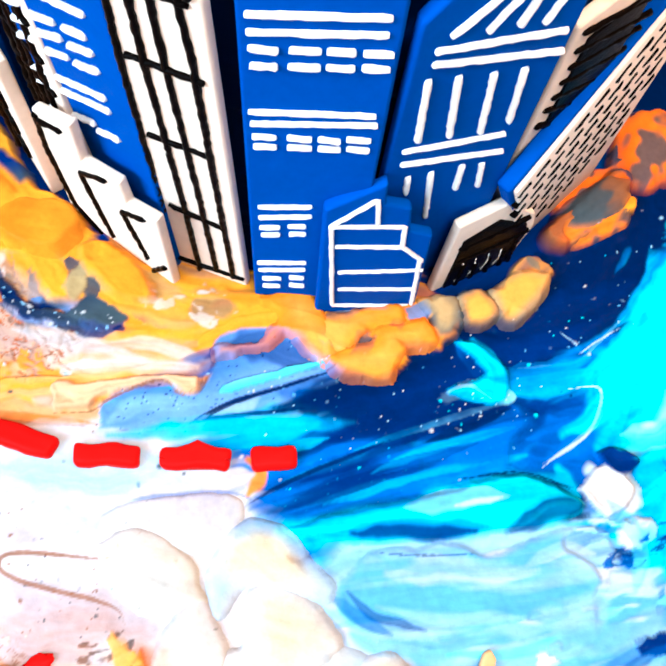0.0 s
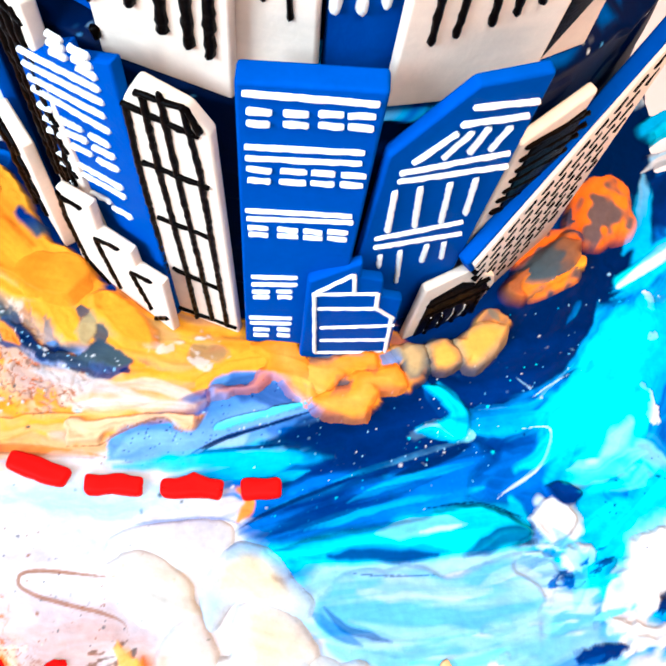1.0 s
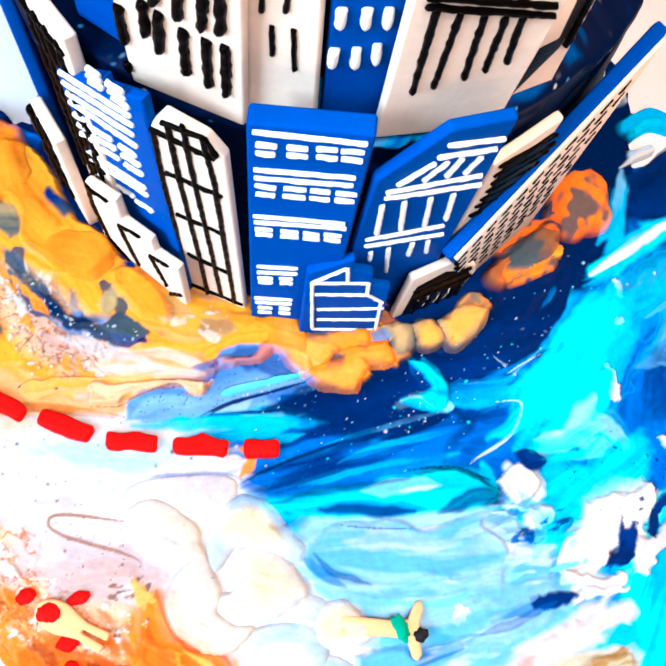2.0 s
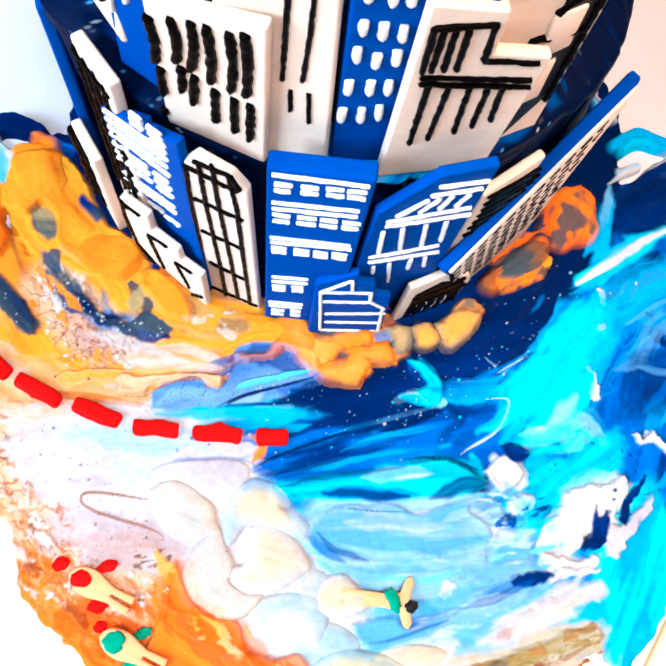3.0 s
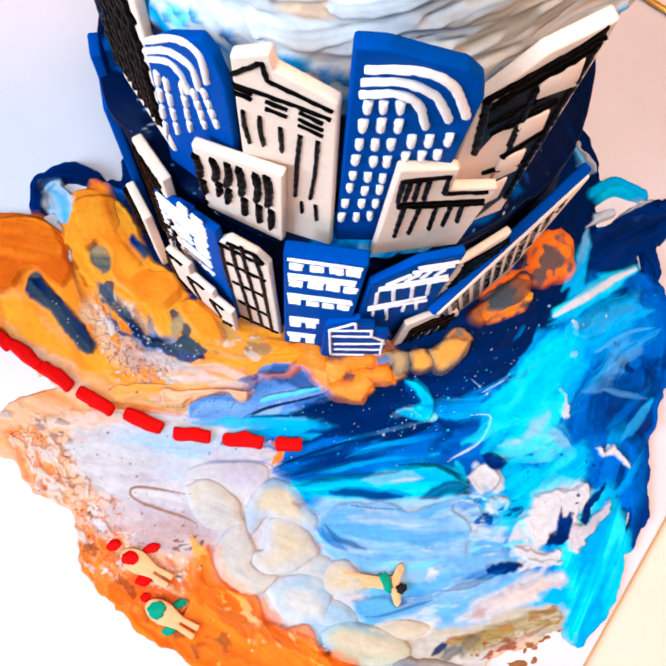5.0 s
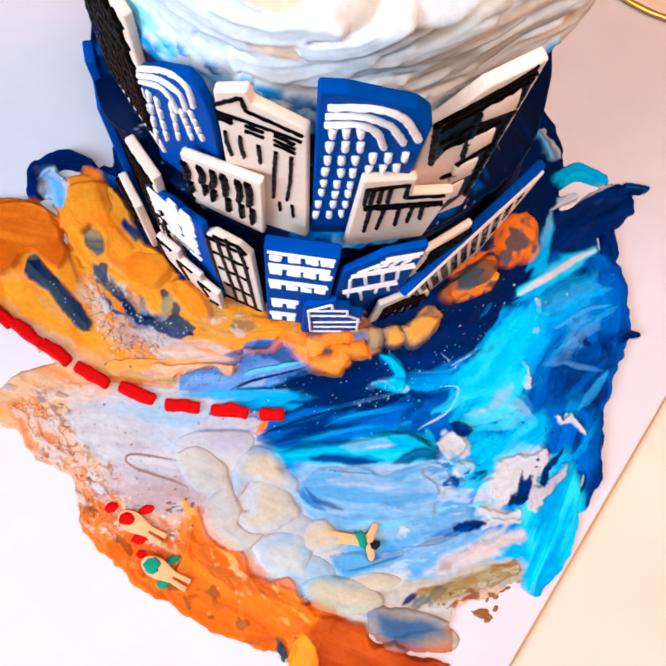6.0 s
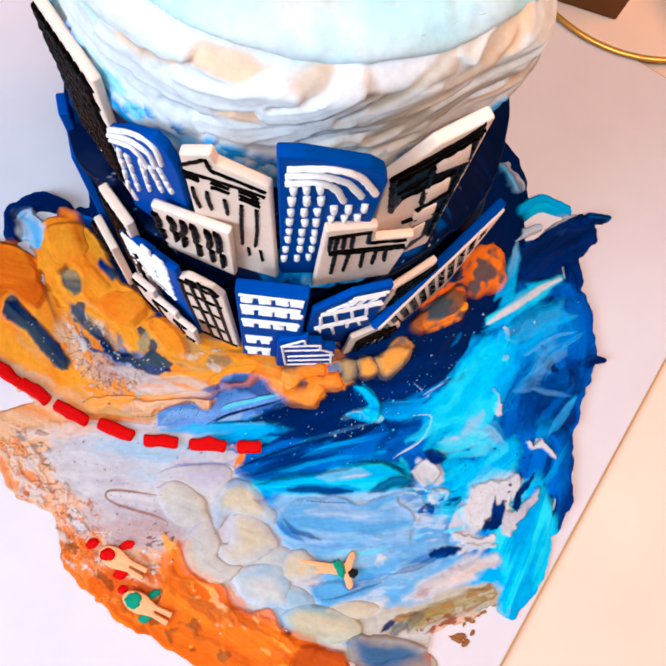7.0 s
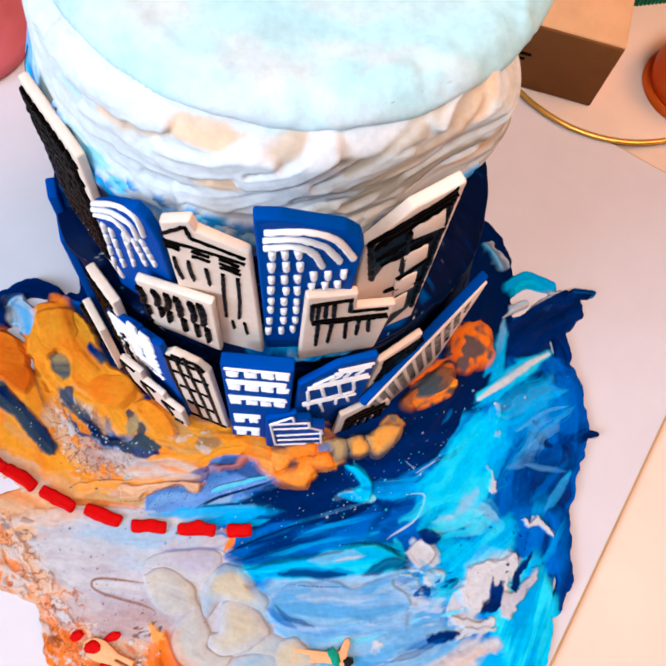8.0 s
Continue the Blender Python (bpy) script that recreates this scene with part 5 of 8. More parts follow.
patch(blue, deep, 0.06, (-1.57, -10.68), (-0.54, -10.19), (0.36, -9.87), (1.19, -9.48), (3.27, -8.86), (3.43, -8.57), (3.74, -8.81), (3.97, -8.99), (3.43, -9.44), (3.19, -9.98), (1.51, -10.46), (0.38, -10.61), (-0.67, -10.79), ragged=0.05, soft=0.22, streaks=1.7, turn=14, power=0.85)
wash(cyan, blue, 0.22, (0.52, -10.00), (1.88, -9.57), (3.43, -9.17), power=0.7, streaks=0.9)
wash(cyan, bright, 0.3, (-0.38, -10.52), (1.51, -10.12), (2.89, -9.84), power=0.6, streaks=1)
wash(deep, navy, 0.25, (-0.76, -10.35), (0.82, -9.92), (2.65, -9.47), power=0.7, streaks=0.9)
wash(navy, navy, 0.25, (1.65, -9.43), (2.65, -9.12), (3.43, -8.78), power=0.9, streaks=0.4)
patch(cyan, bright, 0.12, (2.45, -7.36), (2.80, -7.33), (3.20, -7.65), (3.47, -8.03), (3.43, -8.58), (3.04, -8.77), (2.73, -8.53), (2.18, -8.49), (2.41, -8.27), (2.92, -8.13), (2.92, -7.86), ragged=0.04, soft=0.12, streaks=0.7, turn=-50)
wash(pale, foam, 0.16, (2.22, -8.44), (2.65, -8.30), (3.04, -8.60), power=0.8, streaks=0.4)
wash(pale, foam, 0.05, (4.70, -7.18), (4.94, -7.42), (5.08, -7.65), power=0.9, streaks=0.2)
wash(pale, foam, 0.06, (5.01, -7.69), (5.42, -7.44), (5.98, -7.13), power=0.9, streaks=0.2)
wash(bright, foam, 0.08, (4.68, -8.43), (5.31, -8.43), (5.27, -8.83), (4.90, -9.38), (4.20, -9.79), (3.77, -10.07), power=0.9, streaks=0.2)
wash(blue, deep, 0.35, (3.66, -9.43), (4.52, -9.20), (5.15, -8.79), power=0.75, streaks=0.6)
spatter(foam, pale, 1.2, (0.79, -8.84), (2.26, -9.17), (3.59, -8.50), dense=12, small=0.012, large=0.035)
spatter(foam, pale, 0.8, (2.65, -7.75), (4.07, -7.45), (4.94, -7.09), dense=6, small=0.012, large=0.03)
patch(cyan, bright, 0.1, (-1.11, -10.96), (-0.07, -10.70), (1.59, -10.45), (2.50, -10.22), (3.42, -10.12), (3.96, -10.33), (4.50, -10.62), (4.59, -10.82), (4.18, -11.09), (3.27, -11.22), (1.90, -11.31), (0.40, -11.31), (-0.51, -11.16), ragged=0.03, soft=0.14, dome=0.16, streaks=1, turn=4)
wash(blue, cyan, 0.35, (3.95, -11.45), (4.64, -11.28), (5.34, -10.74), power=0.7, streaks=0.8)
wash(cyan, bright, 0.5, (5.72, -10.87), (6.36, -10.40), (6.99, -10.07), power=0.6, streaks=0.8)
wash(blue, cyan, 0.4, (-0.51, -11.05), (1.15, -11.10), (2.66, -11.13), power=0.7, streaks=0.6)
# painted highlight along the middle of the crest
wash(bright, pale, 0.4, (1.14, -10.69), (2.20, -10.60), (3.12, -10.59), power=0.8, streaks=0.5)
wash(foam, pale, 0.2, (2.05, -10.68), (2.96, -10.59), power=0.6, streaks=0.5)
wash(deep, blue, 0.36, (0.09, -11.15), (1.30, -11.17), (2.36, -11.17), power=0.9, streaks=0.5)
wash(deep, navy, 0.5, (3.04, -11.15), (3.80, -10.79), (4.65, -10.84), power=0.9, streaks=0.5)
wash(navy, navy, 0.06, (2.27, -10.18), (3.42, -10.09), (4.19, -10.36), (4.57, -10.69), power=0.9, streaks=0.2)
patch(lavender, sky, 0.08, (0.40, -11.44), (1.90, -11.33), (2.66, -11.57), (3.57, -11.27), (4.22, -11.16), (4.03, -11.47), (4.48, -11.77), (4.62, -12.31), (3.57, -12.65), (2.30, -12.89), (0.89, -13.00), (-0.01, -12.74), (-0.25, -12.10), ragged=0.05, soft=0.14, streaks=1.2, turn=3)
wash(pale, foam, 0.5, (0.71, -11.78), (2.06, -11.88), (3.57, -11.98), power=0.6, streaks=0.9)
wash(deep, blue, 0.22, (-0.03, -12.09), (0.43, -12.58), (1.33, -12.84), power=0.7, streaks=0.7)
wash(pale, lavender, 0.3, (0.43, -12.37), (1.55, -12.69), (3.12, -12.72), power=0.7, streaks=0.8)
wash(navy, deep, 0.05, (0.40, -11.44), (1.31, -11.54), (2.51, -11.57), power=0.8, streaks=0.3)
patch(foam, foam, 0.12, (4.50, -10.46), (4.97, -9.99), (5.28, -10.06), (5.65, -10.61), (4.95, -10.96), ragged=0.05)
patch(navy, deep, 0.14, (4.96, -9.76), (5.36, -9.67), (5.84, -9.89), (5.74, -10.09), (5.43, -10.26), (5.18, -10.08), ragged=0.03)
patch(foam, pale, 0.1, (5.04, -11.36), (5.26, -11.11), (5.87, -11.04), (5.88, -11.39), (5.40, -11.57), ragged=0.08)
patch(navy, deep, 0.06, (4.86, -11.83), (5.40, -11.59), (5.86, -11.39), (6.31, -11.29), (6.26, -11.54), (5.70, -11.74), ragged=0.08)
wash(cyan, sky, 1.7, (8.11, -6.1), (9.27, -4.96), (10.6, -4.2), power=0.7, streaks=0.8)
wash(sky, cyan, 1.3, (8.6, -7.4), (9.65, -6.4), (10.6, -5.6), power=0.6, streaks=0.9)
wash(cyan, sky, 0.8, (9.2, -9.4), (9.8, -8.2), power=0.5, streaks=0.8)
patch(sandy, peach, 0.14, (-5.42, -8.57), (-4.81, -8.54), (-4.60, -8.38), (-3.78, -8.13), (-3.41, -8.02), (-3.01, -8.30), (-2.74, -8.33), (-2.66, -8.03), (-3.03, -7.89), (-3.80, -7.91), (-4.85, -8.03), (-5.46, -8.01), ragged=0.05, streaks=0.5, turn=5)
wash(foam, peach, 0.45, (-5.34, -7.69), (-4.12, -7.64), (-2.66, -7.78), power=0.8, streaks=0.6)
wash(brown, brown, 0.06, (-5.41, -8.59), (-4.74, -8.57), (-4.30, -8.34), (-3.41, -8.05), (-3.01, -8.33), (-2.67, -8.21), power=0.8, streaks=0.2)
patch(slate, navy, 0.05, (-10.06, -5.05), (-9.28, -5.18), (-8.69, -5.64), (-8.10, -6.09), (-7.85, -6.72), (-7.72, -6.96), (-8.01, -6.95), (-8.60, -6.44), (-9.04, -5.90), (-9.49, -5.35), ragged=0.06, streaks=0.7, turn=-45)
patch(navy, slate, 0.04, (-6.92, -5.63), (-6.44, -5.85), (-6.02, -6.32), (-5.31, -6.45), (-4.87, -6.18), (-4.47, -6.41), (-4.14, -6.63), (-4.35, -6.92), (-5.14, -6.72), (-5.91, -6.67), (-6.56, -6.26), ragged=0.07, streaks=0.6, turn=-15)
spatter(foam, pale, 0.5, (-6.75, -5.87), (-5.92, -6.51), (-4.37, -6.72), dense=20, small=0.02, large=0.06)
patch(slate, sand, 0.04, (-5.43, -5.97), (-5.30, -5.64), (-5.00, -5.46), (-4.93, -5.94), (-5.10, -6.28), (-5.33, -6.21), ragged=0.04)
wash(foam, rose, 0.45, (-6.20, -6.81), (-5.26, -7.08), (-4.33, -7.28), power=0.75, streaks=0.5)
# white drops painted as wet highlights on the sand
spatter(foam, foam, 0.9, (-7.73, -5.26), (-7.20, -6.77), (-6.10, -7.91), dense=9, small=0.03, large=0.11, lift=0.05)
spatter(brown, slate, 0.9, (-7.55, -5.58), (-7.02, -7.00), (-5.94, -8.05), dense=7, small=0.02, large=0.08, lift=-0.03)
patch(orange, deeporange, 0.1, (-3.85, -13.27), (-3.59, -12.84), (-3.32, -13.60), (-2.86, -14.07), (-1.98, -14.33), (-1.81, -14.80), (-1.36, -15.27), (-0.94, -15.12), (-0.36, -15.11), (-0.11, -16.26), (-2.01, -16.48), (-3.77, -16.34), (-4.58, -15.74), (-4.64, -15.48), (-4.04, -14.52), (-3.94, -13.97), ragged=0.05, streaks=0.7, turn=-30, power=0.85)
spatter(sunlit, peach, 1.6, (-3.56, -14.23), (-2.79, -15.17), (-1.75, -16.01), dense=4, small=0.03, large=0.14, lift=0.03)
spatter(brown, slate, 1.6, (-6.20, -11.99), (-5.18, -11.96), (-4.15, -12.14), dense=6, small=0.015, large=0.05)
spatter(foam, peach, 1.2, (-4.84, -13.50), (-4.30, -13.97), (-4.36, -13.14), dense=16, small=0.03, large=0.1, lift=0.05)
spatter(brown, rose, 1.2, (-4.84, -13.50), (-4.30, -13.97), (-4.36, -13.14), dense=9, small=0.02, large=0.07, lift=-0.03)
patch(deep, navy, 0.08, (8.46, -9.02), (8.71, -7.74), (9.25, -6.91), (10.81, -7.01), (11.17, -7.40), (10.67, -8.46), (10.36, -8.87), (9.67, -9.05), (9.02, -9.19), ragged=0.16, soft=0.75, streaks=2.2, turn=40, power=0.85, lip=0)
wash(cyan, sky, 0.3, (9.67, -9.05), (10.26, -8.48), (10.87, -7.65), power=0.7, streaks=0.8)
wash(sky, blue, 0.25, (9.08, -7.40), (9.89, -7.53), (10.70, -7.66), power=0.5, streaks=1)
patch(deep, blue, 0.08, (8.53, -10.65), (8.76, -9.79), (9.18, -9.31), (10.29, -8.92), (10.60, -9.41), (10.46, -10.66), (10.27, -11.59), (10.00, -12.20), (9.58, -11.61), (9.28, -11.01), (8.97, -10.74), ragged=0.16, soft=0.6, streaks=2.2, turn=70, power=0.85, lip=0)
patch(teal, bright, 0.1, (7.19, -12.75), (8.16, -11.65), (8.97, -10.89), (9.60, -11.03), (9.88, -12.05), (9.76, -12.43), (9.40, -13.26), (9.15, -14.00), (8.54, -14.86), (8.06, -15.59), (7.75, -15.68), (7.68, -14.62), (7.70, -13.74), (7.34, -13.19), ragged=0.1, soft=0.4, streaks=2, turn=65, lip=0.1)
wash(cyan, blue, 0.35, (9.11, -11.32), (8.75, -12.83), (8.09, -14.32), power=0.6, streaks=0.9)
patch(cyan, bright, 0.08, (5.34, -11.43), (6.29, -10.64), (6.93, -10.00), (7.89, -9.35), (8.46, -9.17), (8.68, -9.79), (8.18, -10.58), (6.91, -10.92), (6.28, -11.70), (5.65, -12.17), ragged=0.12, soft=0.4, streaks=2, turn=40, power=0.8, lip=0.1)
patch(foam, foam, 0.12, (6.39, -12.30), (6.60, -11.12), (7.55, -10.72), (8.53, -10.54), (8.59, -10.87), (8.16, -11.50), (8.02, -12.13), (7.52, -12.00), (6.89, -12.46), ragged=0.12, soft=0.12, streaks=0.6, turn=40)
patch(foam, lilac, 0.12, (7.94, -12.73), (7.67, -12.53), (7.96, -11.88), (8.50, -11.64), (9.13, -10.95), (9.04, -11.62), (8.33, -12.25), ragged=0.1, soft=0.08, streaks=0.4, turn=40)
patch(navy, deep, 0.05, (6.89, -12.55), (7.24, -12.06), (7.60, -11.33), (7.62, -11.66), (7.94, -11.47), (7.77, -12.20), (7.51, -12.51), ragged=0.1, soft=0.06)
patch(navy, deep, 0.05, (8.16, -11.68), (8.39, -11.06), (9.01, -10.58), (9.07, -10.80), (8.64, -11.36), (8.31, -11.88), ragged=0.1, soft=0.06)
patch(foam, foam, 0.12, (8.78, -9.32), (9.02, -9.28), (9.17, -9.46), (9.44, -9.14), (9.53, -9.37), (9.81, -9.60), (9.96, -9.97), (9.71, -9.85), (9.40, -9.55), (9.07, -9.62), ragged=0.06, soft=0.05)
patch(foam, foam, 0.1, (6.02, -12.53), (6.73, -12.76), (7.45, -12.66), (7.53, -12.95), (6.72, -13.06), (6.14, -12.82), ragged=0.08, soft=0.06)
patch(foam, pale, 0.1, (6.03, -13.22), (6.42, -13.04), (7.47, -12.95), (7.44, -13.13), (6.57, -13.24), (6.10, -13.46), ragged=0.08, soft=0.06)
patch(deep, navy, 0.05, (5.11, -13.22), (5.64, -13.06), (6.29, -13.13), (6.07, -13.31), (5.57, -13.45), (5.18, -13.45), ragged=0.06)
wash(deep, blue, 0.25, (3.81, -13.97), (4.72, -13.74), (5.72, -13.32), power=0.8, streaks=0.9)
wash(sky, lavender, 0.6, (2.91, -13.85), (4.42, -13.38), (5.65, -12.69), power=0.6, streaks=0.9)
wash(pale, sky, 0.5, (2.76, -14.43), (4.12, -14.11), (5.64, -13.50), power=0.6, streaks=0.9)
patch(foam, rose, 0.08, (4.35, -14.71), (5.33, -14.09), (6.41, -13.63), (7.50, -13.22), (7.73, -13.71), (6.71, -13.94), (5.64, -14.25), (4.88, -14.79), ragged=0.07, soft=0.2, streaks=1.2, turn=22)
patch(sandgrey, olive, 0.08, (4.05, -15.43), (5.33, -14.98), (6.40, -14.58), (7.35, -14.45), (7.37, -14.74), (6.24, -15.19), (5.02, -15.70), (4.50, -15.79), ragged=0.07, soft=0.12, streaks=1.4, turn=20)
spatter(brown, olive, 0.35, (4.57, -15.84), (5.63, -15.49), (7.23, -14.80), dense=40, small=0.02, large=0.07)
patch(sky, pale, 0.08, (0.84, -14.37), (1.99, -14.22), (2.36, -14.42), (3.43, -14.14), (2.90, -14.69), (1.57, -15.02), (1.12, -14.81), ragged=0.05, soft=0.15, streaks=1.2, turn=12)
wash(deep, blue, 0.16, (1.12, -14.87), (2.18, -14.68), (3.43, -14.27), power=0.6, streaks=0.8)
wash(deep, blue, 0.25, (-0.39, -12.15), (0.16, -12.57), (0.71, -12.82), power=0.75, streaks=0.7)
patch(deeporange, orange, 0.1, (-2.03, -14.85), (-0.97, -15.18), (-0.09, -15.58), (0.55, -16.24), (1.16, -16.34), (0.83, -16.96), (-0.38, -16.98), (-1.07, -16.90), (-1.95, -16.51), ragged=0.07, streaks=1.3, turn=-35, soft=0.15, power=0.8)
patch(ember, red, 0.12, (0.72, -16.26), (2.04, -16.46), (2.33, -16.96), (3.46, -17.48), (4.87, -17.65), (4.87, -17.97), (0.60, -18.02), (0.49, -17.29), (0.22, -16.80), ragged=0.05, streaks=1, turn=-20, soft=0.15)
patch(sun, orange, 0.14, (-0.48, -17.79), (-0.29, -17.14), (0.13, -16.87), (0.51, -17.29), (0.62, -17.94), (-0.17, -18.11), ragged=0.04, streaks=0.8, turn=80)
patch(slate, navy, 0.1, (-0.83, -17.31), (-0.68, -17.14), (-0.45, -17.46), (-0.45, -17.79), (-0.65, -17.71), ragged=0.05)
patch(deeporange, orange, 0.16, (-12.20, -2.58), (-10.57, -2.28), (-9.68, -2.48), (-9.16, -2.79), (-8.99, -3.44), (-8.71, -4.18), (-9.10, -4.83), (-9.76, -4.33), (-10.28, -4.27), (-10.64, -4.91), (-11.88, -5.33), ragged=0.05, streaks=1.2, turn=-10, soft=0.14, dome=0.12)
patch(sun, orange, 0.18, (-9.09, -3.30), (-9.03, -2.11), (-8.61, -1.61), (-7.55, -1.55), (-6.87, -2.18), (-6.45, -3.01), (-6.04, -3.67), (-5.20, -4.26), (-5.07, -4.72), (-5.58, -5.23), (-6.28, -5.17), (-6.84, -4.74), (-7.41, -4.30), (-7.55, -3.45), (-7.94, -3.19), (-8.35, -3.51), ragged=0.04, streaks=0.7, turn=-50, soft=0.12, dome=0.2)
patch(slate, sand, 0.04, (-8.27, -3.40), (-7.94, -3.23), (-7.55, -3.45), (-7.40, -4.12), (-7.75, -4.23), (-8.06, -3.87), ragged=0.04, soft=0.12, lip=0)
patch(slate, deep, 0.04, (-7.00, -3.04), (-6.82, -2.83), (-6.44, -3.11), (-6.14, -3.38), (-6.37, -3.78), (-6.68, -3.52), ragged=0.05, soft=0.12, lip=0)
patch(sun, orange, 0.12, (-5.15, -5.10), (-4.72, -4.89), (-3.98, -5.41), (-3.58, -6.12), (-3.65, -6.49), (-4.27, -6.34), (-4.74, -5.90), (-5.03, -5.55), ragged=0.05, streaks=0.7, turn=-50, soft=0.15, dome=0.08)
patch(slate, navy, 0.05, (-10.17, -4.52), (-9.65, -4.49), (-8.89, -5.19), (-8.42, -5.62), (-7.93, -6.32), (-7.75, -6.85), (-8.22, -6.87), (-8.80, -6.18), (-9.37, -5.57), (-10.21, -4.98), ragged=0.05, streaks=1.2, turn=-45, soft=0.12)
spatter(foam, pale, 0.3, (-9.79, -4.87), (-8.94, -5.64), (-8.16, -6.60), dense=14, small=0.012, large=0.035)
smear(foam, cyan, 0.9, 0.2, (-9.75, -1.25), (-9.35, -1.75), (-9.3, -2.2), soft=0.4, ragged=0.8)
wash(navy, deep, 0.35, (-10.2, -1.6), (-9.9, -0.95), (-9.2, -0.75), power=0.9, streaks=0.6)
wash(foam, lilac, 0.9, (-8.27, -9.80), (-6.66, -10.16), (-4.91, -10.22), power=0.8, streaks=0.7)
wash(foam, foam, 0.8, (-8.06, -10.68), (-6.88, -11.10), (-4.98, -11.53), power=0.75, streaks=0.7)
fleck(foam, peach, 1.6, (-9.58, -9.52), (-8.93, -10.54), (-7.98, -11.68), (-7.20, -12.67), size=0.22, stretch=1.8, cut=0.52, lift=0.06)
fleck(brown, deeporange, 1.6, (-9.58, -9.52), (-8.93, -10.54), (-7.98, -11.68), (-7.20, -12.67), size=0.3, stretch=1.6, cut=0.5, lift=0.04, line=0.03)
fleck(umber, ember, 1.2, (-7.45, -13.09), (-6.10, -14.34), (-4.36, -15.30), (-2.06, -16.41), size=0.3, stretch=1.5, cut=0.5, lift=0.03)
fleck(sun, peach, 1.4, (-3.89, -13.24), (-2.84, -14.36), (-1.52, -15.33), (-0.35, -16.16), size=0.22, stretch=2.0, cut=0.56, lift=0.03)
fleck(deeporange, umber, 2.0, (-4.87, -13.65), (-3.53, -14.90), (-1.50, -16.01), size=0.4, stretch=2.4, cut=0.47, lift=0.02)
spatter(navy, brown, 1.4, (-8.12, -9.95), (-6.35, -10.52), (-4.84, -11.53), dense=5)
wash(cyan, bright, 0.5, (5.25, -8.45), (6.41, -7.17), (7.92, -5.85), power=0.6, streaks=1.0)
wash(deep, navy, 0.5, (9.09, -7.13), (10.34, -6.78), (11.21, -6.11), power=0.6, streaks=1.1)
wash(blue, cyan, 0.5, (9.24, -8.72), (9.93, -8.07), (10.81, -7.10), power=0.5, streaks=1.1)
wash(cyan, deep, 0.5, (8.52, -11.49), (9.61, -10.57), (10.49, -9.33), power=0.6, streaks=1.1)
# white highlight glow painted over the cyan, right of the middle
wash(bright, foam, 0.9, (5.47, -9.62), (6.43, -9.52), (7.40, -9.15), power=0.85, streaks=0.9)
wash(bright, cyan, 0.8, (4.53, -9.25), (6.19, -8.51), (7.76, -7.33), power=0.7, streaks=0.9)
wash(cyan, bright, 0.45, (2.82, -7.33), (3.31, -8.08), (3.03, -8.43), (2.28, -8.39), power=0.7, streaks=0.6)
wash(cyan, blue, 0.5, (3.03, -8.22), (4.13, -8.11), (5.24, -7.79), power=0.7, streaks=0.9)
wash(bright, sky, 0.5, (5.04, -10.70), (5.56, -11.46), (5.27, -12.37), power=0.6, streaks=0.9)
wash(sky, pale, 0.4, (0.40, -11.50), (1.72, -11.84), (3.83, -11.90), power=0.5, streaks=0.9)
wash(foam, pale, 0.3, (3.30, -11.79), (4.09, -11.51), (4.62, -11.62), power=0.6, streaks=0.9)
fleck(deep, blue, 0.5, (4.89, -11.74), (5.43, -11.53), (6.24, -11.25), size=0.12, stretch=3, cut=0.5, lift=0.02)
spatter(navy, deep, 1.0, (7.43, -11.66), (8.43, -10.72), (9.01, -10.03), dense=9, large=0.07)
fleck(foam, bright, 0.5, (4.50, -11.11), (5.57, -11.20), (6.11, -10.92), size=0.12, stretch=2.5, cut=0.55, lift=0.03)
wash(foam, peach, 0.7, (4.58, -14.50), (5.88, -14.22), (6.95, -13.70), power=0.7, streaks=0.8)
wash(peach, foam, 0.7, (5.07, -15.98), (6.35, -15.66), (7.27, -15.28), power=0.7, streaks=0.8)
fleck(olive, umber, 0.7, (4.18, -15.53), (5.60, -15.20), (7.30, -14.67), size=0.18, stretch=3.5, cut=0.45, lift=0.03)
fleck(brown, ember, 0.9, (4.94, -15.80), (6.23, -15.54), (7.28, -15.16), size=0.14, stretch=2.5, cut=0.55, lift=0.03)
wash(brown, slate, 0.4, (4.30, -15.94), (4.43, -15.58), (4.95, -15.33), power=0.6, streaks=0.8)
wash(brown, brown, 0.11, (-4.21, -11.35), (-5.84, -11.16), (-6.18, -11.35), (-5.72, -11.66), (-4.16, -12.14), (-3.89, -12.65), power=0.85, streaks=0.2)
patch(sandy, peach, 0.12, (-11.82, -5.76), (-10.28, -6.53), (-8.84, -7.98), (-7.35, -8.52), (-6.16, -8.77), (-8.03, -8.94), (-9.01, -9.17), (-9.97, -9.57), (-11.35, -9.77), ragged=0.12, soft=0.2, streaks=1.2, turn=-25)
wash(orange, sandy, 0.5, (-11.34, -7.41), (-9.83, -8.09), (-8.05, -8.69), power=0.6, streaks=0.9)
fleck(foam, umber, 0.9, (-10.92, -8.58), (-9.74, -8.98), (-8.30, -9.14), size=0.2, stretch=2.2, cut=0.54, lift=0.04)
spatter(bright, foam, 0.9, (7.05, -7.16), (8.08, -6.01), (9.46, -4.82), dense=5, small=0.014, large=0.06)
spatter(bright, sky, 1.0, (9.92, -5.48), (10.80, -4.79), (11.36, -4.10), dense=6, small=0.012, large=0.045)
spatter(bright, foam, 1.0, (1.81, -8.95), (3.21, -8.63), (4.95, -8.14), dense=8, small=0.012, large=0.05)
spatter(sky, bright, 0.9, (3.53, -7.85), (5.13, -7.19), (6.44, -6.37), dense=7, small=0.012, large=0.045)
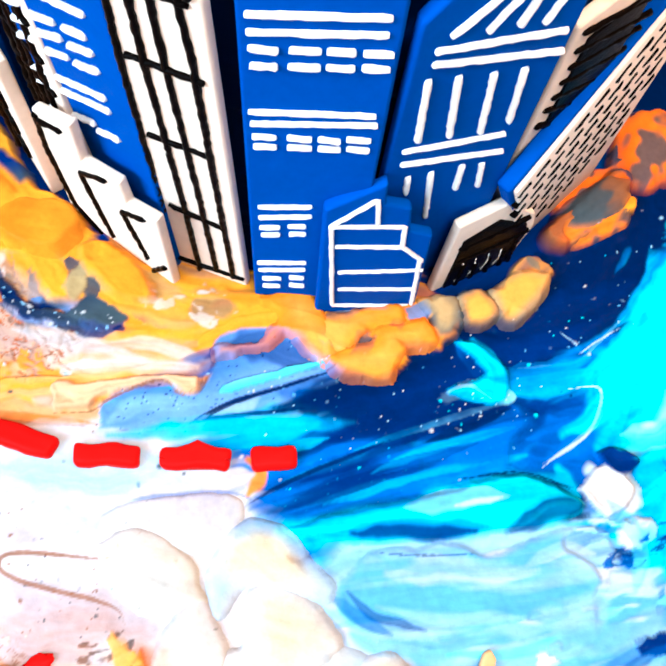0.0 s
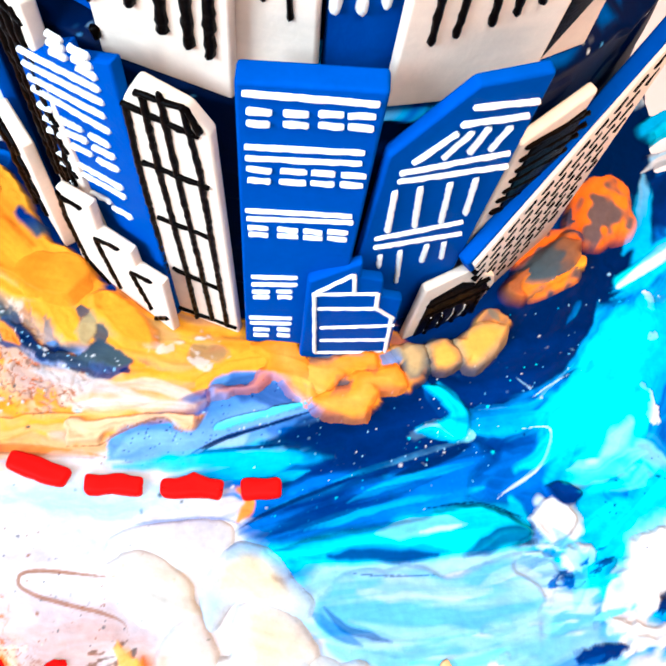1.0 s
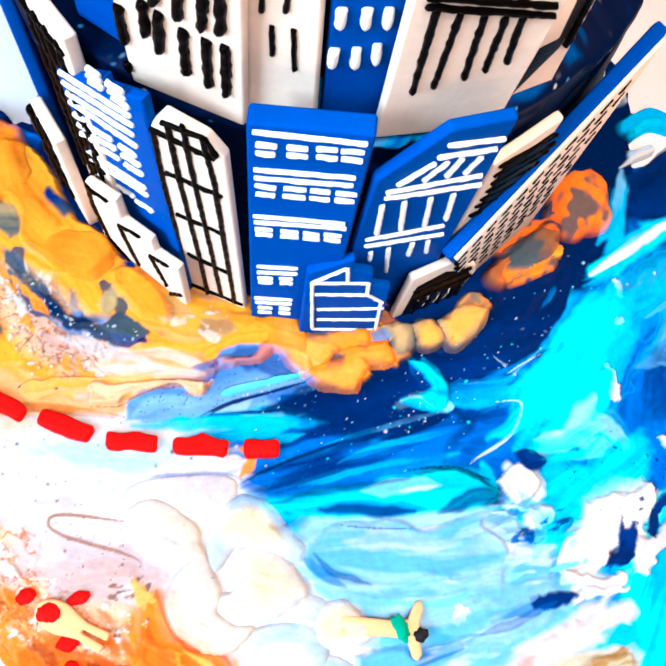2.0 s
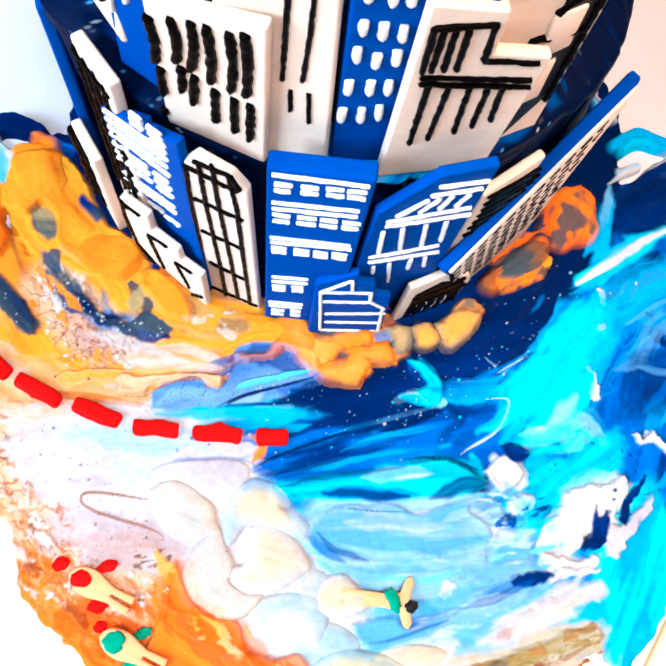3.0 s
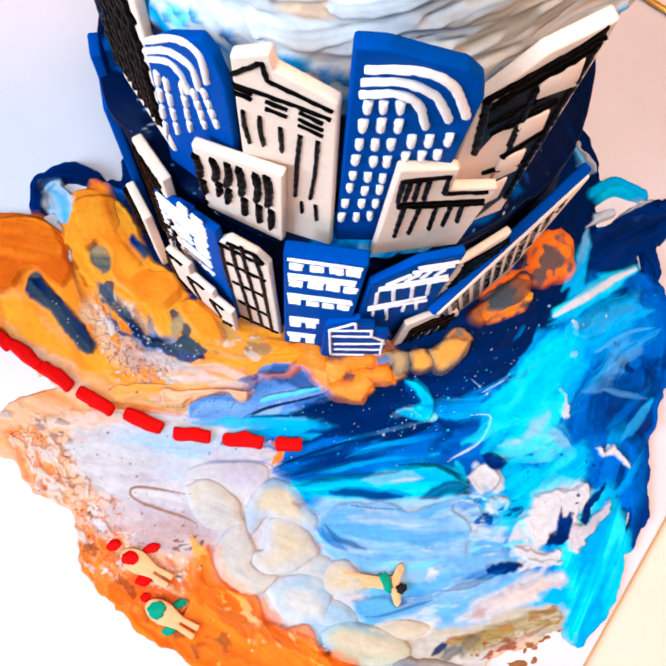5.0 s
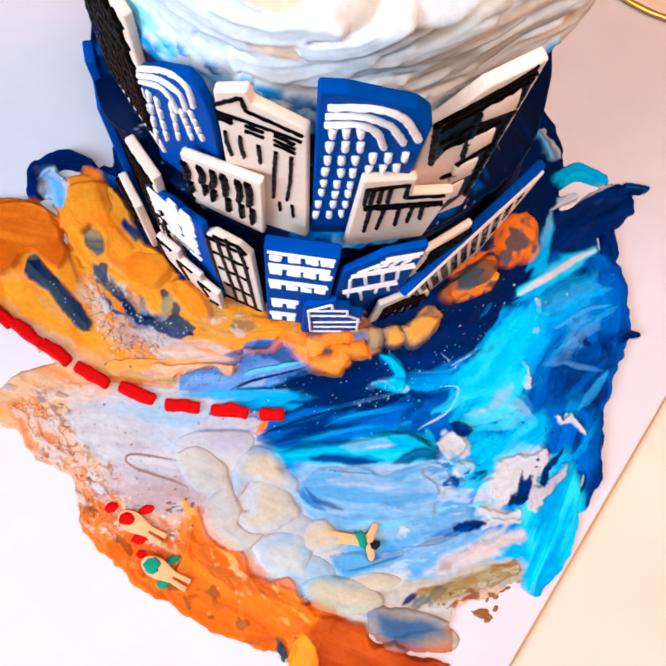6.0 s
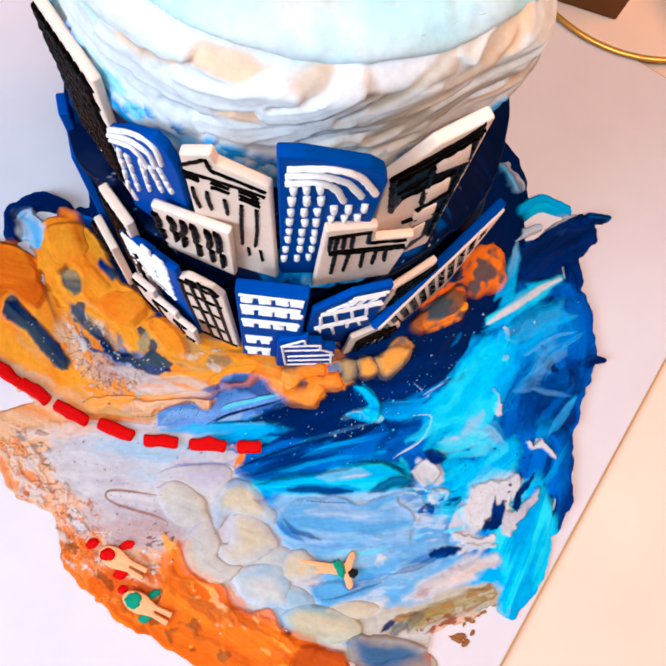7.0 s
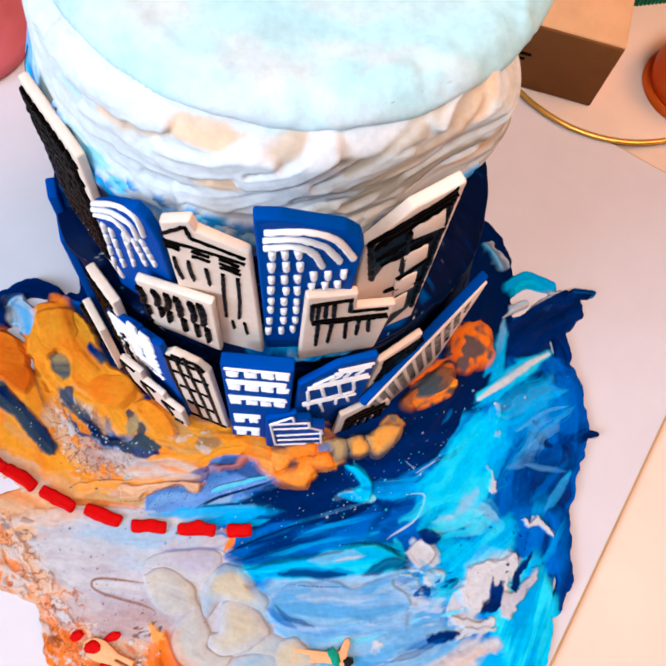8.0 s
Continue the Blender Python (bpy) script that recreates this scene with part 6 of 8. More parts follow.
spatter(deep, navy, 0.9, (6.31, -9.98), (7.90, -9.66), (9.58, -11.03), dense=9, small=0.014, large=0.07)
sea.scrape((5.13, -15.99), (5.78, -15.78), (6.52, -15.55), (7.34, -15.14), (7.68, -15.27), (7.88, -15.77), (6.80, -16.55), (5.57, -16.91), (5.10, -16.62))
sea.mesh("cream_sheet", sea_cream, seascape, lambda x, y, h: (x, y, h), label="knife-spread butter cream sea and sand")


def ground_height(x, y):
    i, j = int(round((x - sea.x[0]) / sea.step)), int(round((y - sea.y[0]) / sea.step))
    return float(sea.H[j, i]) if 0 <= i < len(sea.x) and 0 <= j < len(sea.y) else 0.0


# ---- the cake ----
cake = empty("cake", pose(0, 0, 0), "tall round cake with navy sides and white knife-spread top", "cake")
inky = (0.0002, 0.004, 0.026)
side = Spread(-18.9, 18.9, 0.0, 18.2, 0.06, 0.1, inky)
rng = random.Random(4)
for k in range(120):
    s, z = rng.uniform(-18.5, 18.5), rng.uniform(0.5, 14.5)
    side.lay(inky, rng.choice((inky, inky, deep)), rng.uniform(0.6, 1.6), rng.uniform(0.04, 0.16), (s, z), (s + rng.uniform(0.8, 2.5), z + rng.uniform(-0.5, 1.2)))
for k in range(16):
    s = -12 + k * 1.4 + rng.uniform(-0.4, 0.4)
    side.wash(rng.choice((deep, deep, blue)), deep, rng.uniform(0.5, 0.9), (s, 8.8 + rng.uniform(-0.4, 0.4)), (s + 1.2, 8.9 + rng.uniform(-0.4, 0.4)), power=0.6)
for k in range(16):
    s = -0.9 + k * 0.18 + rng.uniform(-0.2, 0.2)
    side.lay(rng.choice((sky, cyan, blue, deep)), cyan, rng.uniform(0.3, 0.6), rng.uniform(0.05, 0.2), (s, 8.6 + rng.uniform(-0.4, 0.6)), (s + 0.4, 8.7 + rng.uniform(-0.3, 0.6)), (s + 0.8, 8.8 + rng.uniform(-0.3, 0.5)), soft=0.5)
side.fleck(pale, foam, 1.2, (-7, 9.0), (-3, 8.9), (0, 9.0), size=0.09, cut=0.74, lift=0.04)
side.fleck(pale, cyan, 2.4, (-9, 10.6), (0, 10.2), (9, 10.6), size=0.08, cut=0.76, lift=0.04)
side.fleck(pale, cyan, 2.4, (-9, 13.4), (0, 13.0), (9, 13.4), size=0.08, cut=0.78, lift=0.04)
for k in range(22):
    s, z = 4.5 + rng.uniform(0, 6.5), rng.uniform(5.0, 13.0)
    side.lay(inky, inky, rng.uniform(1.0, 1.8), rng.uniform(0.1, 0.25), (s, z), (s + 0.4, z + 1.0), (s + rng.uniform(0.4, 1.2), z + 2.0))
for k in range(22):
    s = -18.9 + k * 1.75
    side.lay(rng.choice((pale, cyan, aqua)), white, 1.2, 0.12, (s, 14.6 + rng.uniform(-0.3, 0.3)), (s + 1.0, 14.8), (s + 2.0, 14.6 + rng.uniform(-0.3, 0.3)), soft=0.6)
# white rows, tinted on the right half where the side lies in shade
for z in (15.3, 16.1, 17.0, 17.9, 18.5):
    for k in range(14):
        s = -18.9 + k * 2.7
        side.lay(white, ivory if s > 0 else white, 1.5, 0.14, (s, z - 0.1), (s + 1.5, z + rng.uniform(-0.15, 0.15)), (s + 3.0, z), blend=0.0, soft=0.5)
# broad smooth flaps of white, then many narrow slanting knife ridges, tinted tan for the shaded right side
for s, z, run, up, width, thick in ((-6.6, 17.2, 3.4, -0.5, 1.7, 0.34), (-6.3, 15.9, 3.0, -0.4, 1.3, 0.22), (-3.9, 17.0, 3.3, -0.6, 1.9, 0.42), (-3.4, 15.6, 2.2, -0.3, 1.1, 0.24), (-1.5, 16.0, 2.0, 0.7, 1.2, 0.40), (-0.6, 17.3, 2.6, -0.2, 1.2, 0.3),
                                     (-10.5, 17.0, 3.4, -0.4, 1.8, 0.3), (-13.5, 16.4, 3.4, 0.4, 1.8, 0.3), (9.0, 17.0, 3.4, 0.5, 1.6, 0.3), (12.5, 16.4, 3.4, 0.4, 1.8, 0.3)):
    side.lay(white, white, width, thick, (s, z), (s + run * 0.5, z + up * 0.35), (s + run, z + up), ragged=0.5, soft=0.55, blend=0.0)
for k in range(120):
    s = rng.uniform(0.2, 8.4)
    z = rng.uniform(15.0, 18.3)
    slope, run = rng.uniform(0.15, 0.6), rng.uniform(0.7, 2.2)
    side.lay(*rng.choice(((ivory, tan_shade), (ivory, white), (white, tan_shade), (tan_shade, ivory), (tan_shade, tan_shade))), rng.uniform(0.22, 0.6), rng.uniform(0.12, 0.40), (s, z), (s + run * 0.5, z + run * slope * 0.65), (s + run, z + run * slope), ragged=0.8, soft=0.5, blend=0.2)
for k in range(60):
    s = rng.choice((rng.uniform(-18.5, -5.5), rng.uniform(8.0, 17.5), rng.uniform(-6.0, 0.5)))
    z, run = rng.uniform(15.1, 18.3), rng.uniform(0.8, 2.2)
    side.lay(white, rng.choice((white, ivory, aqua)), rng.uniform(0.2, 0.7), rng.uniform(0.10, 0.3), (s, z), (s + run * 0.5, z + rng.uniform(-0.2, 0.2)), (s + run, z + rng.uniform(-0.3, 0.3)), ragged=0.7, soft=0.5, blend=0.2)
for k in range(30):
    s = -9 + k * 0.5 + rng.uniform(-0.4, 0.4)
    side.wash(rng.choice((cyan, blue, pale, bright)), aqua, rng.uniform(0.3, 0.9), (s, 14.7 + rng.uniform(-0.4, 0.5)), (s + rng.uniform(0.4, 1.2), 15.0 + rng.uniform(-0.3, 0.5)), power=0.7)
# warm shade painted into the hollows of the white cream
peach_shade = (0.70, 0.44, 0.25)
for s, z, run, up, width in ((-4.3, 17.0, 1.6, 0.35, 0.7), (-2.9, 17.5, 1.7, 0.1, 0.6), (-2.1, 16.3, 1.6, 0.9, 0.7), (-0.9, 17.3, 1.0, 0.5, 0.5), (1.2, 16.6, 1.8, 0.7, 0.5), (3.4, 16.2, 1.8, 0.8, 0.6), (2.4, 17.3, 2.0, 0.7, 0.5), (4.8, 17.0, 1.8, 0.8, 0.6)):
    side.wash(peach_shade, tan_shade, width, (s, z), (s + run * 0.5, z + up * 0.4), (s + run, z + up), power=0.85, streaks=0.4)
for s, z, run, up, width, thick in ((-5.6, 17.5, 2.6, 0.2, 0.7, 0.55), (-4.6, 16.6, 2.3, -0.2, 0.8, 0.5), (-2.6, 16.9, 1.9, 0.6, 0.7, 0.6), (-2.2, 15.8, 1.7, 0.5, 0.6, 0.45), (-1.0, 16.9, 1.5, 0.7, 0.5, 0.6)):
    side.lay(white, white, width, thick, (s, z), (s + run * 0.5, z + up * 0.3), (s + run, z + up), ragged=0.9, soft=0.35, blend=0.0)
side.fleck(blue, cyan, 1.2, (-7.0, 14.9), (-3.5, 15.2), (0.5, 15.0), size=0.3, cut=0.56, lift=0.1)
side.fleck(cyan, blue, 0.9, (2.6, 15.1), (4.6, 15.4), size=0.25, cut=0.5, lift=0.1)
for k in range(26):
    s, z = rng.uniform(4.6, 8.6), rng.uniform(8.8, 13.0)
    side.lay(rng.choice((inky, slate, navy)), inky, rng.uniform(0.3, 0.8), rng.uniform(0.08, 0.22), (s, z), (s + rng.uniform(-0.5, 0.2), z + 0.7), (s + rng.uniform(0.1, 0.9), z + rng.uniform(1.1, 1.9)))
for k in range(16):
    s, z = rng.uniform(-9.5, -5.6), rng.uniform(9.0, 12.6)
    side.lay(rng.choice((navy, deep, inky)), inky, rng.uniform(0.3, 0.7), rng.uniform(0.08, 0.2), (s, z), (s - 0.2, z + 0.8), (s + rng.uniform(-0.5, 0.3), z + rng.uniform(1.2, 2.0)))
# glints of the glossy wrinkles, painted as lighter flecks right and left
side.fleck(slate, steel, 2.2, (5.4, 9.6), (6.8, 11.0), (7.6, 12.6), size=0.22, stretch=3.0, cut=0.62, lift=0.06)
side.fleck(blue, sky, 2.0, (-8.4, 9.8), (-6.8, 11.2), (-6.0, 12.6), size=0.2, stretch=3.0, cut=0.64, lift=0.06)
side.spatter(white, sky, 1.8, (-7.0, 9.0), (-1.0, 9.1), (6.0, 9.2), dense=14, small=0.012, large=0.035)
side.spatter(white, cyan, 2.4, (-8.0, 10.2), (-6.0, 11.5), (-5.2, 13.0), dense=12, small=0.012, large=0.035)
side.spatter(white, deep, 2.0, (5.6, 10.0), (6.6, 11.0), (7.2, 12.5), dense=12, small=0.012, large=0.035)
side.H = np.minimum(side.H, 0.75)


def on_side(x, y, h):
    """The lower tier widens upwards to a ledge; the upper tier is narrower and stands a little off the centre."""
    a = x / 6.016
    ledge = rise(8.2, 9.2, y)
    body = (5.62 + 0.05 * np.minimum(y, 8.2)) * (1 - ledge) + 5.15 * ledge - 0.05 * rise(9.5, 12.5, y)
    z = np.where(y < 9.2, 8.2 + (y - 8.2) * np.where(y < 8.2, 1.0, 0.5), y - 0.5 * (1 - rise(9.2, 12.0, y)))
    up = rise(8.5, 12.5, y)
    r = body + (h - 0.1) * 0.8 * (1 - ledge * (1 - rise(9.2, 9.6, y))) - 0.5 * rise(17.4, 18.2, y)
    r = r + 0.36 * np.exp(-((a + 0.05) / 0.85) ** 4) * rise(10.2, 12.0, y) * (1 - rise(14.0, 16.2, y))
    r = r + (0.9 - 0.55 * rise(3.5, 6.5, y)) * rise(0.85, 1.15, a) * (1 - rise(1.9, 2.4, a)) * (1 - rise(6.0, 9.2, y))
    r = r - 2.4 * rise(0.75, 1.2, a) * (1 - rise(2.2, 2.8, a)) * rise(9.0, 10.5, y) * (1 - rise(14.5, 16.5, y))
    r = r + (0.4 * rise(0.5, 0.85, a) - 1.0 * rise(0.85, 1.25, a)) * (1 - rise(2.2, 2.8, a)) * rise(14.6, 15.6, y) * (1 - rise(17.6, 18.2, y))
    r = r + 0.5 * rise(-1.9, -1.6, a) * (1 - rise(-1.2, -0.95, a)) * rise(4.0, 6.5, y) * (1 - rise(13.5, 15.5, y))
    r = r - 0.7 * rise(0.68, 0.95, a) * (1 - rise(2.2, 2.8, a)) * rise(15.8, 17.5, y)
    z = z + (h - 0.1) * 0.8 * ledge * (1 - rise(9.2, 9.6, y))
    return -0.3 * up + 0.35 * rise(14.5, 18.0, y) + r * np.sin(a), -0.3 * up - r * np.cos(a), z


side.mesh("side_cream", icing_cream, cake, on_side, keep=np.ones(side.X.shape, bool), label="navy cream below and rough white cream above")
top = Spread(-6.6, 6.6, -6.6, 6.6, 0.07, 0.1, aqua)
for k in range(46):
    a, r = rng.uniform(0, 6.28), rng.uniform(0, 5.0)
    x, y = r * math.cos(a), r * math.sin(a)
    top.wash(*rng.choice(((aqua, aqua), (aqua, white), (white, aqua))), rng.uniform(0.8, 2.6), (x, y), (x - math.sin(a) * 1.2 + 0.4, y + math.cos(a) * 1.2), (x - math.sin(a) * 2.5, y + math.cos(a) * 2.4), power=0.6)
R = np.hypot(top.X, top.Y)
turn_round = np.arctan2(top.Y, top.X)
uneven = grain(turn_round * 5 + 40, R * 1.2 + 20, 6) - 0.5
fade = rise(4.2, 5.3, R + 0.9 * uneven)[..., None] * 0.7 * (1 - 0.8 * rise(-1.3, -0.9, turn_round) * (1 - rise(0.6, 1.0, turn_round)))[..., None]
top.C = top.C * (1 - fade) + np.array(white) * fade
top.H += rise(3.8, 4.8, R) * (0.16 * uneven + 0.12 * (grain(turn_round * 16 + 40, R * 2.5, 9) - 0.5))


def on_top(x, y, h):
    """Towards the rim the cream rolls over and dips into the side's cream."""
    over = np.clip((np.hypot(x, y) - 4.2) / 0.9, 0, 2)
    k = 1 - np.clip(np.hypot(x, y) - 4.95, 0, 1) * 0.45
    return x * k + 0.05, y * k - 0.3, h + 18.38 - 0.85 * over ** 2.6


top.mesh("top_cream", icing_cream, cake, on_top, keep=R < 5.6, label="smooth pale aqua cream top")


# ---- fondant buildings standing round the cake ----
class Building:
    """A fondant plaque pressed on the cake; out: how far its foot stands off the ring, lean: how far it leans outwards a centimetre."""

    def __init__(self, left, right, radius, outline, material, label, thick=0.22, foot=0.0, out=0.0, lean=0.0):
        a, half = (left + right) / 2, radians(right - left) / 2
        self.width = 2 * radius * math.sin(half)
        reach = radius * (1 + math.cos(half)) / 2 + out
        m = pose(reach * CM * math.sin(radians(a)), -reach * CM * math.cos(radians(a)), foot * CM, 0, 0, a) @ pose(0, 0, 0, math.degrees(math.atan(lean)))
        self.foot, self.ob = foot, empty("building_plaque", m, label, "building", "buildings round the cake")
        self.wall = part("wall", slab([self.at(*p) for p in outline], 0, thick, 0.06), material, self.ob)
        self.wall.modifiers.new("even_shading", "WEIGHTED_NORMAL").keep_sharp = False

    def at(self, across, z):
        return (across - 0.5) * self.width, z - self.foot


def bar(b, width, *pts):
    part("window_stripe", icing_line([b.at(*p) for p in pts], width, 0.15, smooth=False), white_icing, b.ob)


def arc(b, width, *pts):
    part("window_stripe", icing_line([b.at(*p) for p in pts], width, 0.15), white_icing, b.ob)


def dash(b, width, *pts):
    part("window", icing_line([b.at(*p) for p in pts], width, 0.18), white_icing, b.ob)


def blob(b, width, *pts):
    part("window", icing_line([b.at(*p) for p in pts], width, 0.12), white_icing, b.ob)


def black(b, width, *pts):
    part("icing_line", icing_line([b.at(*p) for p in pts], width * 1.1, 0.22, smooth=False), dark_icing, b.ob)


BLUE, IVORY = blue_fondant, ivory_fondant
L3 = Building(-54, -30, 6.3, ((0, 0.2), (1.03, 0.2), (1.13, 9.3), (0.78, 8.65), (0.78, 8.9), (0.52, 8.3), (0.52, 8.1), (0.2, 7.6)), BLUE, "blue fondant tower with white striped windows and notched top", out=0, lean=0.04)
Lb = Building(-64, -44, 6.48, ((0.36, 0.2), (1.0, 0.2), (1.0, 8.85), (0.37, 8.75)), IVORY, "ivory fondant tower with dark crossed lines", thick=0.28)
Lc = Building(-66, -54, 6.92, ((-0.15, 0.2), (0.78, 0.2), (0.78, 4.25), (-0.15, 4.1)), IVORY, "narrow ivory fondant tower with ragged dark windows", thick=0.28)
Le = Building(-53, -28, 6.75, ((0.02, 0.1), (1.0, 0.1), (1.06, 3.25), (0.81, 3.0), (0.81, 3.7), (0.5, 3.45), (0.55, 4.65), (0.2, 4.2)), IVORY, "low stepped ivory fondant building with dark outlines", out=-0.05, lean=0.05)
L4 = Building(-31, -15.5, 6.3, ((0.0, 0.2), (0.97, 0.2), (0.93, 8.4), (0.76, 8.85), (0.34, 9.05), (0.17, 8.5)), IVORY, "ivory fondant tower with a dark window grid", out=-0.06, lean=0.058)
L5 = Building(-15.0, 3.4, 6.3, ((0.04, 0.1), (1.01, 0.1), (0.955, 9.86), (0.025, 9.74)), BLUE, "blue fondant tower with white striped windows", thick=0.38, out=0.12, lean=0.04)
L6 = Building(4, 25.5, 6.3, ((0.06, 0.1), (1.1, 0.1), (0.8, 9.78), (0.34, 9.8), (-0.06, 8.45)), BLUE, "blue fondant tower with a slanted roof and white lines", out=-0.25, lean=0.08)
L7 = Building(26.5, 39.5, 6.35, ((0.2, 0.1), (1.2, 0.1), (0.98, 7.7), (-0.06, 7.3)), IVORY, "ivory fondant tower with a dark hatched front", out=-0.2, lean=0.03)
L8 = Building(25.4, 55.4, 6.57, ((0.25, 0.1), (1.18, 0.1), (1.18, 8.3), (-0.06, 3.9), (0.1, 2.8)), BLUE, "blue fondant building with a sloping top and ivory front", thick=0.3)
L9 = Building(14.5, 33, 6.95, ((0.24, 0.1), (1.12, 0.1), (1.2, 1.4), (1.12, 2.0), (0.7, 3.0), (0.24, 2.9)), IVORY, "small ivory fondant house with dark windows", out=-0.38, lean=0.01)
S1 = Building(-4, 14, 6.8, ((0.06, 0.1), (1.04, 0.1), (0.95, 3.25), (0.74, 3.5), (0.7, 4.25), (0.485, 4.48), (0.47, 5.08), (0.03, 4.45)), BLUE, "small stepped blue fondant house with white outlines", out=-0.1, lean=0.01)
Building(-92, -66, 6.72, ((0.47, 0.2), (0.93, 0.2), (0.9, 8.0), (0.666, 8.2), (0.666, 9.2), (0.47, 9.3)), BLUE, "blue fondant tower with a stepped top", thick=0.28)
UP = dict(foot=9.3)
Ua = Building(-66, -44, 5.95, ((0.000, 9.60), (1.000, 9.60), (1.000, 15.40), (0.000, 15.40)), IVORY, "tall ivory fondant tower covered in dark lattice", **UP)
U2 = Building(-44, -25, 6.2, ((-0.2, 8.5), (0.88, 8.5), (1.06, 14.9), (1.0, 15.75), (0.88, 16.0), (0.5, 15.25), (0.18, 14.4)), BLUE, "blue fondant tower with white arches and rounded top", **UP, out=-0.35, lean=0.08)
U4 = Building(-24, -5.3, 6.2, ((0.0, 8.3), (0.97, 8.3), (0.9, 15.75), (0.42, 16.2), (0.385, 16.65), (0.08, 16.2)), IVORY, "ivory fondant tower with a dark gabled crown", **UP, out=-0.3, lean=0.09)
U5 = Building(-7, 12, 6.2, ((0.16, 8.4), (1.08, 8.4), (0.96, 16.1), (0.9, 16.6), (0.76, 16.95), (0.49, 17.18), (0.2, 17.45), (-0.02, 17.48)), BLUE, "blue fondant tower with white arcs and rounded corner", **UP, thick=0.27, out=-0.38, lean=0.1)
U7 = Building(12.5, 37, 6.2, ((0.16, 8.4), (0.98, 8.4), (0.72, 16.62), (0.32, 16.3), (0.01, 15.3)), IVORY, "tall ivory fondant tower with broken dark panes", foot=9.3, thick=0.28, out=-0.32, lean=0.04)
U3 = Building(-31.5, -14.5, 6.6, ((-0.15, 8.3), (0.87, 8.3), (0.972, 12.92), (-0.03, 12.35)), IVORY, "low ivory fondant block with dark upright bars", **UP, out=-0.48, lean=0.1)
U6 = Building(2.5, 21, 6.6, ((0.1, 8.6), (1.1, 8.4), (1.07, 12.2), (0.61, 12.5), (0.57, 13.5), (0.02, 13.83)), IVORY, "low stepped ivory fondant block with dark drips", **UP, out=-0.45, lean=0.07)


def decorate():
    bar(L5, 0.1, (0.087, 9.58), (0.894, 9.63))
    bar(L5, 0.1, (0.093, 8.41), (0.871, 8.54))
    bar(L5, 0.1, (0.097, 8.13), (0.868, 8.27))
    bar(L5, 0.1, (0.088, 6.62), (0.883, 6.74))
    bar(L5, 0.1, (0.097, 6.36), (0.905, 6.54))
    bar(L5, 0.1, (0.125, 4.07), (0.525, 4.20))
    bar(L5, 0.1, (0.128, 3.72), (0.529, 3.88))
    bar(L5, 0.1, (0.098, 1.95), (0.516, 2.07))
    bar(L5, 0.1, (0.106, 1.62), (0.514, 1.77))
    dash(L5, 0.11, (0.111, 9.23), (0.243, 9.24))
    dash(L5, 0.11, (0.341, 9.26), (0.472, 9.28))
    dash(L5, 0.11, (0.558, 9.32), (0.689, 9.34))
    dash(L5, 0.11, (0.742, 9.34), (0.886, 9.37))
    dash(L5, 0.11, (0.110, 8.97), (0.232, 8.98))
    dash(L5, 0.11, (0.344, 9.03), (0.479, 9.04))
    dash(L5, 0.11, (0.567, 9.08), (0.702, 9.09))
    dash(L5, 0.11, (0.754, 9.11), (0.889, 9.12))
    dash(L5, 0.11, (0.104, 7.86), (0.253, 7.85))
    dash(L5, 0.11, (0.342, 7.89), (0.500, 7.90))
    dash(L5, 0.11, (0.559, 7.92), (0.698, 7.94))
    dash(L5, 0.11, (0.768, 7.94), (0.916, 7.95))
    dash(L5, 0.11, (0.112, 7.55), (0.249, 7.56))
    dash(L5, 0.11, (0.337, 7.59), (0.502, 7.61))
    dash(L5, 0.11, (0.562, 7.63), (0.705, 7.65))
    dash(L5, 0.11, (0.771, 7.68), (0.909, 7.69))
    dash(L5, 0.11, (0.106, 6.06), (0.242, 6.07))
    dash(L5, 0.11, (0.342, 6.09), (0.481, 6.10))
    dash(L5, 0.11, (0.550, 6.11), (0.677, 6.10))
    dash(L5, 0.11, (0.743, 6.17), (0.880, 6.17))
    dash(L5, 0.11, (0.112, 5.82), (0.244, 5.84))
    dash(L5, 0.11, (0.345, 5.87), (0.487, 5.88))
    dash(L5, 0.11, (0.556, 5.89), (0.685, 5.90))
    dash(L5, 0.11, (0.753, 5.94), (0.882, 5.93))
    dash(L5, 0.11, (0.135, 3.37), (0.274, 3.42))
    dash(L5, 0.11, (0.366, 3.48), (0.488, 3.51))
    dash(L5, 0.11, (0.144, 3.10), (0.276, 3.15))
    dash(L5, 0.11, (0.379, 3.21), (0.493, 3.24))
    dash(L5, 0.11, (0.141, 1.26), (0.289, 1.28))
    dash(L5, 0.11, (0.393, 1.39), (0.507, 1.39))
    dash(L5, 0.11, (0.141, 0.90), (0.281, 0.91))
    dash(L5, 0.11, (0.397, 1.03), (0.514, 1.01))
    bar(L6, 0.11, (0.372, 9.35), (0.774, 9.17))
    bar(L6, 0.11, (0.342, 8.98), (0.761, 8.84))
    bar(L6, 0.11, (0.124, 8.19), (0.330, 8.76))
    bar(L6, 0.11, (0.321, 8.15), (0.432, 8.69))
    bar(L6, 0.11, (0.489, 8.14), (0.537, 8.72))
    bar(L6, 0.11, (0.638, 8.08), (0.689, 8.61))
    bar(L6, 0.11, (0.065, 7.94), (0.792, 7.82))
    bar(L6, 0.11, (0.074, 7.68), (0.841, 7.39))
    bar(L6, 0.11, (0.074, 7.35), (0.138, 5.92))
    bar(L6, 0.11, (0.254, 7.29), (0.350, 5.83))
    bar(L6, 0.11, (0.472, 7.20), (0.570, 5.72))
    bar(L6, 0.11, (0.662, 7.15), (0.747, 5.85))
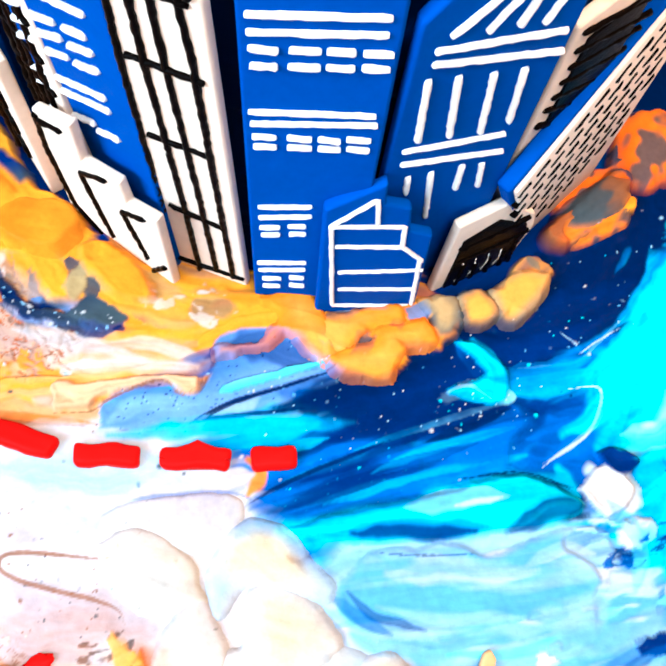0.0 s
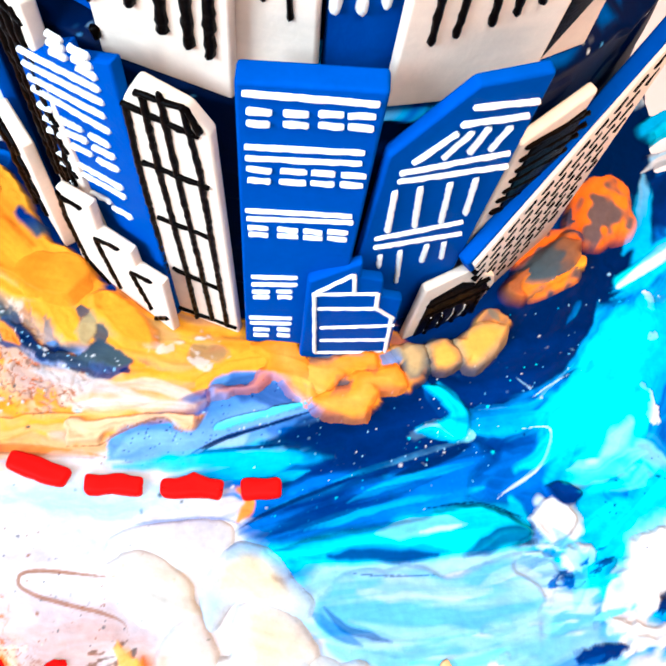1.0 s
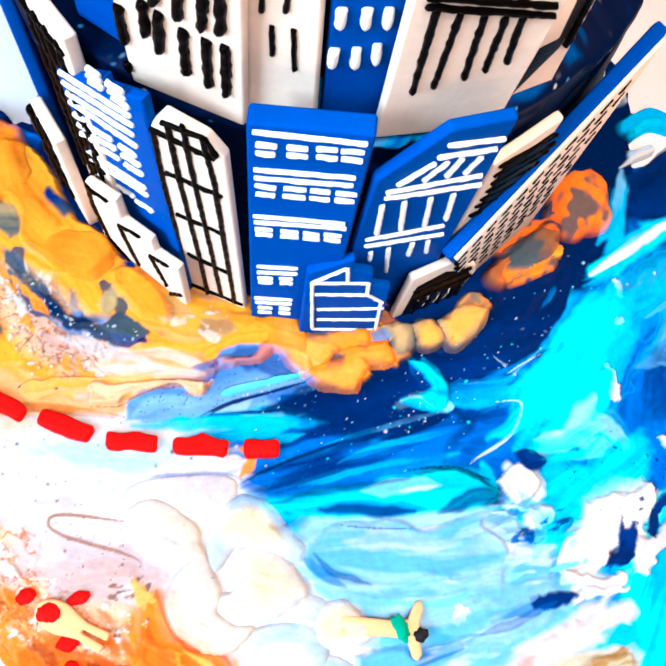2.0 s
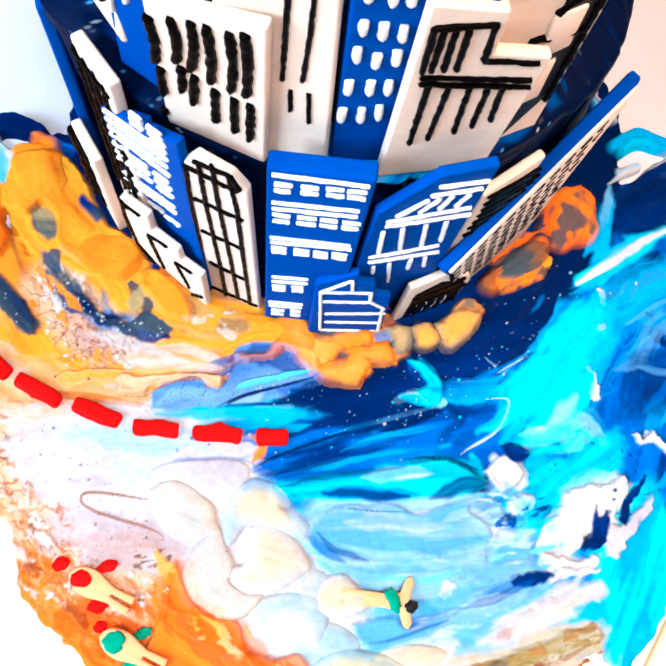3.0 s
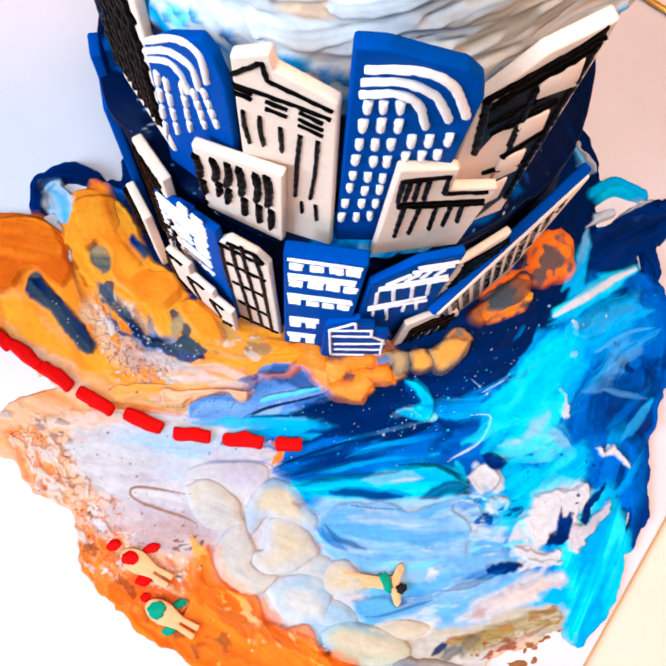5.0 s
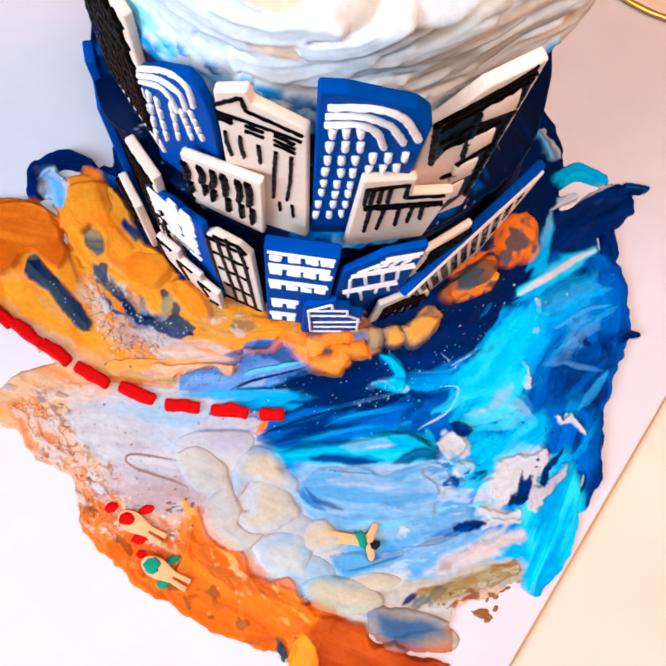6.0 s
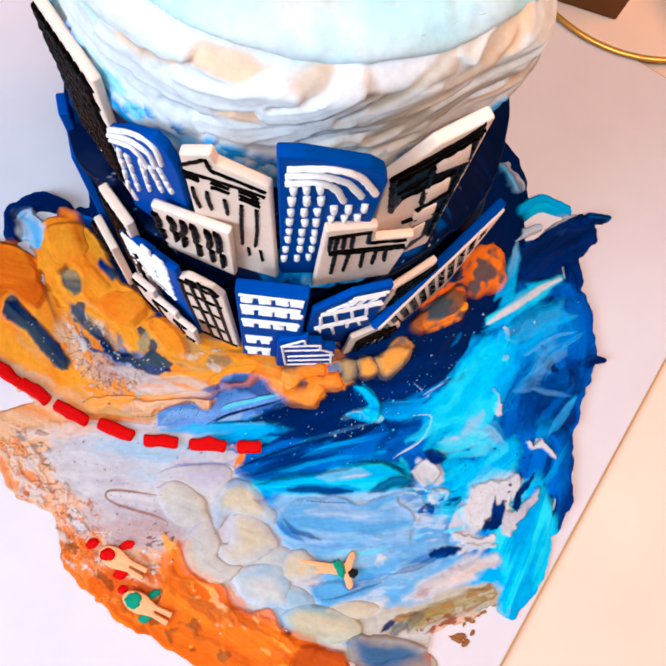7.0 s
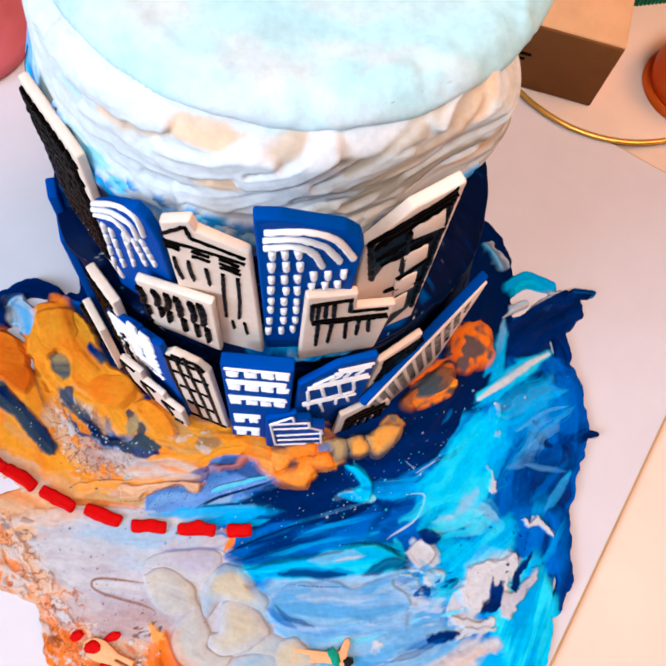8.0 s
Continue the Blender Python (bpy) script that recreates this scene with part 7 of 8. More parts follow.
    bar(L6, 0.11, (0.071, 5.66), (0.756, 5.50))
    bar(L6, 0.11, (0.089, 5.28), (0.814, 4.94))
    bar(L6, 0.11, (0.170, 4.78), (0.193, 4.26))
    bar(L6, 0.11, (0.337, 4.76), (0.443, 3.10))
    bar(L6, 0.11, (0.560, 4.75), (0.592, 3.97))
    bar(L6, 0.11, (0.715, 4.64), (0.778, 3.86))
    bar(S1, 0.09, (0.095, 3.98), (0.204, 0.73), (0.991, 0.27), (0.910, 2.37))
    bar(S1, 0.09, (0.095, 3.98), (0.415, 4.68), (0.457, 3.91))
    bar(S1, 0.09, (0.115, 3.94), (0.681, 3.72), (0.712, 2.98), (0.159, 3.24))
    bar(S1, 0.09, (0.712, 2.98), (0.923, 2.36))
    bar(S1, 0.09, (0.217, 2.21), (0.956, 1.95))
    bar(S1, 0.09, (0.244, 1.46), (0.929, 1.12))
    black(L4, 0.1, (0.195, 8.42), (0.146, 6.62), (0.105, 2.95), (0.063, 0.48))
    black(L4, 0.1, (0.378, 8.79), (0.357, 6.86), (0.375, 2.93), (0.362, 0.29))
    black(L4, 0.1, (0.537, 8.98), (0.539, 7.07), (0.575, 3.64), (0.592, 0.57))
    black(L4, 0.1, (0.722, 8.89), (0.778, 7.35), (0.786, 4.33), (0.805, 0.52))
    black(L4, 0.1, (0.181, 8.45), (0.811, 8.28))
    black(L4, 0.1, (0.329, 8.83), (0.756, 8.88), (0.837, 8.42))
    black(L4, 0.1, (0.220, 6.96), (0.837, 6.91))
    black(L4, 0.1, (0.209, 5.11), (0.795, 5.06))
    black(L4, 0.1, (0.210, 2.89), (0.797, 2.70))
    black(L4, 0.1, (0.098, 0.54), (0.930, 0.59))
    bar(L3, 0.12, (0.276, 7.74), (0.969, 8.41))
    bar(L3, 0.12, (0.266, 7.41), (0.962, 8.10))
    bar(L3, 0.12, (0.255, 7.06), (0.933, 7.71))
    bar(L3, 0.12, (0.246, 6.75), (0.934, 7.33))
    bar(L3, 0.12, (0.184, 4.73), (0.860, 5.49))
    bar(L3, 0.12, (0.173, 4.38), (0.858, 5.17))
    dash(L3, 0.13, (0.667, 8.89), (0.759, 8.95))
    dash(L3, 0.13, (0.659, 8.71), (0.754, 8.78))
    dash(L3, 0.13, (0.640, 8.47), (0.753, 8.59))
    dash(L3, 0.13, (0.844, 8.97), (0.964, 9.08))
    dash(L3, 0.13, (0.843, 8.77), (0.963, 8.88))
    dash(L3, 0.13, (0.850, 8.58), (0.977, 8.69))
    dash(L3, 0.13, (0.232, 6.31), (0.339, 6.40))
    dash(L3, 0.13, (0.220, 5.90), (0.345, 6.06))
    dash(L3, 0.13, (0.208, 5.52), (0.345, 5.69))
    dash(L3, 0.13, (0.435, 6.37), (0.626, 6.59))
    dash(L3, 0.13, (0.441, 6.02), (0.635, 6.30))
    dash(L3, 0.13, (0.444, 5.65), (0.629, 5.89))
    dash(L3, 0.13, (0.719, 6.68), (0.876, 6.82))
    dash(L3, 0.13, (0.709, 6.31), (0.895, 6.53))
    dash(L3, 0.13, (0.703, 5.92), (0.890, 6.15))
    dash(L3, 0.13, (0.152, 3.67), (0.311, 3.97))
    dash(L3, 0.13, (0.142, 3.34), (0.398, 3.86))
    dash(L3, 0.13, (0.438, 4.06), (0.639, 4.32))
    dash(L3, 0.13, (0.661, 4.17), (0.848, 4.40))
    black(Le, 0.1, (0.231, 4.13), (0.162, 2.97), (0.139, 0.85), (0.408, -0.13), (0.656, -0.50), (0.983, 1.09))
    black(Le, 0.1, (0.242, 3.98), (0.437, 4.21))
    black(Le, 0.1, (0.437, 2.94), (0.689, 3.45))
    black(Le, 0.1, (0.437, 2.94), (0.469, 0.57))
    black(Le, 0.1, (0.735, 2.51), (0.941, 2.92))
    black(Le, 0.1, (0.735, 2.51), (0.810, 0.86))
    black(L7, 0.1, (0.068, 7.14), (1.054, 7.04))
    black(L7, 0.1, (0.094, 6.74), (1.155, 6.61))
    black(L7, 0.1, (0.145, 6.35), (1.117, 6.33))
    black(L7, 0.1, (0.143, 6.01), (1.097, 5.90))
    black(L7, 0.1, (0.141, 5.66), (1.056, 5.39))
    black(L7, 0.1, (0.119, 5.37), (1.011, 4.85))
    black(L7, 0.1, (0.117, 4.97), (0.831, 4.44))
    black(L9, 0.13, (0.362, 1.90), (1.029, 2.04))
    black(L9, 0.13, (0.395, 1.36), (1.106, 1.40))
    black(L9, 0.13, (0.489, 1.03), (0.488, -0.30))
    black(L9, 0.13, (0.639, 0.84), (0.662, -0.56))
    black(L9, 0.13, (0.807, 0.72), (0.836, -0.59))
    black(L9, 0.13, (0.956, 0.79), (1.001, -0.48))
    black(L9, 0.13, (1.032, 1.12), (1.095, -0.14))
    arc(U2, 0.13, (0.262, 14.69), (0.652, 15.56), (0.870, 15.59), (0.876, 14.76))
    arc(U2, 0.13, (0.196, 14.25), (0.520, 14.92), (0.731, 14.93), (0.744, 14.24))
    arc(U2, 0.13, (0.169, 13.91), (0.437, 14.44), (0.564, 14.35), (0.596, 13.78))
    blob(U2, 0.13, (0.226, 13.60), (0.189, 13.13))
    blob(U2, 0.13, (0.169, 12.85), (0.129, 12.35))
    blob(U2, 0.13, (0.102, 12.02), (0.057, 11.45))
    blob(U2, 0.13, (0.027, 11.08), (-0.017, 10.49))
    blob(U2, 0.13, (0.320, 13.56), (0.302, 13.18))
    blob(U2, 0.13, (0.288, 12.94), (0.269, 12.53))
    blob(U2, 0.13, (0.250, 12.25), (0.234, 11.84))
    blob(U2, 0.13, (0.214, 11.52), (0.196, 11.08))
    blob(U2, 0.13, (0.539, 13.93), (0.521, 13.61))
    blob(U2, 0.13, (0.511, 13.39), (0.494, 13.05))
    blob(U2, 0.13, (0.475, 12.80), (0.464, 12.46))
    blob(U2, 0.13, (0.448, 12.22), (0.423, 11.80))
    blob(U2, 0.13, (0.664, 13.96), (0.665, 13.73))
    blob(U2, 0.13, (0.667, 13.61), (0.667, 13.36))
    blob(U2, 0.13, (0.670, 13.24), (0.669, 12.98))
    blob(U2, 0.13, (0.668, 12.82), (0.672, 12.58))
    blob(U2, 0.13, (0.797, 14.30), (0.805, 14.10))
    blob(U2, 0.13, (0.809, 13.97), (0.818, 13.77))
    blob(U2, 0.13, (0.822, 13.65), (0.832, 13.43))
    blob(U2, 0.13, (0.840, 13.29), (0.846, 13.08))
    black(U3, 0.15, (-0.013, 11.91), (-0.012, 11.30), (-0.058, 10.67))
    black(U3, 0.15, (-0.038, 10.44), (-0.081, 9.56))
    black(U3, 0.15, (0.195, 12.13), (0.205, 11.62), (0.155, 11.00))
    black(U3, 0.15, (0.178, 10.79), (0.144, 10.05))
    black(U3, 0.15, (0.365, 12.26), (0.350, 11.63), (0.280, 10.92))
    black(U3, 0.15, (0.289, 10.68), (0.223, 9.73))
    black(U3, 0.15, (0.490, 12.33), (0.492, 11.59), (0.445, 10.81))
    black(U3, 0.15, (0.461, 10.50), (0.419, 9.41))
    black(U3, 0.15, (0.673, 12.41), (0.673, 11.63), (0.623, 10.78))
    black(U3, 0.15, (0.638, 10.47), (0.594, 9.30))
    black(U3, 0.15, (0.798, 12.55), (0.803, 11.74), (0.763, 10.86))
    black(U3, 0.15, (0.784, 10.51), (0.747, 9.25))
    black(U3, 0.13, (-0.136, 8.89), (-0.124, 8.74))
    black(U3, 0.13, (-0.153, 8.18), (-0.135, 8.06))
    black(U4, 0.08, (0.081, 15.72), (0.326, 16.35), (0.356, 15.86), (0.851, 15.50))
    black(U4, 0.08, (0.082, 15.43), (0.574, 15.31), (0.841, 15.20))
    black(U4, 0.08, (0.093, 15.33), (0.215, 15.26))
    black(U4, 0.08, (0.085, 15.15), (0.208, 15.08))
    black(U4, 0.08, (0.337, 15.16), (0.494, 15.09))
    black(U4, 0.08, (0.331, 14.91), (0.491, 14.84))
    black(U4, 0.08, (0.606, 15.11), (0.781, 14.99))
    black(U4, 0.08, (0.598, 14.87), (0.784, 14.74))
    black(U4, 0.08, (0.597, 14.64), (0.787, 14.51))
    black(U4, 0.08, (0.122, 14.55), (0.116, 14.00), (0.142, 13.29))
    black(U4, 0.08, (0.263, 14.51), (0.253, 13.95), (0.272, 13.38))
    black(U4, 0.08, (0.434, 14.31), (0.436, 13.35))
    black(U4, 0.08, (0.602, 14.24), (0.572, 12.86), (0.550, 11.17))
    black(U4, 0.08, (0.613, 10.89), (0.620, 10.24))
    black(U4, 0.08, (0.755, 14.21), (0.742, 12.65), (0.709, 11.31))
    black(U4, 0.08, (0.763, 10.94), (0.779, 10.01))
    arc(U5, 0.15, (0.088, 16.98), (0.417, 16.98), (0.679, 16.58), (0.889, 15.59))
    arc(U5, 0.15, (0.081, 16.62), (0.342, 16.64), (0.591, 16.25), (0.771, 15.46))
    arc(U5, 0.15, (0.086, 16.25), (0.343, 16.28), (0.511, 15.90), (0.619, 15.18))
    blob(U5, 0.15, (0.149, 15.98), (0.151, 15.70))
    blob(U5, 0.15, (0.146, 15.33), (0.151, 15.01))
    blob(U5, 0.15, (0.154, 14.56), (0.160, 14.29))
    blob(U5, 0.15, (0.161, 13.86), (0.160, 13.58))
    blob(U5, 0.15, (0.167, 13.06), (0.173, 12.82))
    blob(U5, 0.15, (0.169, 12.40), (0.174, 12.12))
    blob(U5, 0.15, (0.165, 11.47), (0.170, 11.14))
    blob(U5, 0.15, (0.163, 10.56), (0.164, 10.20))
    blob(U5, 0.15, (0.257, 15.99), (0.264, 15.71))
    blob(U5, 0.15, (0.279, 15.38), (0.288, 15.04))
    blob(U5, 0.15, (0.279, 14.58), (0.289, 14.28))
    blob(U5, 0.15, (0.310, 13.81), (0.314, 13.51))
    blob(U5, 0.15, (0.302, 13.02), (0.310, 12.73))
    blob(U5, 0.15, (0.314, 12.25), (0.321, 11.95))
    blob(U5, 0.15, (0.326, 11.48), (0.330, 11.15))
    blob(U5, 0.15, (0.312, 10.58), (0.322, 10.19))
    blob(U5, 0.15, (0.377, 16.01), (0.389, 15.72))
    blob(U5, 0.15, (0.411, 15.36), (0.422, 15.03))
    blob(U5, 0.15, (0.404, 14.59), (0.415, 14.29))
    blob(U5, 0.15, (0.423, 13.83), (0.433, 13.52))
    blob(U5, 0.15, (0.437, 12.96), (0.446, 12.70))
    blob(U5, 0.15, (0.447, 12.35), (0.457, 12.06))
    blob(U5, 0.15, (0.459, 11.49), (0.469, 11.17))
    blob(U5, 0.15, (0.448, 10.68), (0.461, 10.30))
    blob(U5, 0.15, (0.553, 14.78), (0.570, 14.41))
    blob(U5, 0.15, (0.692, 14.79), (0.706, 14.47))
    blob(U5, 0.15, (0.843, 14.87), (0.856, 14.52))
    blob(U5, 0.15, (0.562, 14.05), (0.567, 13.79))
    blob(U5, 0.15, (0.690, 14.10), (0.704, 13.80))
    blob(U5, 0.15, (0.818, 14.17), (0.826, 13.90))
    black(U6, 0.1, (0.096, 13.34), (0.501, 13.25))
    black(U6, 0.1, (0.096, 13.34), (0.127, 12.27))
    black(U6, 0.1, (0.169, 13.21), (0.189, 12.27))
    black(U6, 0.1, (0.247, 13.18), (0.276, 12.25))
    black(U6, 0.1, (0.334, 13.18), (0.369, 12.23))
    black(U6, 0.1, (0.501, 13.25), (0.541, 12.37), (0.966, 12.11))
    black(U6, 0.1, (0.139, 12.11), (0.991, 11.63))
    black(U6, 0.1, (0.152, 11.94), (1.018, 11.41))
    black(U6, 0.1, (0.216, 11.85), (0.262, 9.94))
    black(U6, 0.1, (0.378, 11.73), (0.405, 10.02))
    black(U6, 0.1, (0.545, 11.60), (0.605, 10.16))
    black(U6, 0.1, (0.693, 11.49), (0.739, 10.29))
    black(U6, 0.1, (0.809, 11.50), (0.871, 10.43))
    black(U7, 0.14, (0.034, 15.47), (0.655, 16.30))
    black(U7, 0.14, (0.065, 15.11), (0.661, 16.04))
    black(U7, 0.14, (0.034, 15.47), (0.182, 13.30))
    black(U7, 0.14, (0.370, 15.31), (0.484, 13.03))
    black(U7, 0.14, (0.648, 16.15), (0.871, 9.61))
    black(U7, 0.14, (0.230, 13.99), (0.629, 14.46))
    black(U7, 0.14, (0.484, 12.53), (0.723, 13.12))
    black(U7, 0.14, (0.402, 11.95), (0.762, 11.81))
    black(U7, 0.14, (0.160, 14.44), (0.670, 15.15))
    for k in range(4):
        black(Lb, 0.12, (0.42 + 0.15 * k, 8.5), (0.45 + 0.14 * k, 6.2), (0.42 + 0.14 * k, 3.2))
    for k in range(7):
        black(Lb, 0.10, (0.40, 8.3 - 0.75 * k), (0.95, 8.4 - 0.78 * k))
    black(Lc, 0.2, (-0.06, 4.0), (0.0, 2.6), (-0.06, 0.6))
    for k in range(4):
        black(Lc, 0.12, (0.08, 3.8 - 0.8 * k), (0.4, 3.7 - 0.8 * k), (0.42, 3.4 - 0.8 * k))
    for k in range(8):
        black(Ua, 0.16, (0.06 + 0.11 * k, 15.1), (0.1 + 0.11 * k, 13.0), (0.06 + 0.11 * k, 10.4))
    for k in range(7):
        black(Ua, 0.13, (0.05, 15.0 - 0.7 * k), (0.94, 14.9 - 0.7 * k))


decorate()
part("front_panel", slab([L9.at(*p) for p in ((0.36, 0.15), (1.06, 0.15), (1.12, 1.3), (1.06, 1.75), (0.68, 2.5), (0.36, 2.2))], -0.05, 0.05, 0.03), dark_icing, L9.ob, "dark icing front")
for k in range(4):
    bar(L9, 0.09, (0.47 + 0.14 * k, 1.15 - 0.05 * k), (0.50 + 0.14 * k, 0.75 - 0.05 * k), (0.46 + 0.14 * k, 0.3))
part("front_panel", slab([L7.at(*p) for p in ((0.350, 3.22), (1.121, 3.22), (0.951, 7.25), (0.189, 6.92))], -0.04, 0.05, 0.03), dark_icing, L7.ob, "dark icing front")
part("front_panel", slab([U7.at(*p) for p in ((0.056, 15.10), (0.656, 16.54), (0.681, 15.83), (0.744, 13.35), (0.825, 9.59), (0.586, 8.20), (0.541, 9.41), (0.564, 11.51), (0.436, 13.83), (0.268, 14.01), (0.191, 13.15))], -0.04, 0.05, 0.02), dark_icing, U7.ob, "dark icing front")
for pane_outline in (((0.362, 15.57), (0.610, 15.86), (0.701, 14.91), (0.415, 14.92)), ((0.410, 14.10), (0.624, 14.19), (0.681, 13.41), (0.493, 12.99)), ((0.461, 12.53), (0.668, 12.57), (0.721, 11.51), (0.514, 11.37)), ((0.501, 10.97), (0.685, 11.19), (0.742, 9.98), (0.554, 9.86))):
    part("pane", slab([U7.at(*p) for p in pane_outline], -0.09, 0.02, 0.03), ivory_fondant, U7.ob)
part("front_panel", slab([L8.at(*p) for p in ((0.3, 0.3), (1.16, 0.3), (1.16, 8.1), (-0.02, 3.85), (0.12, 2.9))], -0.08, 0.05, 0.03), ivory_fondant, L8.ob, "ivory front panel")
for i in range(12):
    for j in range(8):
        x = 0.03 + 0.095 * i + 0.045 * (j % 2)
        z = 3.8 + 3.6 * (x + 0.02) - 0.4 - 0.7 * j
        if z > 0.6 + max(0, 0.3 - x) * 8 and x + 0.05 < 1.12:
            part("slit", icing_line([L8.at(x, z), L8.at(x + 0.05, z + 0.28)], 0.09, 0.1, 1.6), dark_icing, L8.ob)


# ---- cream petals of foam and thick sand dabs ----
def dab(name, x, y, long, wide, turn, high, first, second, speck=None, label="", lift=0.02, torn=0.3):
    """A rounded dab of cream pulled by the knife: thin where it starts, a full lip at its end."""
    pad = 1.5
    s = Spread(-long * pad, long * pad, -wide * pad, wide * pad, 0.05, 0.0, first)
    seed = int(abs(x * 71 + y * 37) * 10)
    bend = torn * (grain(s.X * 1.1 + 20, s.Y * 1.1 + 20, seed) - 0.5) + torn * 0.35 * (grain(s.X * 3.5 + 20, s.Y * 3.5 + 20, seed + 1) - 0.5)
    r = np.sqrt((s.X / long) ** 2 + (s.Y / wide) ** 2) + bend
    r = np.clip(r, 0, 2)
    lip = np.clip(s.X / long * 0.5 + 0.5, 0, 1)
    body = np.clip(1 - r ** 2.5, 0, 1) ** 0.75 * (0.45 + 0.55 * lip)
    hairs = grain(s.X * 0.9 + 30, s.Y * 9 + 30, seed + 2) * 0.6 + grain(s.X * 1.5 + 30, s.Y * 21 + 30, seed + 3) * 0.4
    s.H = high * (body + 0.10 * (hairs - 0.5) + 0.3 * (grain(s.X * 0.9 + 40, s.Y * 1.2 + 40, seed + 7) - 0.5)) - 0.05
    mix = rise(0.25, 0.95, 0.75 * (1 - lip) + 0.4 * r + 0.7 * (grain(s.X * 0.8 + 50, s.Y * 1.5 + 50, seed + 4) - 0.5) + 0.25 * (hairs - 0.5))[..., None]
    s.C = np.array(first) * (1 - mix) + np.array(second) * mix
    if speck:
        n = (rise(0.58, 0.70, 0.7 * grain(s.X * 1.1 + 70, s.Y * 1.6 + 70, seed + 5) + 0.3 * grain(s.X * 4 + 70, s.Y * 5 + 70, seed + 6)) * 0.9)[..., None]
        s.C = s.C * (1 - n) + np.array(speck) * n
    a, z = radians(turn), max(0.0, ground_height(x, y) + lift)
    wx, wy = x + s.X * math.cos(a) - s.Y * math.sin(a), y + s.X * math.sin(a) + s.Y * math.cos(a)
    merge = (rise(0.6, 1.05, r) * (1 - 0.6 * lip))[..., None]
    s.C = s.C * (1 - merge) + sampled(sea.C, wx, wy) * merge
    s.H += 0.6 * (sampled(sea.H, wx, wy) - z)
    s.H -= 1.2 * np.clip(r - 0.9, 0, 1)
    s.on = r < 1.35
    return s.mesh(name, sea_cream, seascape, lambda u, v, h: (x + u * math.cos(a) - v * math.sin(a), y + u * math.sin(a) + v * math.cos(a), z + h), label=label)


def sampled(field, X, Y):
    i = np.clip(np.rint((X - sea.x[0]) / sea.step).astype(int), 0, len(sea.x) - 1)
    j = np.clip(np.rint((Y - sea.y[0]) / sea.step).astype(int), 0, len(sea.y) - 1)
    return field[j, i]


def petal(name, first, second, thick, dome, turn, ragged, pts):
    """A thick dab with its own outline that lies on the cream below and fades into it towards its thin end."""
    p = np.array(pts)
    s = Spread(p[:, 0].min() - 0.2, p[:, 0].max() + 0.2, p[:, 1].min() - 0.2, p[:, 1].max() + 0.2, 0.035, 0.0, first)
    seed = int(abs(p[0, 0] * 71 + p[0, 1] * 37) * 10)
    d = inside_by(s.X, s.Y, pts, ragged, seed)
    c, n = math.cos(radians(turn)), math.sin(radians(turn))
    u, v = s.X * c + s.Y * n, s.Y * c - s.X * n
    hairs = 0.6 * grain(u * 0.7 + 30, v * 6 + 30, seed + 4) + 0.4 * grain(u + 30, v * 15 + 30, seed + 5)
    q = np.clip(d / (0.42 * math.sqrt(max(1, (d > 0).sum()) * s.step ** 2)), 0, 1)
    along = np.clip((u - u[d > 0].min()) / np.ptp(u[d > 0]), 0, 1)
    under = sampled(sea.H, s.X, s.Y)
    level = 0.5 * under + 0.5 * np.percentile(under[d > 0], 60)
    s.H = level + rise(-0.06, 0.07, d) * thick + dome * np.sqrt(1 - (1 - q) ** 2) * (0.55 + 0.45 * along) + 0.03 * (hairs - 0.5) * q + 0.06 * (grain(u * 1.1 + 7, v * 1.4 + 9, seed + 6) - 0.5) * q
    s.H = np.where(d < 0, under - 0.08 + (thick + 0.08) * rise(-0.1, 0.0, d), s.H)
    mix = np.clip(1.0 - 1.1 * q - 0.25 * along + 1.1 * (grain(u * 0.8 + 50, v * 1.5 + 50, seed + 7) - 0.5) + 0.35 * (hairs - 0.5), 0, 1)[..., None]
    s.C = np.array(first) * (1 - mix) + np.array(second) * mix
    thin = (rise(0.0, 0.55, 0.55 - q) * (0.85 - 0.6 * along))[..., None]
    s.C = s.C * (1 - thin) + sampled(sea.C, s.X, s.Y) * thin
    s.on = d > -0.09
    return s.mesh(name, sea_cream, seascape, lambda x, y, h: (x, y, h))


for x, y, long, wide, turn, first, second in (
        (7.48, -2.86, 1.12, 0.90, 60, orange, deeporange),
        (5.97, -4.84, 0.90, 0.32, 24, sun, orange),
        (5.82, -4.39, 0.90, 0.47, 30, brown, slate),
        (-5.84, -4.71, 0.97, 0.72, -15, sun, orange),
        (-8.12, -2.09, 1.19, 0.90, -75, sun, orange)):
    dab("sand_dab", x, y, long, wide, turn, 0.17, first, second, slate if x > -2 else None, torn=0.5)
WHITE, CREAM, PALE, SHADE, LILAC, GREEN, SLATE, MUD = (0.429, 0.4142, 0.3846), (0.4692, 0.4011, 0.28), (0.2554, 0.3638, 0.4567), (0.43, 0.43, 0.4042), (0.4042, 0.3784, 0.4472), (0.344, 0.3956, 0.258), (0.043, 0.1032, 0.2064), (0.3096, 0.2064, 0.1204)
petal('foam_dab', CREAM, GREEN, 0.06, 0.14, -15, 0.03, ((-0.03, -15.33), (0.51, -14.95), (1.21, -15.04), (2.19, -15.28), (2.75, -15.77), (2.30, -16.13), (1.33, -16.23), (0.45, -15.99), (0.05, -15.67)))
petal('foam_dab', SLATE, MUD, 0.1, 0.1, 170, 0.05, ((2.26, -16.28), (2.38, -16.03), (2.91, -16.00), (3.80, -16.09), (4.51, -16.24), (5.07, -16.57), (5.37, -16.90), (5.28, -17.27), (4.69, -17.45), (3.46, -17.43), (2.75, -17.20), (2.40, -16.87)))
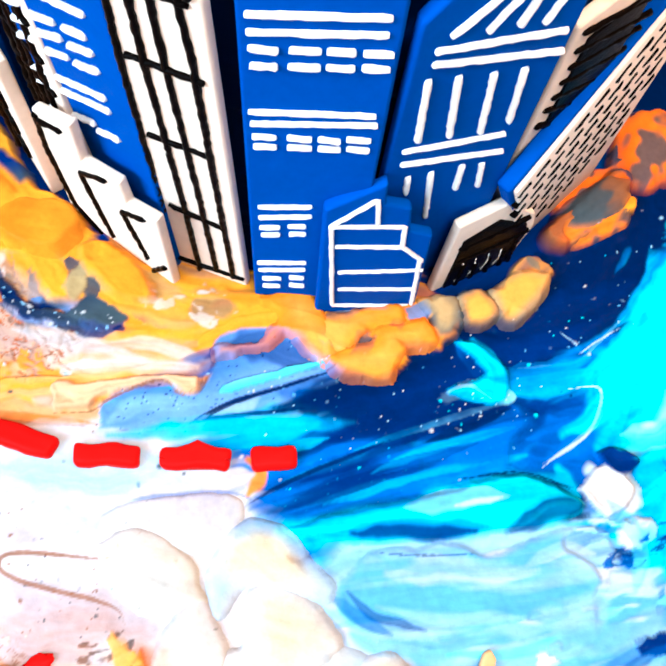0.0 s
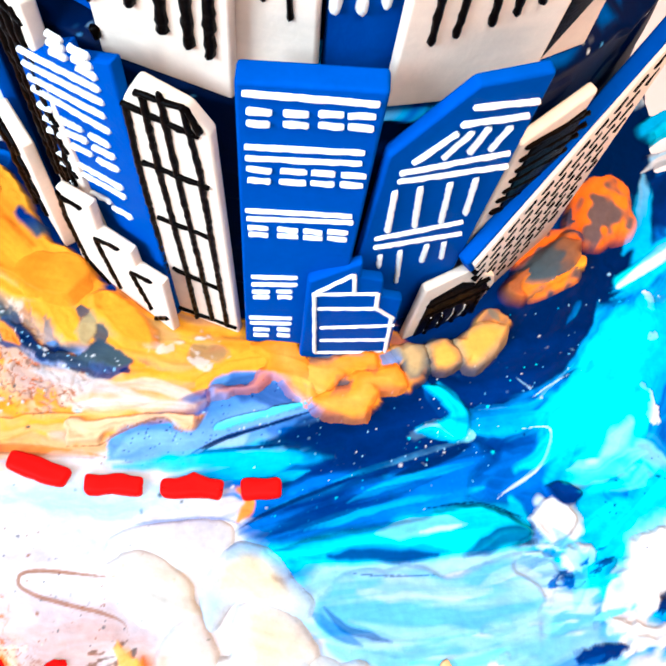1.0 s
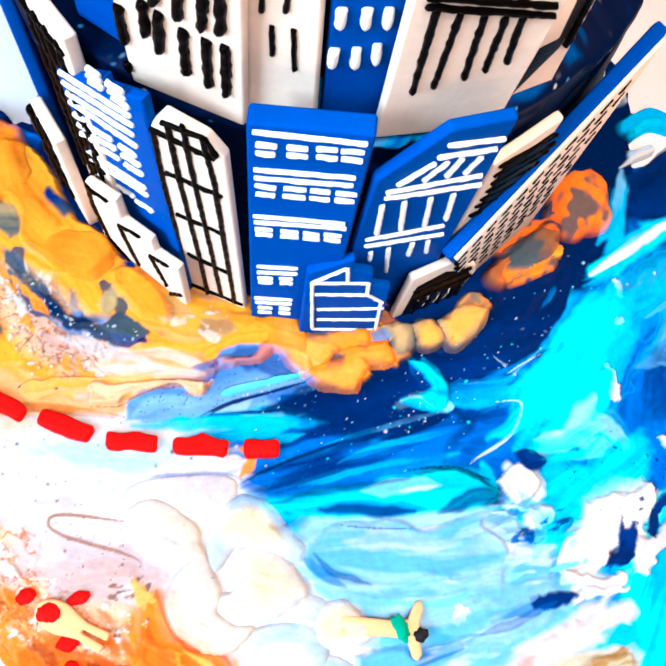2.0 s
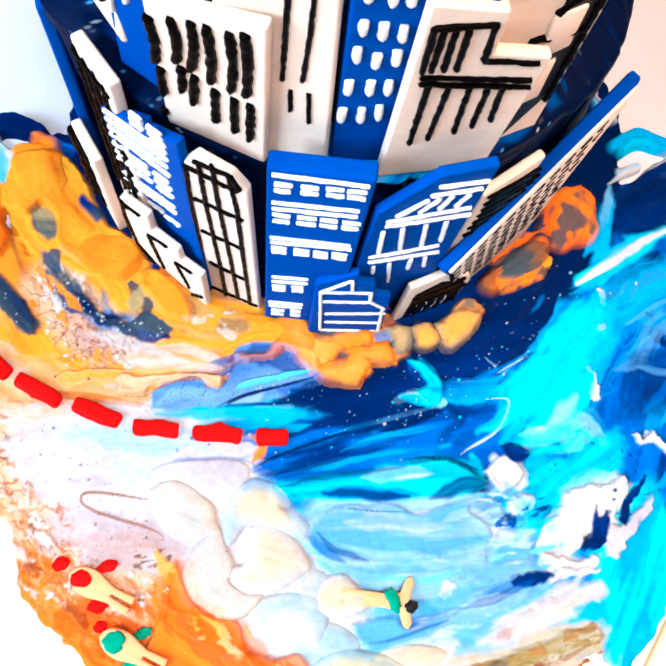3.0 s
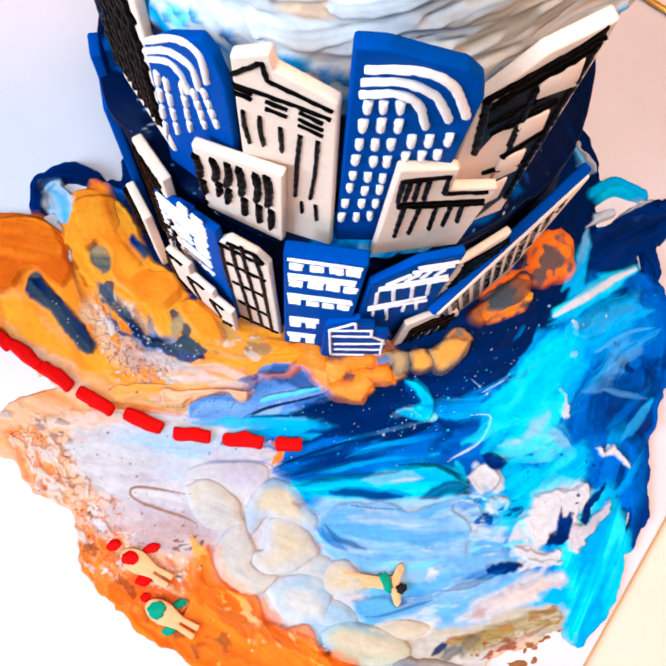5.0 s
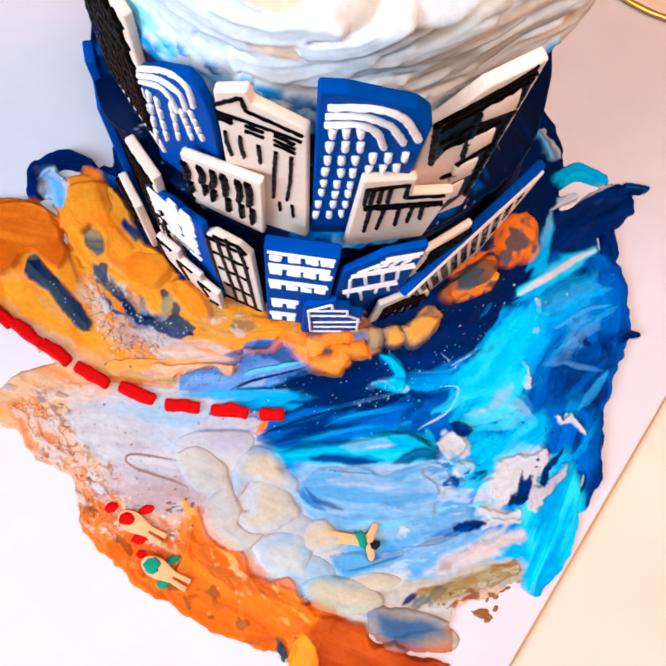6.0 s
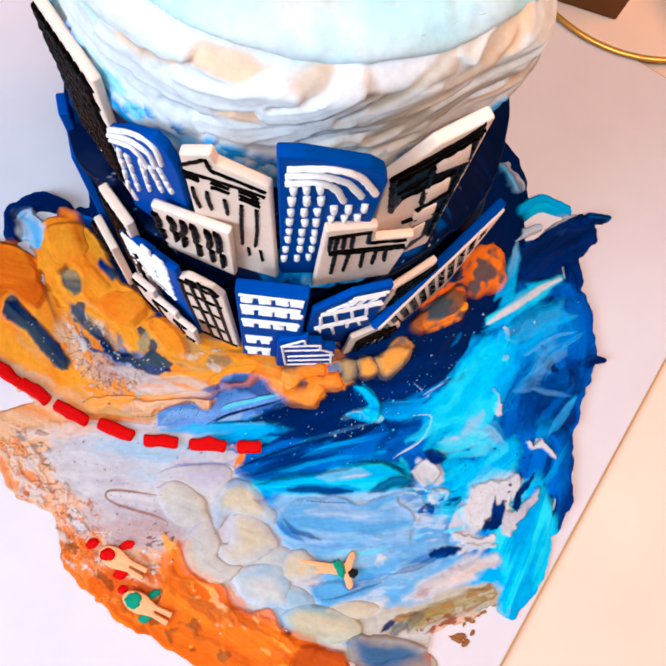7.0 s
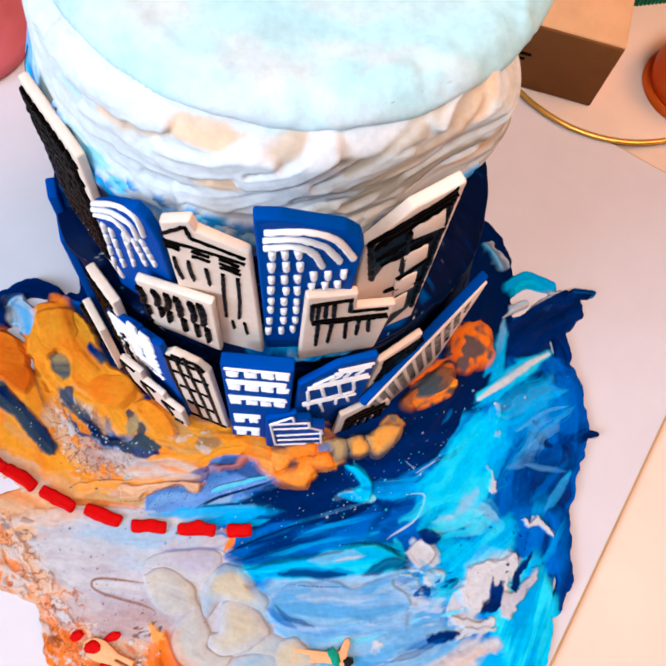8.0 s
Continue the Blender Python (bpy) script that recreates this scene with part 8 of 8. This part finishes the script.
petal('foam_dab', CREAM, WHITE, 0.06, 0.14, 0, 0.03, ((-0.11, -13.62), (0.18, -13.23), (0.72, -13.17), (1.08, -13.51), (1.36, -13.93), (0.75, -14.20), (0.04, -14.15)))
petal('foam_dab', LILAC, WHITE, 0.033, 0.06, 0, 0.03, ((-4.47, -10.77), (-4.34, -10.53), (-3.47, -10.30), (-2.35, -10.25), (-1.87, -10.46), (-1.94, -10.90), (-2.59, -11.29), (-3.03, -11.23), (-3.65, -10.85), (-4.10, -10.82)))
petal('foam_dab', WHITE, CREAM, 0.044, 0.12, -20, 0.03, ((-4.46, -11.08), (-3.80, -10.80), (-3.19, -11.08), (-2.72, -11.52), (-2.67, -11.84), (-2.53, -12.20), (-3.40, -12.35), (-3.86, -12.15), (-4.25, -11.71)))
# PALE as second colour paints the bluish shade round a petal's rim
petal('foam_dab', CREAM, PALE, 0.055, 0.132, -40, 0.03, ((-2.53, -11.66), (-2.16, -11.00), (-1.72, -10.75), (-1.11, -10.95), (-0.64, -11.52), (-0.24, -11.98), (-0.47, -12.26), (-1.36, -12.08), (-1.85, -11.92), (-2.23, -12.44), (-2.46, -12.30)))
petal('foam_dab', WHITE, CREAM, 0.055, 0.156, -30, 0.03, ((-3.44, -13.04), (-3.17, -12.50), (-2.66, -11.99), (-2.33, -12.59), (-2.16, -13.01), (-2.25, -13.36), (-1.87, -13.63), (-1.40, -13.69), (-1.84, -14.19), (-2.42, -14.20), (-2.94, -13.94), (-3.33, -13.50)))
petal('foam_dab', CREAM, WHITE, 0.066, 0.156, -15, 0.03, ((-2.26, -13.36), (-2.20, -13.01), (-1.91, -12.93), (-1.86, -12.36), (-1.59, -11.90), (-0.84, -12.09), (-0.21, -12.81), (-0.35, -13.18), (-1.15, -13.63), (-1.87, -13.65)))
petal('foam_dab', SHADE, PALE, 0.044, 0.12, -20, 0.03, ((-1.80, -13.91), (-1.14, -13.68), (-0.13, -13.55), (0.25, -14.13), (0.06, -14.96), (-0.80, -15.00), (-1.31, -14.74), (-1.62, -14.32)))
petal('sand_dab', sunlit, orange, 0.14, 0.06, 10, 0.06, ((-2.39, -7.69), (-2.36, -7.39), (-1.68, -7.39), (-1.38, -7.11), (-1.08, -6.79), (-1.41, -6.41), (-0.47, -6.28), (-0.14, -6.91), (0.04, -7.78), (-0.42, -7.72), (-0.83, -7.28), (-1.06, -7.19), (-1.52, -7.45)))
petal('sand_dab', sunlit, orange, 0.12, 0.06, -10, 0.05, ((-0.83, -7.26), (-0.46, -6.77), (0.17, -6.74), (1.27, -6.61), (1.38, -7.09), (0.81, -7.11), (0.34, -7.37), (0.05, -7.82), (-0.42, -7.72)))
petal('sand_dab', sunlit, orange, 0.16, 0.06, 5, 0.05, ((-0.32, -7.72), (-0.01, -7.62), (0.45, -7.45), (0.76, -7.43), (0.87, -7.11), (1.62, -6.96), (1.89, -6.98), (2.03, -7.44), (1.47, -7.58), (1.20, -7.85), (1.05, -8.16), (0.47, -8.13), (0.00, -8.06)))
petal('sand_dab', sand, slate, 0.12, 0.05, 50, 0.04, ((1.77, -6.52), (2.32, -6.37), (2.64, -6.79), (2.50, -7.28), (2.09, -7.39), (1.97, -6.90)))
petal('sand_dab', sunlit, slate, 0.12, 0.06, 20, 0.04, ((2.56, -6.49), (2.96, -6.29), (3.32, -6.58), (3.37, -6.92), (2.80, -7.12), (2.64, -6.89)))
petal('sand_dab', sunlit, sand, 0.14, 0.06, 40, 0.04, ((3.28, -6.29), (3.92, -5.92), (4.56, -5.97), (4.57, -6.23), (4.17, -6.72), (3.83, -7.04), (3.43, -7.01), (3.32, -6.61)))
for x, y, long, wide, turn, first, second in (
        (-0.25, -13.51, 1.01, 0.55, -10, PALE, WHITE),
        (0.23, -14.75, 1.01, 0.49, -10, PALE, WHITE),
        (2.3, -15.2, 1.07, 0.34, 6, CREAM, WHITE)):
    dab("foam_dab", x, y, long, wide, turn, 0.2, first, second, torn=0.2)
dab("foam_dab", -3.18, -11.71, 0.6, 0.13, 4, 0.06, (0.42, 0.38, 0.16), CREAM, label="olive stripe on the foam", lift=0.12)
# ---- red floats, bathers ----
for x, y, turn, long, hump in ((-10.9, -6.5, -38, 0.62, 0.3), (-9.9, -7.1, -36, 0.66, 0.3), (-8.85, -7.75, -33, 0.64, 0.3), (-7.55, -8.5, -28, 0.68, 0.25), (-5.95, -9.08, -22, 0.66, 0.1), (-4.36, -9.46, -4, 0.60, 0.0), (-2.72, -9.58, -4, 0.66, 0.9), (-1.26, -9.64, 0, 0.44, 0.0)):
    z = max(ground_height(x + i * 0.4, y + j * 0.3) for i in (-1, 0, 1) for j in (-1, 0, 1))
    f = empty("red_float", pose(x * CM, y * CM, z * CM, 0, 0, turn), "small red fondant float lying on the cream", "float", "row of red floats")
    bm = block(-long, long, -0.21, 0.22, -0.12, 0.2, 0.11, 3)
    bmesh.ops.subdivide_edges(bm, edges=[e for e in bm.edges if e.calc_length() > 0.2 * CM], cuts=5, use_grid_fill=True)
    for v in bm.verts:
        u = v.co.x / (long * CM)
        v.co.y += 0.17 * hump * CM * (math.exp(-6 * u * u) - 0.3) if v.co.y > 0 else 0.0
        v.co.z *= 1 + 0.5 * hump * math.exp(-6 * u * u)
        v.co += Vector((noise.noise(v.co * 190 + Vector((x, y, 0))), noise.noise(v.co * 260 + Vector((y, x, 5))), 0.5 * noise.noise(v.co * 260 + Vector((y, x, 9))))) * 0.0006
    part("float_body", bm, red_fondant, f)


def crest(x, y, reach):
    """The highest cream under a thing of that reach."""
    return max(ground_height(x + i * reach, y + j * reach) for i in (-1, 0, 1) for j in (-1, 0, 1))


def figure(name, x, y, turn, label, arms=False):
    """A lying flat toy figure as one plain body: round shoulders over two narrow legs."""
    ring = [(-0.55 * math.cos(k * math.pi / 10), 0.34 * math.sin(k * math.pi / 10)) for k in range(0, 8)]
    if arms:
        ring = [(-0.64, 0.0), (-0.62, 0.14), (-0.72, 0.5), (-0.62, 0.66), (-0.5, 0.6), (-0.36, 0.22), (0.1, 0.18)]
    half = ring + [(0.62, 0.2), (1.2, 0.24), (1.22, 0.05), (0.62, 0.04)]
    outline = half + [(a, -b) for a, b in reversed(half[1:])]
    bm = slab([(a, b) for a, b in outline], -0.08, 0.1, 0.05)
    m = pose(x * CM, y * CM, (crest(x, y, 0.4) + 0.06) * CM, 0, 0, turn) @ pose(0, 0, 0, 90, 0, 0)
    bmesh.ops.transform(bm, matrix=m, verts=bm.verts[:])
    return tagged(part(name, bm, skin_fondant), label, "figurine", "fondant bathers")


def pellet(name, x, y, z, sx, sy, sz, turn, material, label, category):
    bm = bmesh.new()
    bmesh.ops.create_icosphere(bm, subdivisions=3, radius=1)
    for v in bm.verts:
        v.co = v.co + v.co * noise.noise(v.co * 1.7 + Vector((x, y, 0))) * 0.45
    bmesh.ops.transform(bm, matrix=pose(x * CM, y * CM, z * CM, 0, 0, turn) @ Matrix.Diagonal((sx * CM, sy * CM, sz * CM, 1)), verts=bm.verts[:])
    return tagged(part(name, bm, material), label, category)


figure("figurine", -5.75, -13.4, -28, "peach fondant bather lying on the sand")
figure("figurine", -4.85, -14.85, -27, "peach fondant bather lying on the sand")
figure("figurine", 1.75, -13.8, 175, "peach fondant swimmer floating on the foam", True)
for x, y, sx, sy, m in ((-5.35, -13.0, 0.3, 0.17, red_fondant), (-5.5, -13.95, 0.3, 0.2, red_fondant), (-6.5, -12.95, 0.25, 0.2, red_fondant), (-5.4, -14.45, 0.2, 0.16, red_fondant),
                        (-4.35, -14.6, 0.25, 0.15, green_fondant), (-4.6, -15.35, 0.25, 0.16, green_fondant)):
    pellet("fondant_piece", x, y, crest(x, y, 0.12) + 0.02, sx * 0.85, sy * 0.85, 0.07, 20, m, "small rounded fondant piece beside the bather", "fondant piece")
for x, y, sx, sy, m, bx, by in ((-5.95, -13.3, 0.24, 0.22, red_fondant, -5.75, -13.4), (-5.0, -14.78, 0.27, 0.25, green_fondant, -4.85, -14.85), (1.95, -13.8, 0.17, 0.31, green_fondant, 1.75, -13.8), (2.4, -13.95, 0.17, 0.15, black_fondant, 1.75, -13.8)):
    pellet("fondant_piece", x, y, crest(bx, by, 0.4) + 0.16, sx, sy, 0.07, 20, m, "small rounded fondant piece lying on the bather", "fondant piece")
for x, y, sx, sy, turn in ((6.08, -16.20, 0.26, 0.09, -20), (6.35, -16.36, 0.13, 0.08, 30), (6.18, -15.57, 0.2, 0.07, 15), (6.63, -15.99, 0.12, 0.07, 50), (6.40, -15.48, 0.1, 0.05, 20), (6.63, -15.61, 0.12, 0.06, -10), (6.18, -16.09, 0.24, 0.1, 0), (6.90, -15.38, 0.14, 0.05, 25), (6.34, -15.70, 0.09, 0.05, 70), (7.08, -15.30, 0.1, 0.05, 10), (6.42, -16.25, 0.12, 0.07, -30)):
    pellet("crumb", x, y, 0.01, sx, sy, 0.035, turn, crumb_cream, "small brown crumb of cream on the board", "crumb")

# ---- things at the back of the board ----
box = empty("small_box", pose(0.1383, 0.0852, 0.0012, 0, 0, -16.4), "small brown carton box standing on a gold-rimmed disc", "box")
part("box_body", block(-4.6, 0.0, 0.12, 4.2, 0.0, 3.75, 0.1), carton, box)
part("front_panel", block(-4.5, -0.06, 0.0, 0.12, 0.05, 3.7, 0.04), carton_shaded, box, "box front with its shade put into the dark brown colour")
for x, z, wide, tall in ((-3.9, 2.0, 0.5, 0.16), (-3.95, 1.7, 0.35, 0.14)):
    part("print_bar", block(x, x + wide, -0.03, 0.02, z, z + tall, 0.02), dark_icing, box, "dark printed bar")
disc = empty("orange_cup", pose(0.187, 0.098, 0.0), "orange rounded plastic cup", "cup")
part("cup_body", lathe(((0.3, 0.05), (1.9, 0.1), (2.1, 1.0), (2.0, 2.4), (1.5, 2.9), (0.4, 3.0))), orange_plastic, disc)
part("rim", lathe(((2.0, 0.0), (2.25, 0.05), (2.25, 0.3), (2.05, 0.35))), orange_plastic, disc)
brush = empty("brush", pose(0.172, 0.145, 0.0, 0, 0, 10), "green bristled brush lying on the table", "brush")
part("back", block(-1.5, 1.5, -0.2, 1.2, 1.8, 2.4, 0.1), green_bristle, brush)
for k in range(14):
    part("bristle", block(-1.4 + 0.2 * k, -1.28 + 0.2 * k, -0.15, 0.0, 0.0, 1.85, 0.02, 1), green_bristle, brush)
tub = empty("pink_tub", pose(-0.135, 0.112, 0.0), "ribbed pink plastic tub", "tub")
part("tub_body", lathe(((3.0, 0.0), (3.2, 0.2), (3.2, 1.0), (2.9, 1.1), (2.9, 2.0), (2.6, 2.1), (2.6, 3.2), (2.2, 3.3), (2.2, 4.5), (0.4, 4.6))), pink_plastic, tub)
ring = empty("gold_plate", pose(0.1561, 0.1295, 0.0), "peach card disc with a gold rim under the box", "disc")
part("card", lathe(((0.2, 0.0), (6.1, 0.0), (6.2, 0.05), (6.1, 0.1), (0.2, 0.1)), 96), table_wood, ring)
part("rim", lathe(((6.08, 0.08), (6.3, 0.08), (6.32, 0.2), (6.2, 0.24), (6.08, 0.2)), 96, cap=False), gold, ring, "thin gold rim")
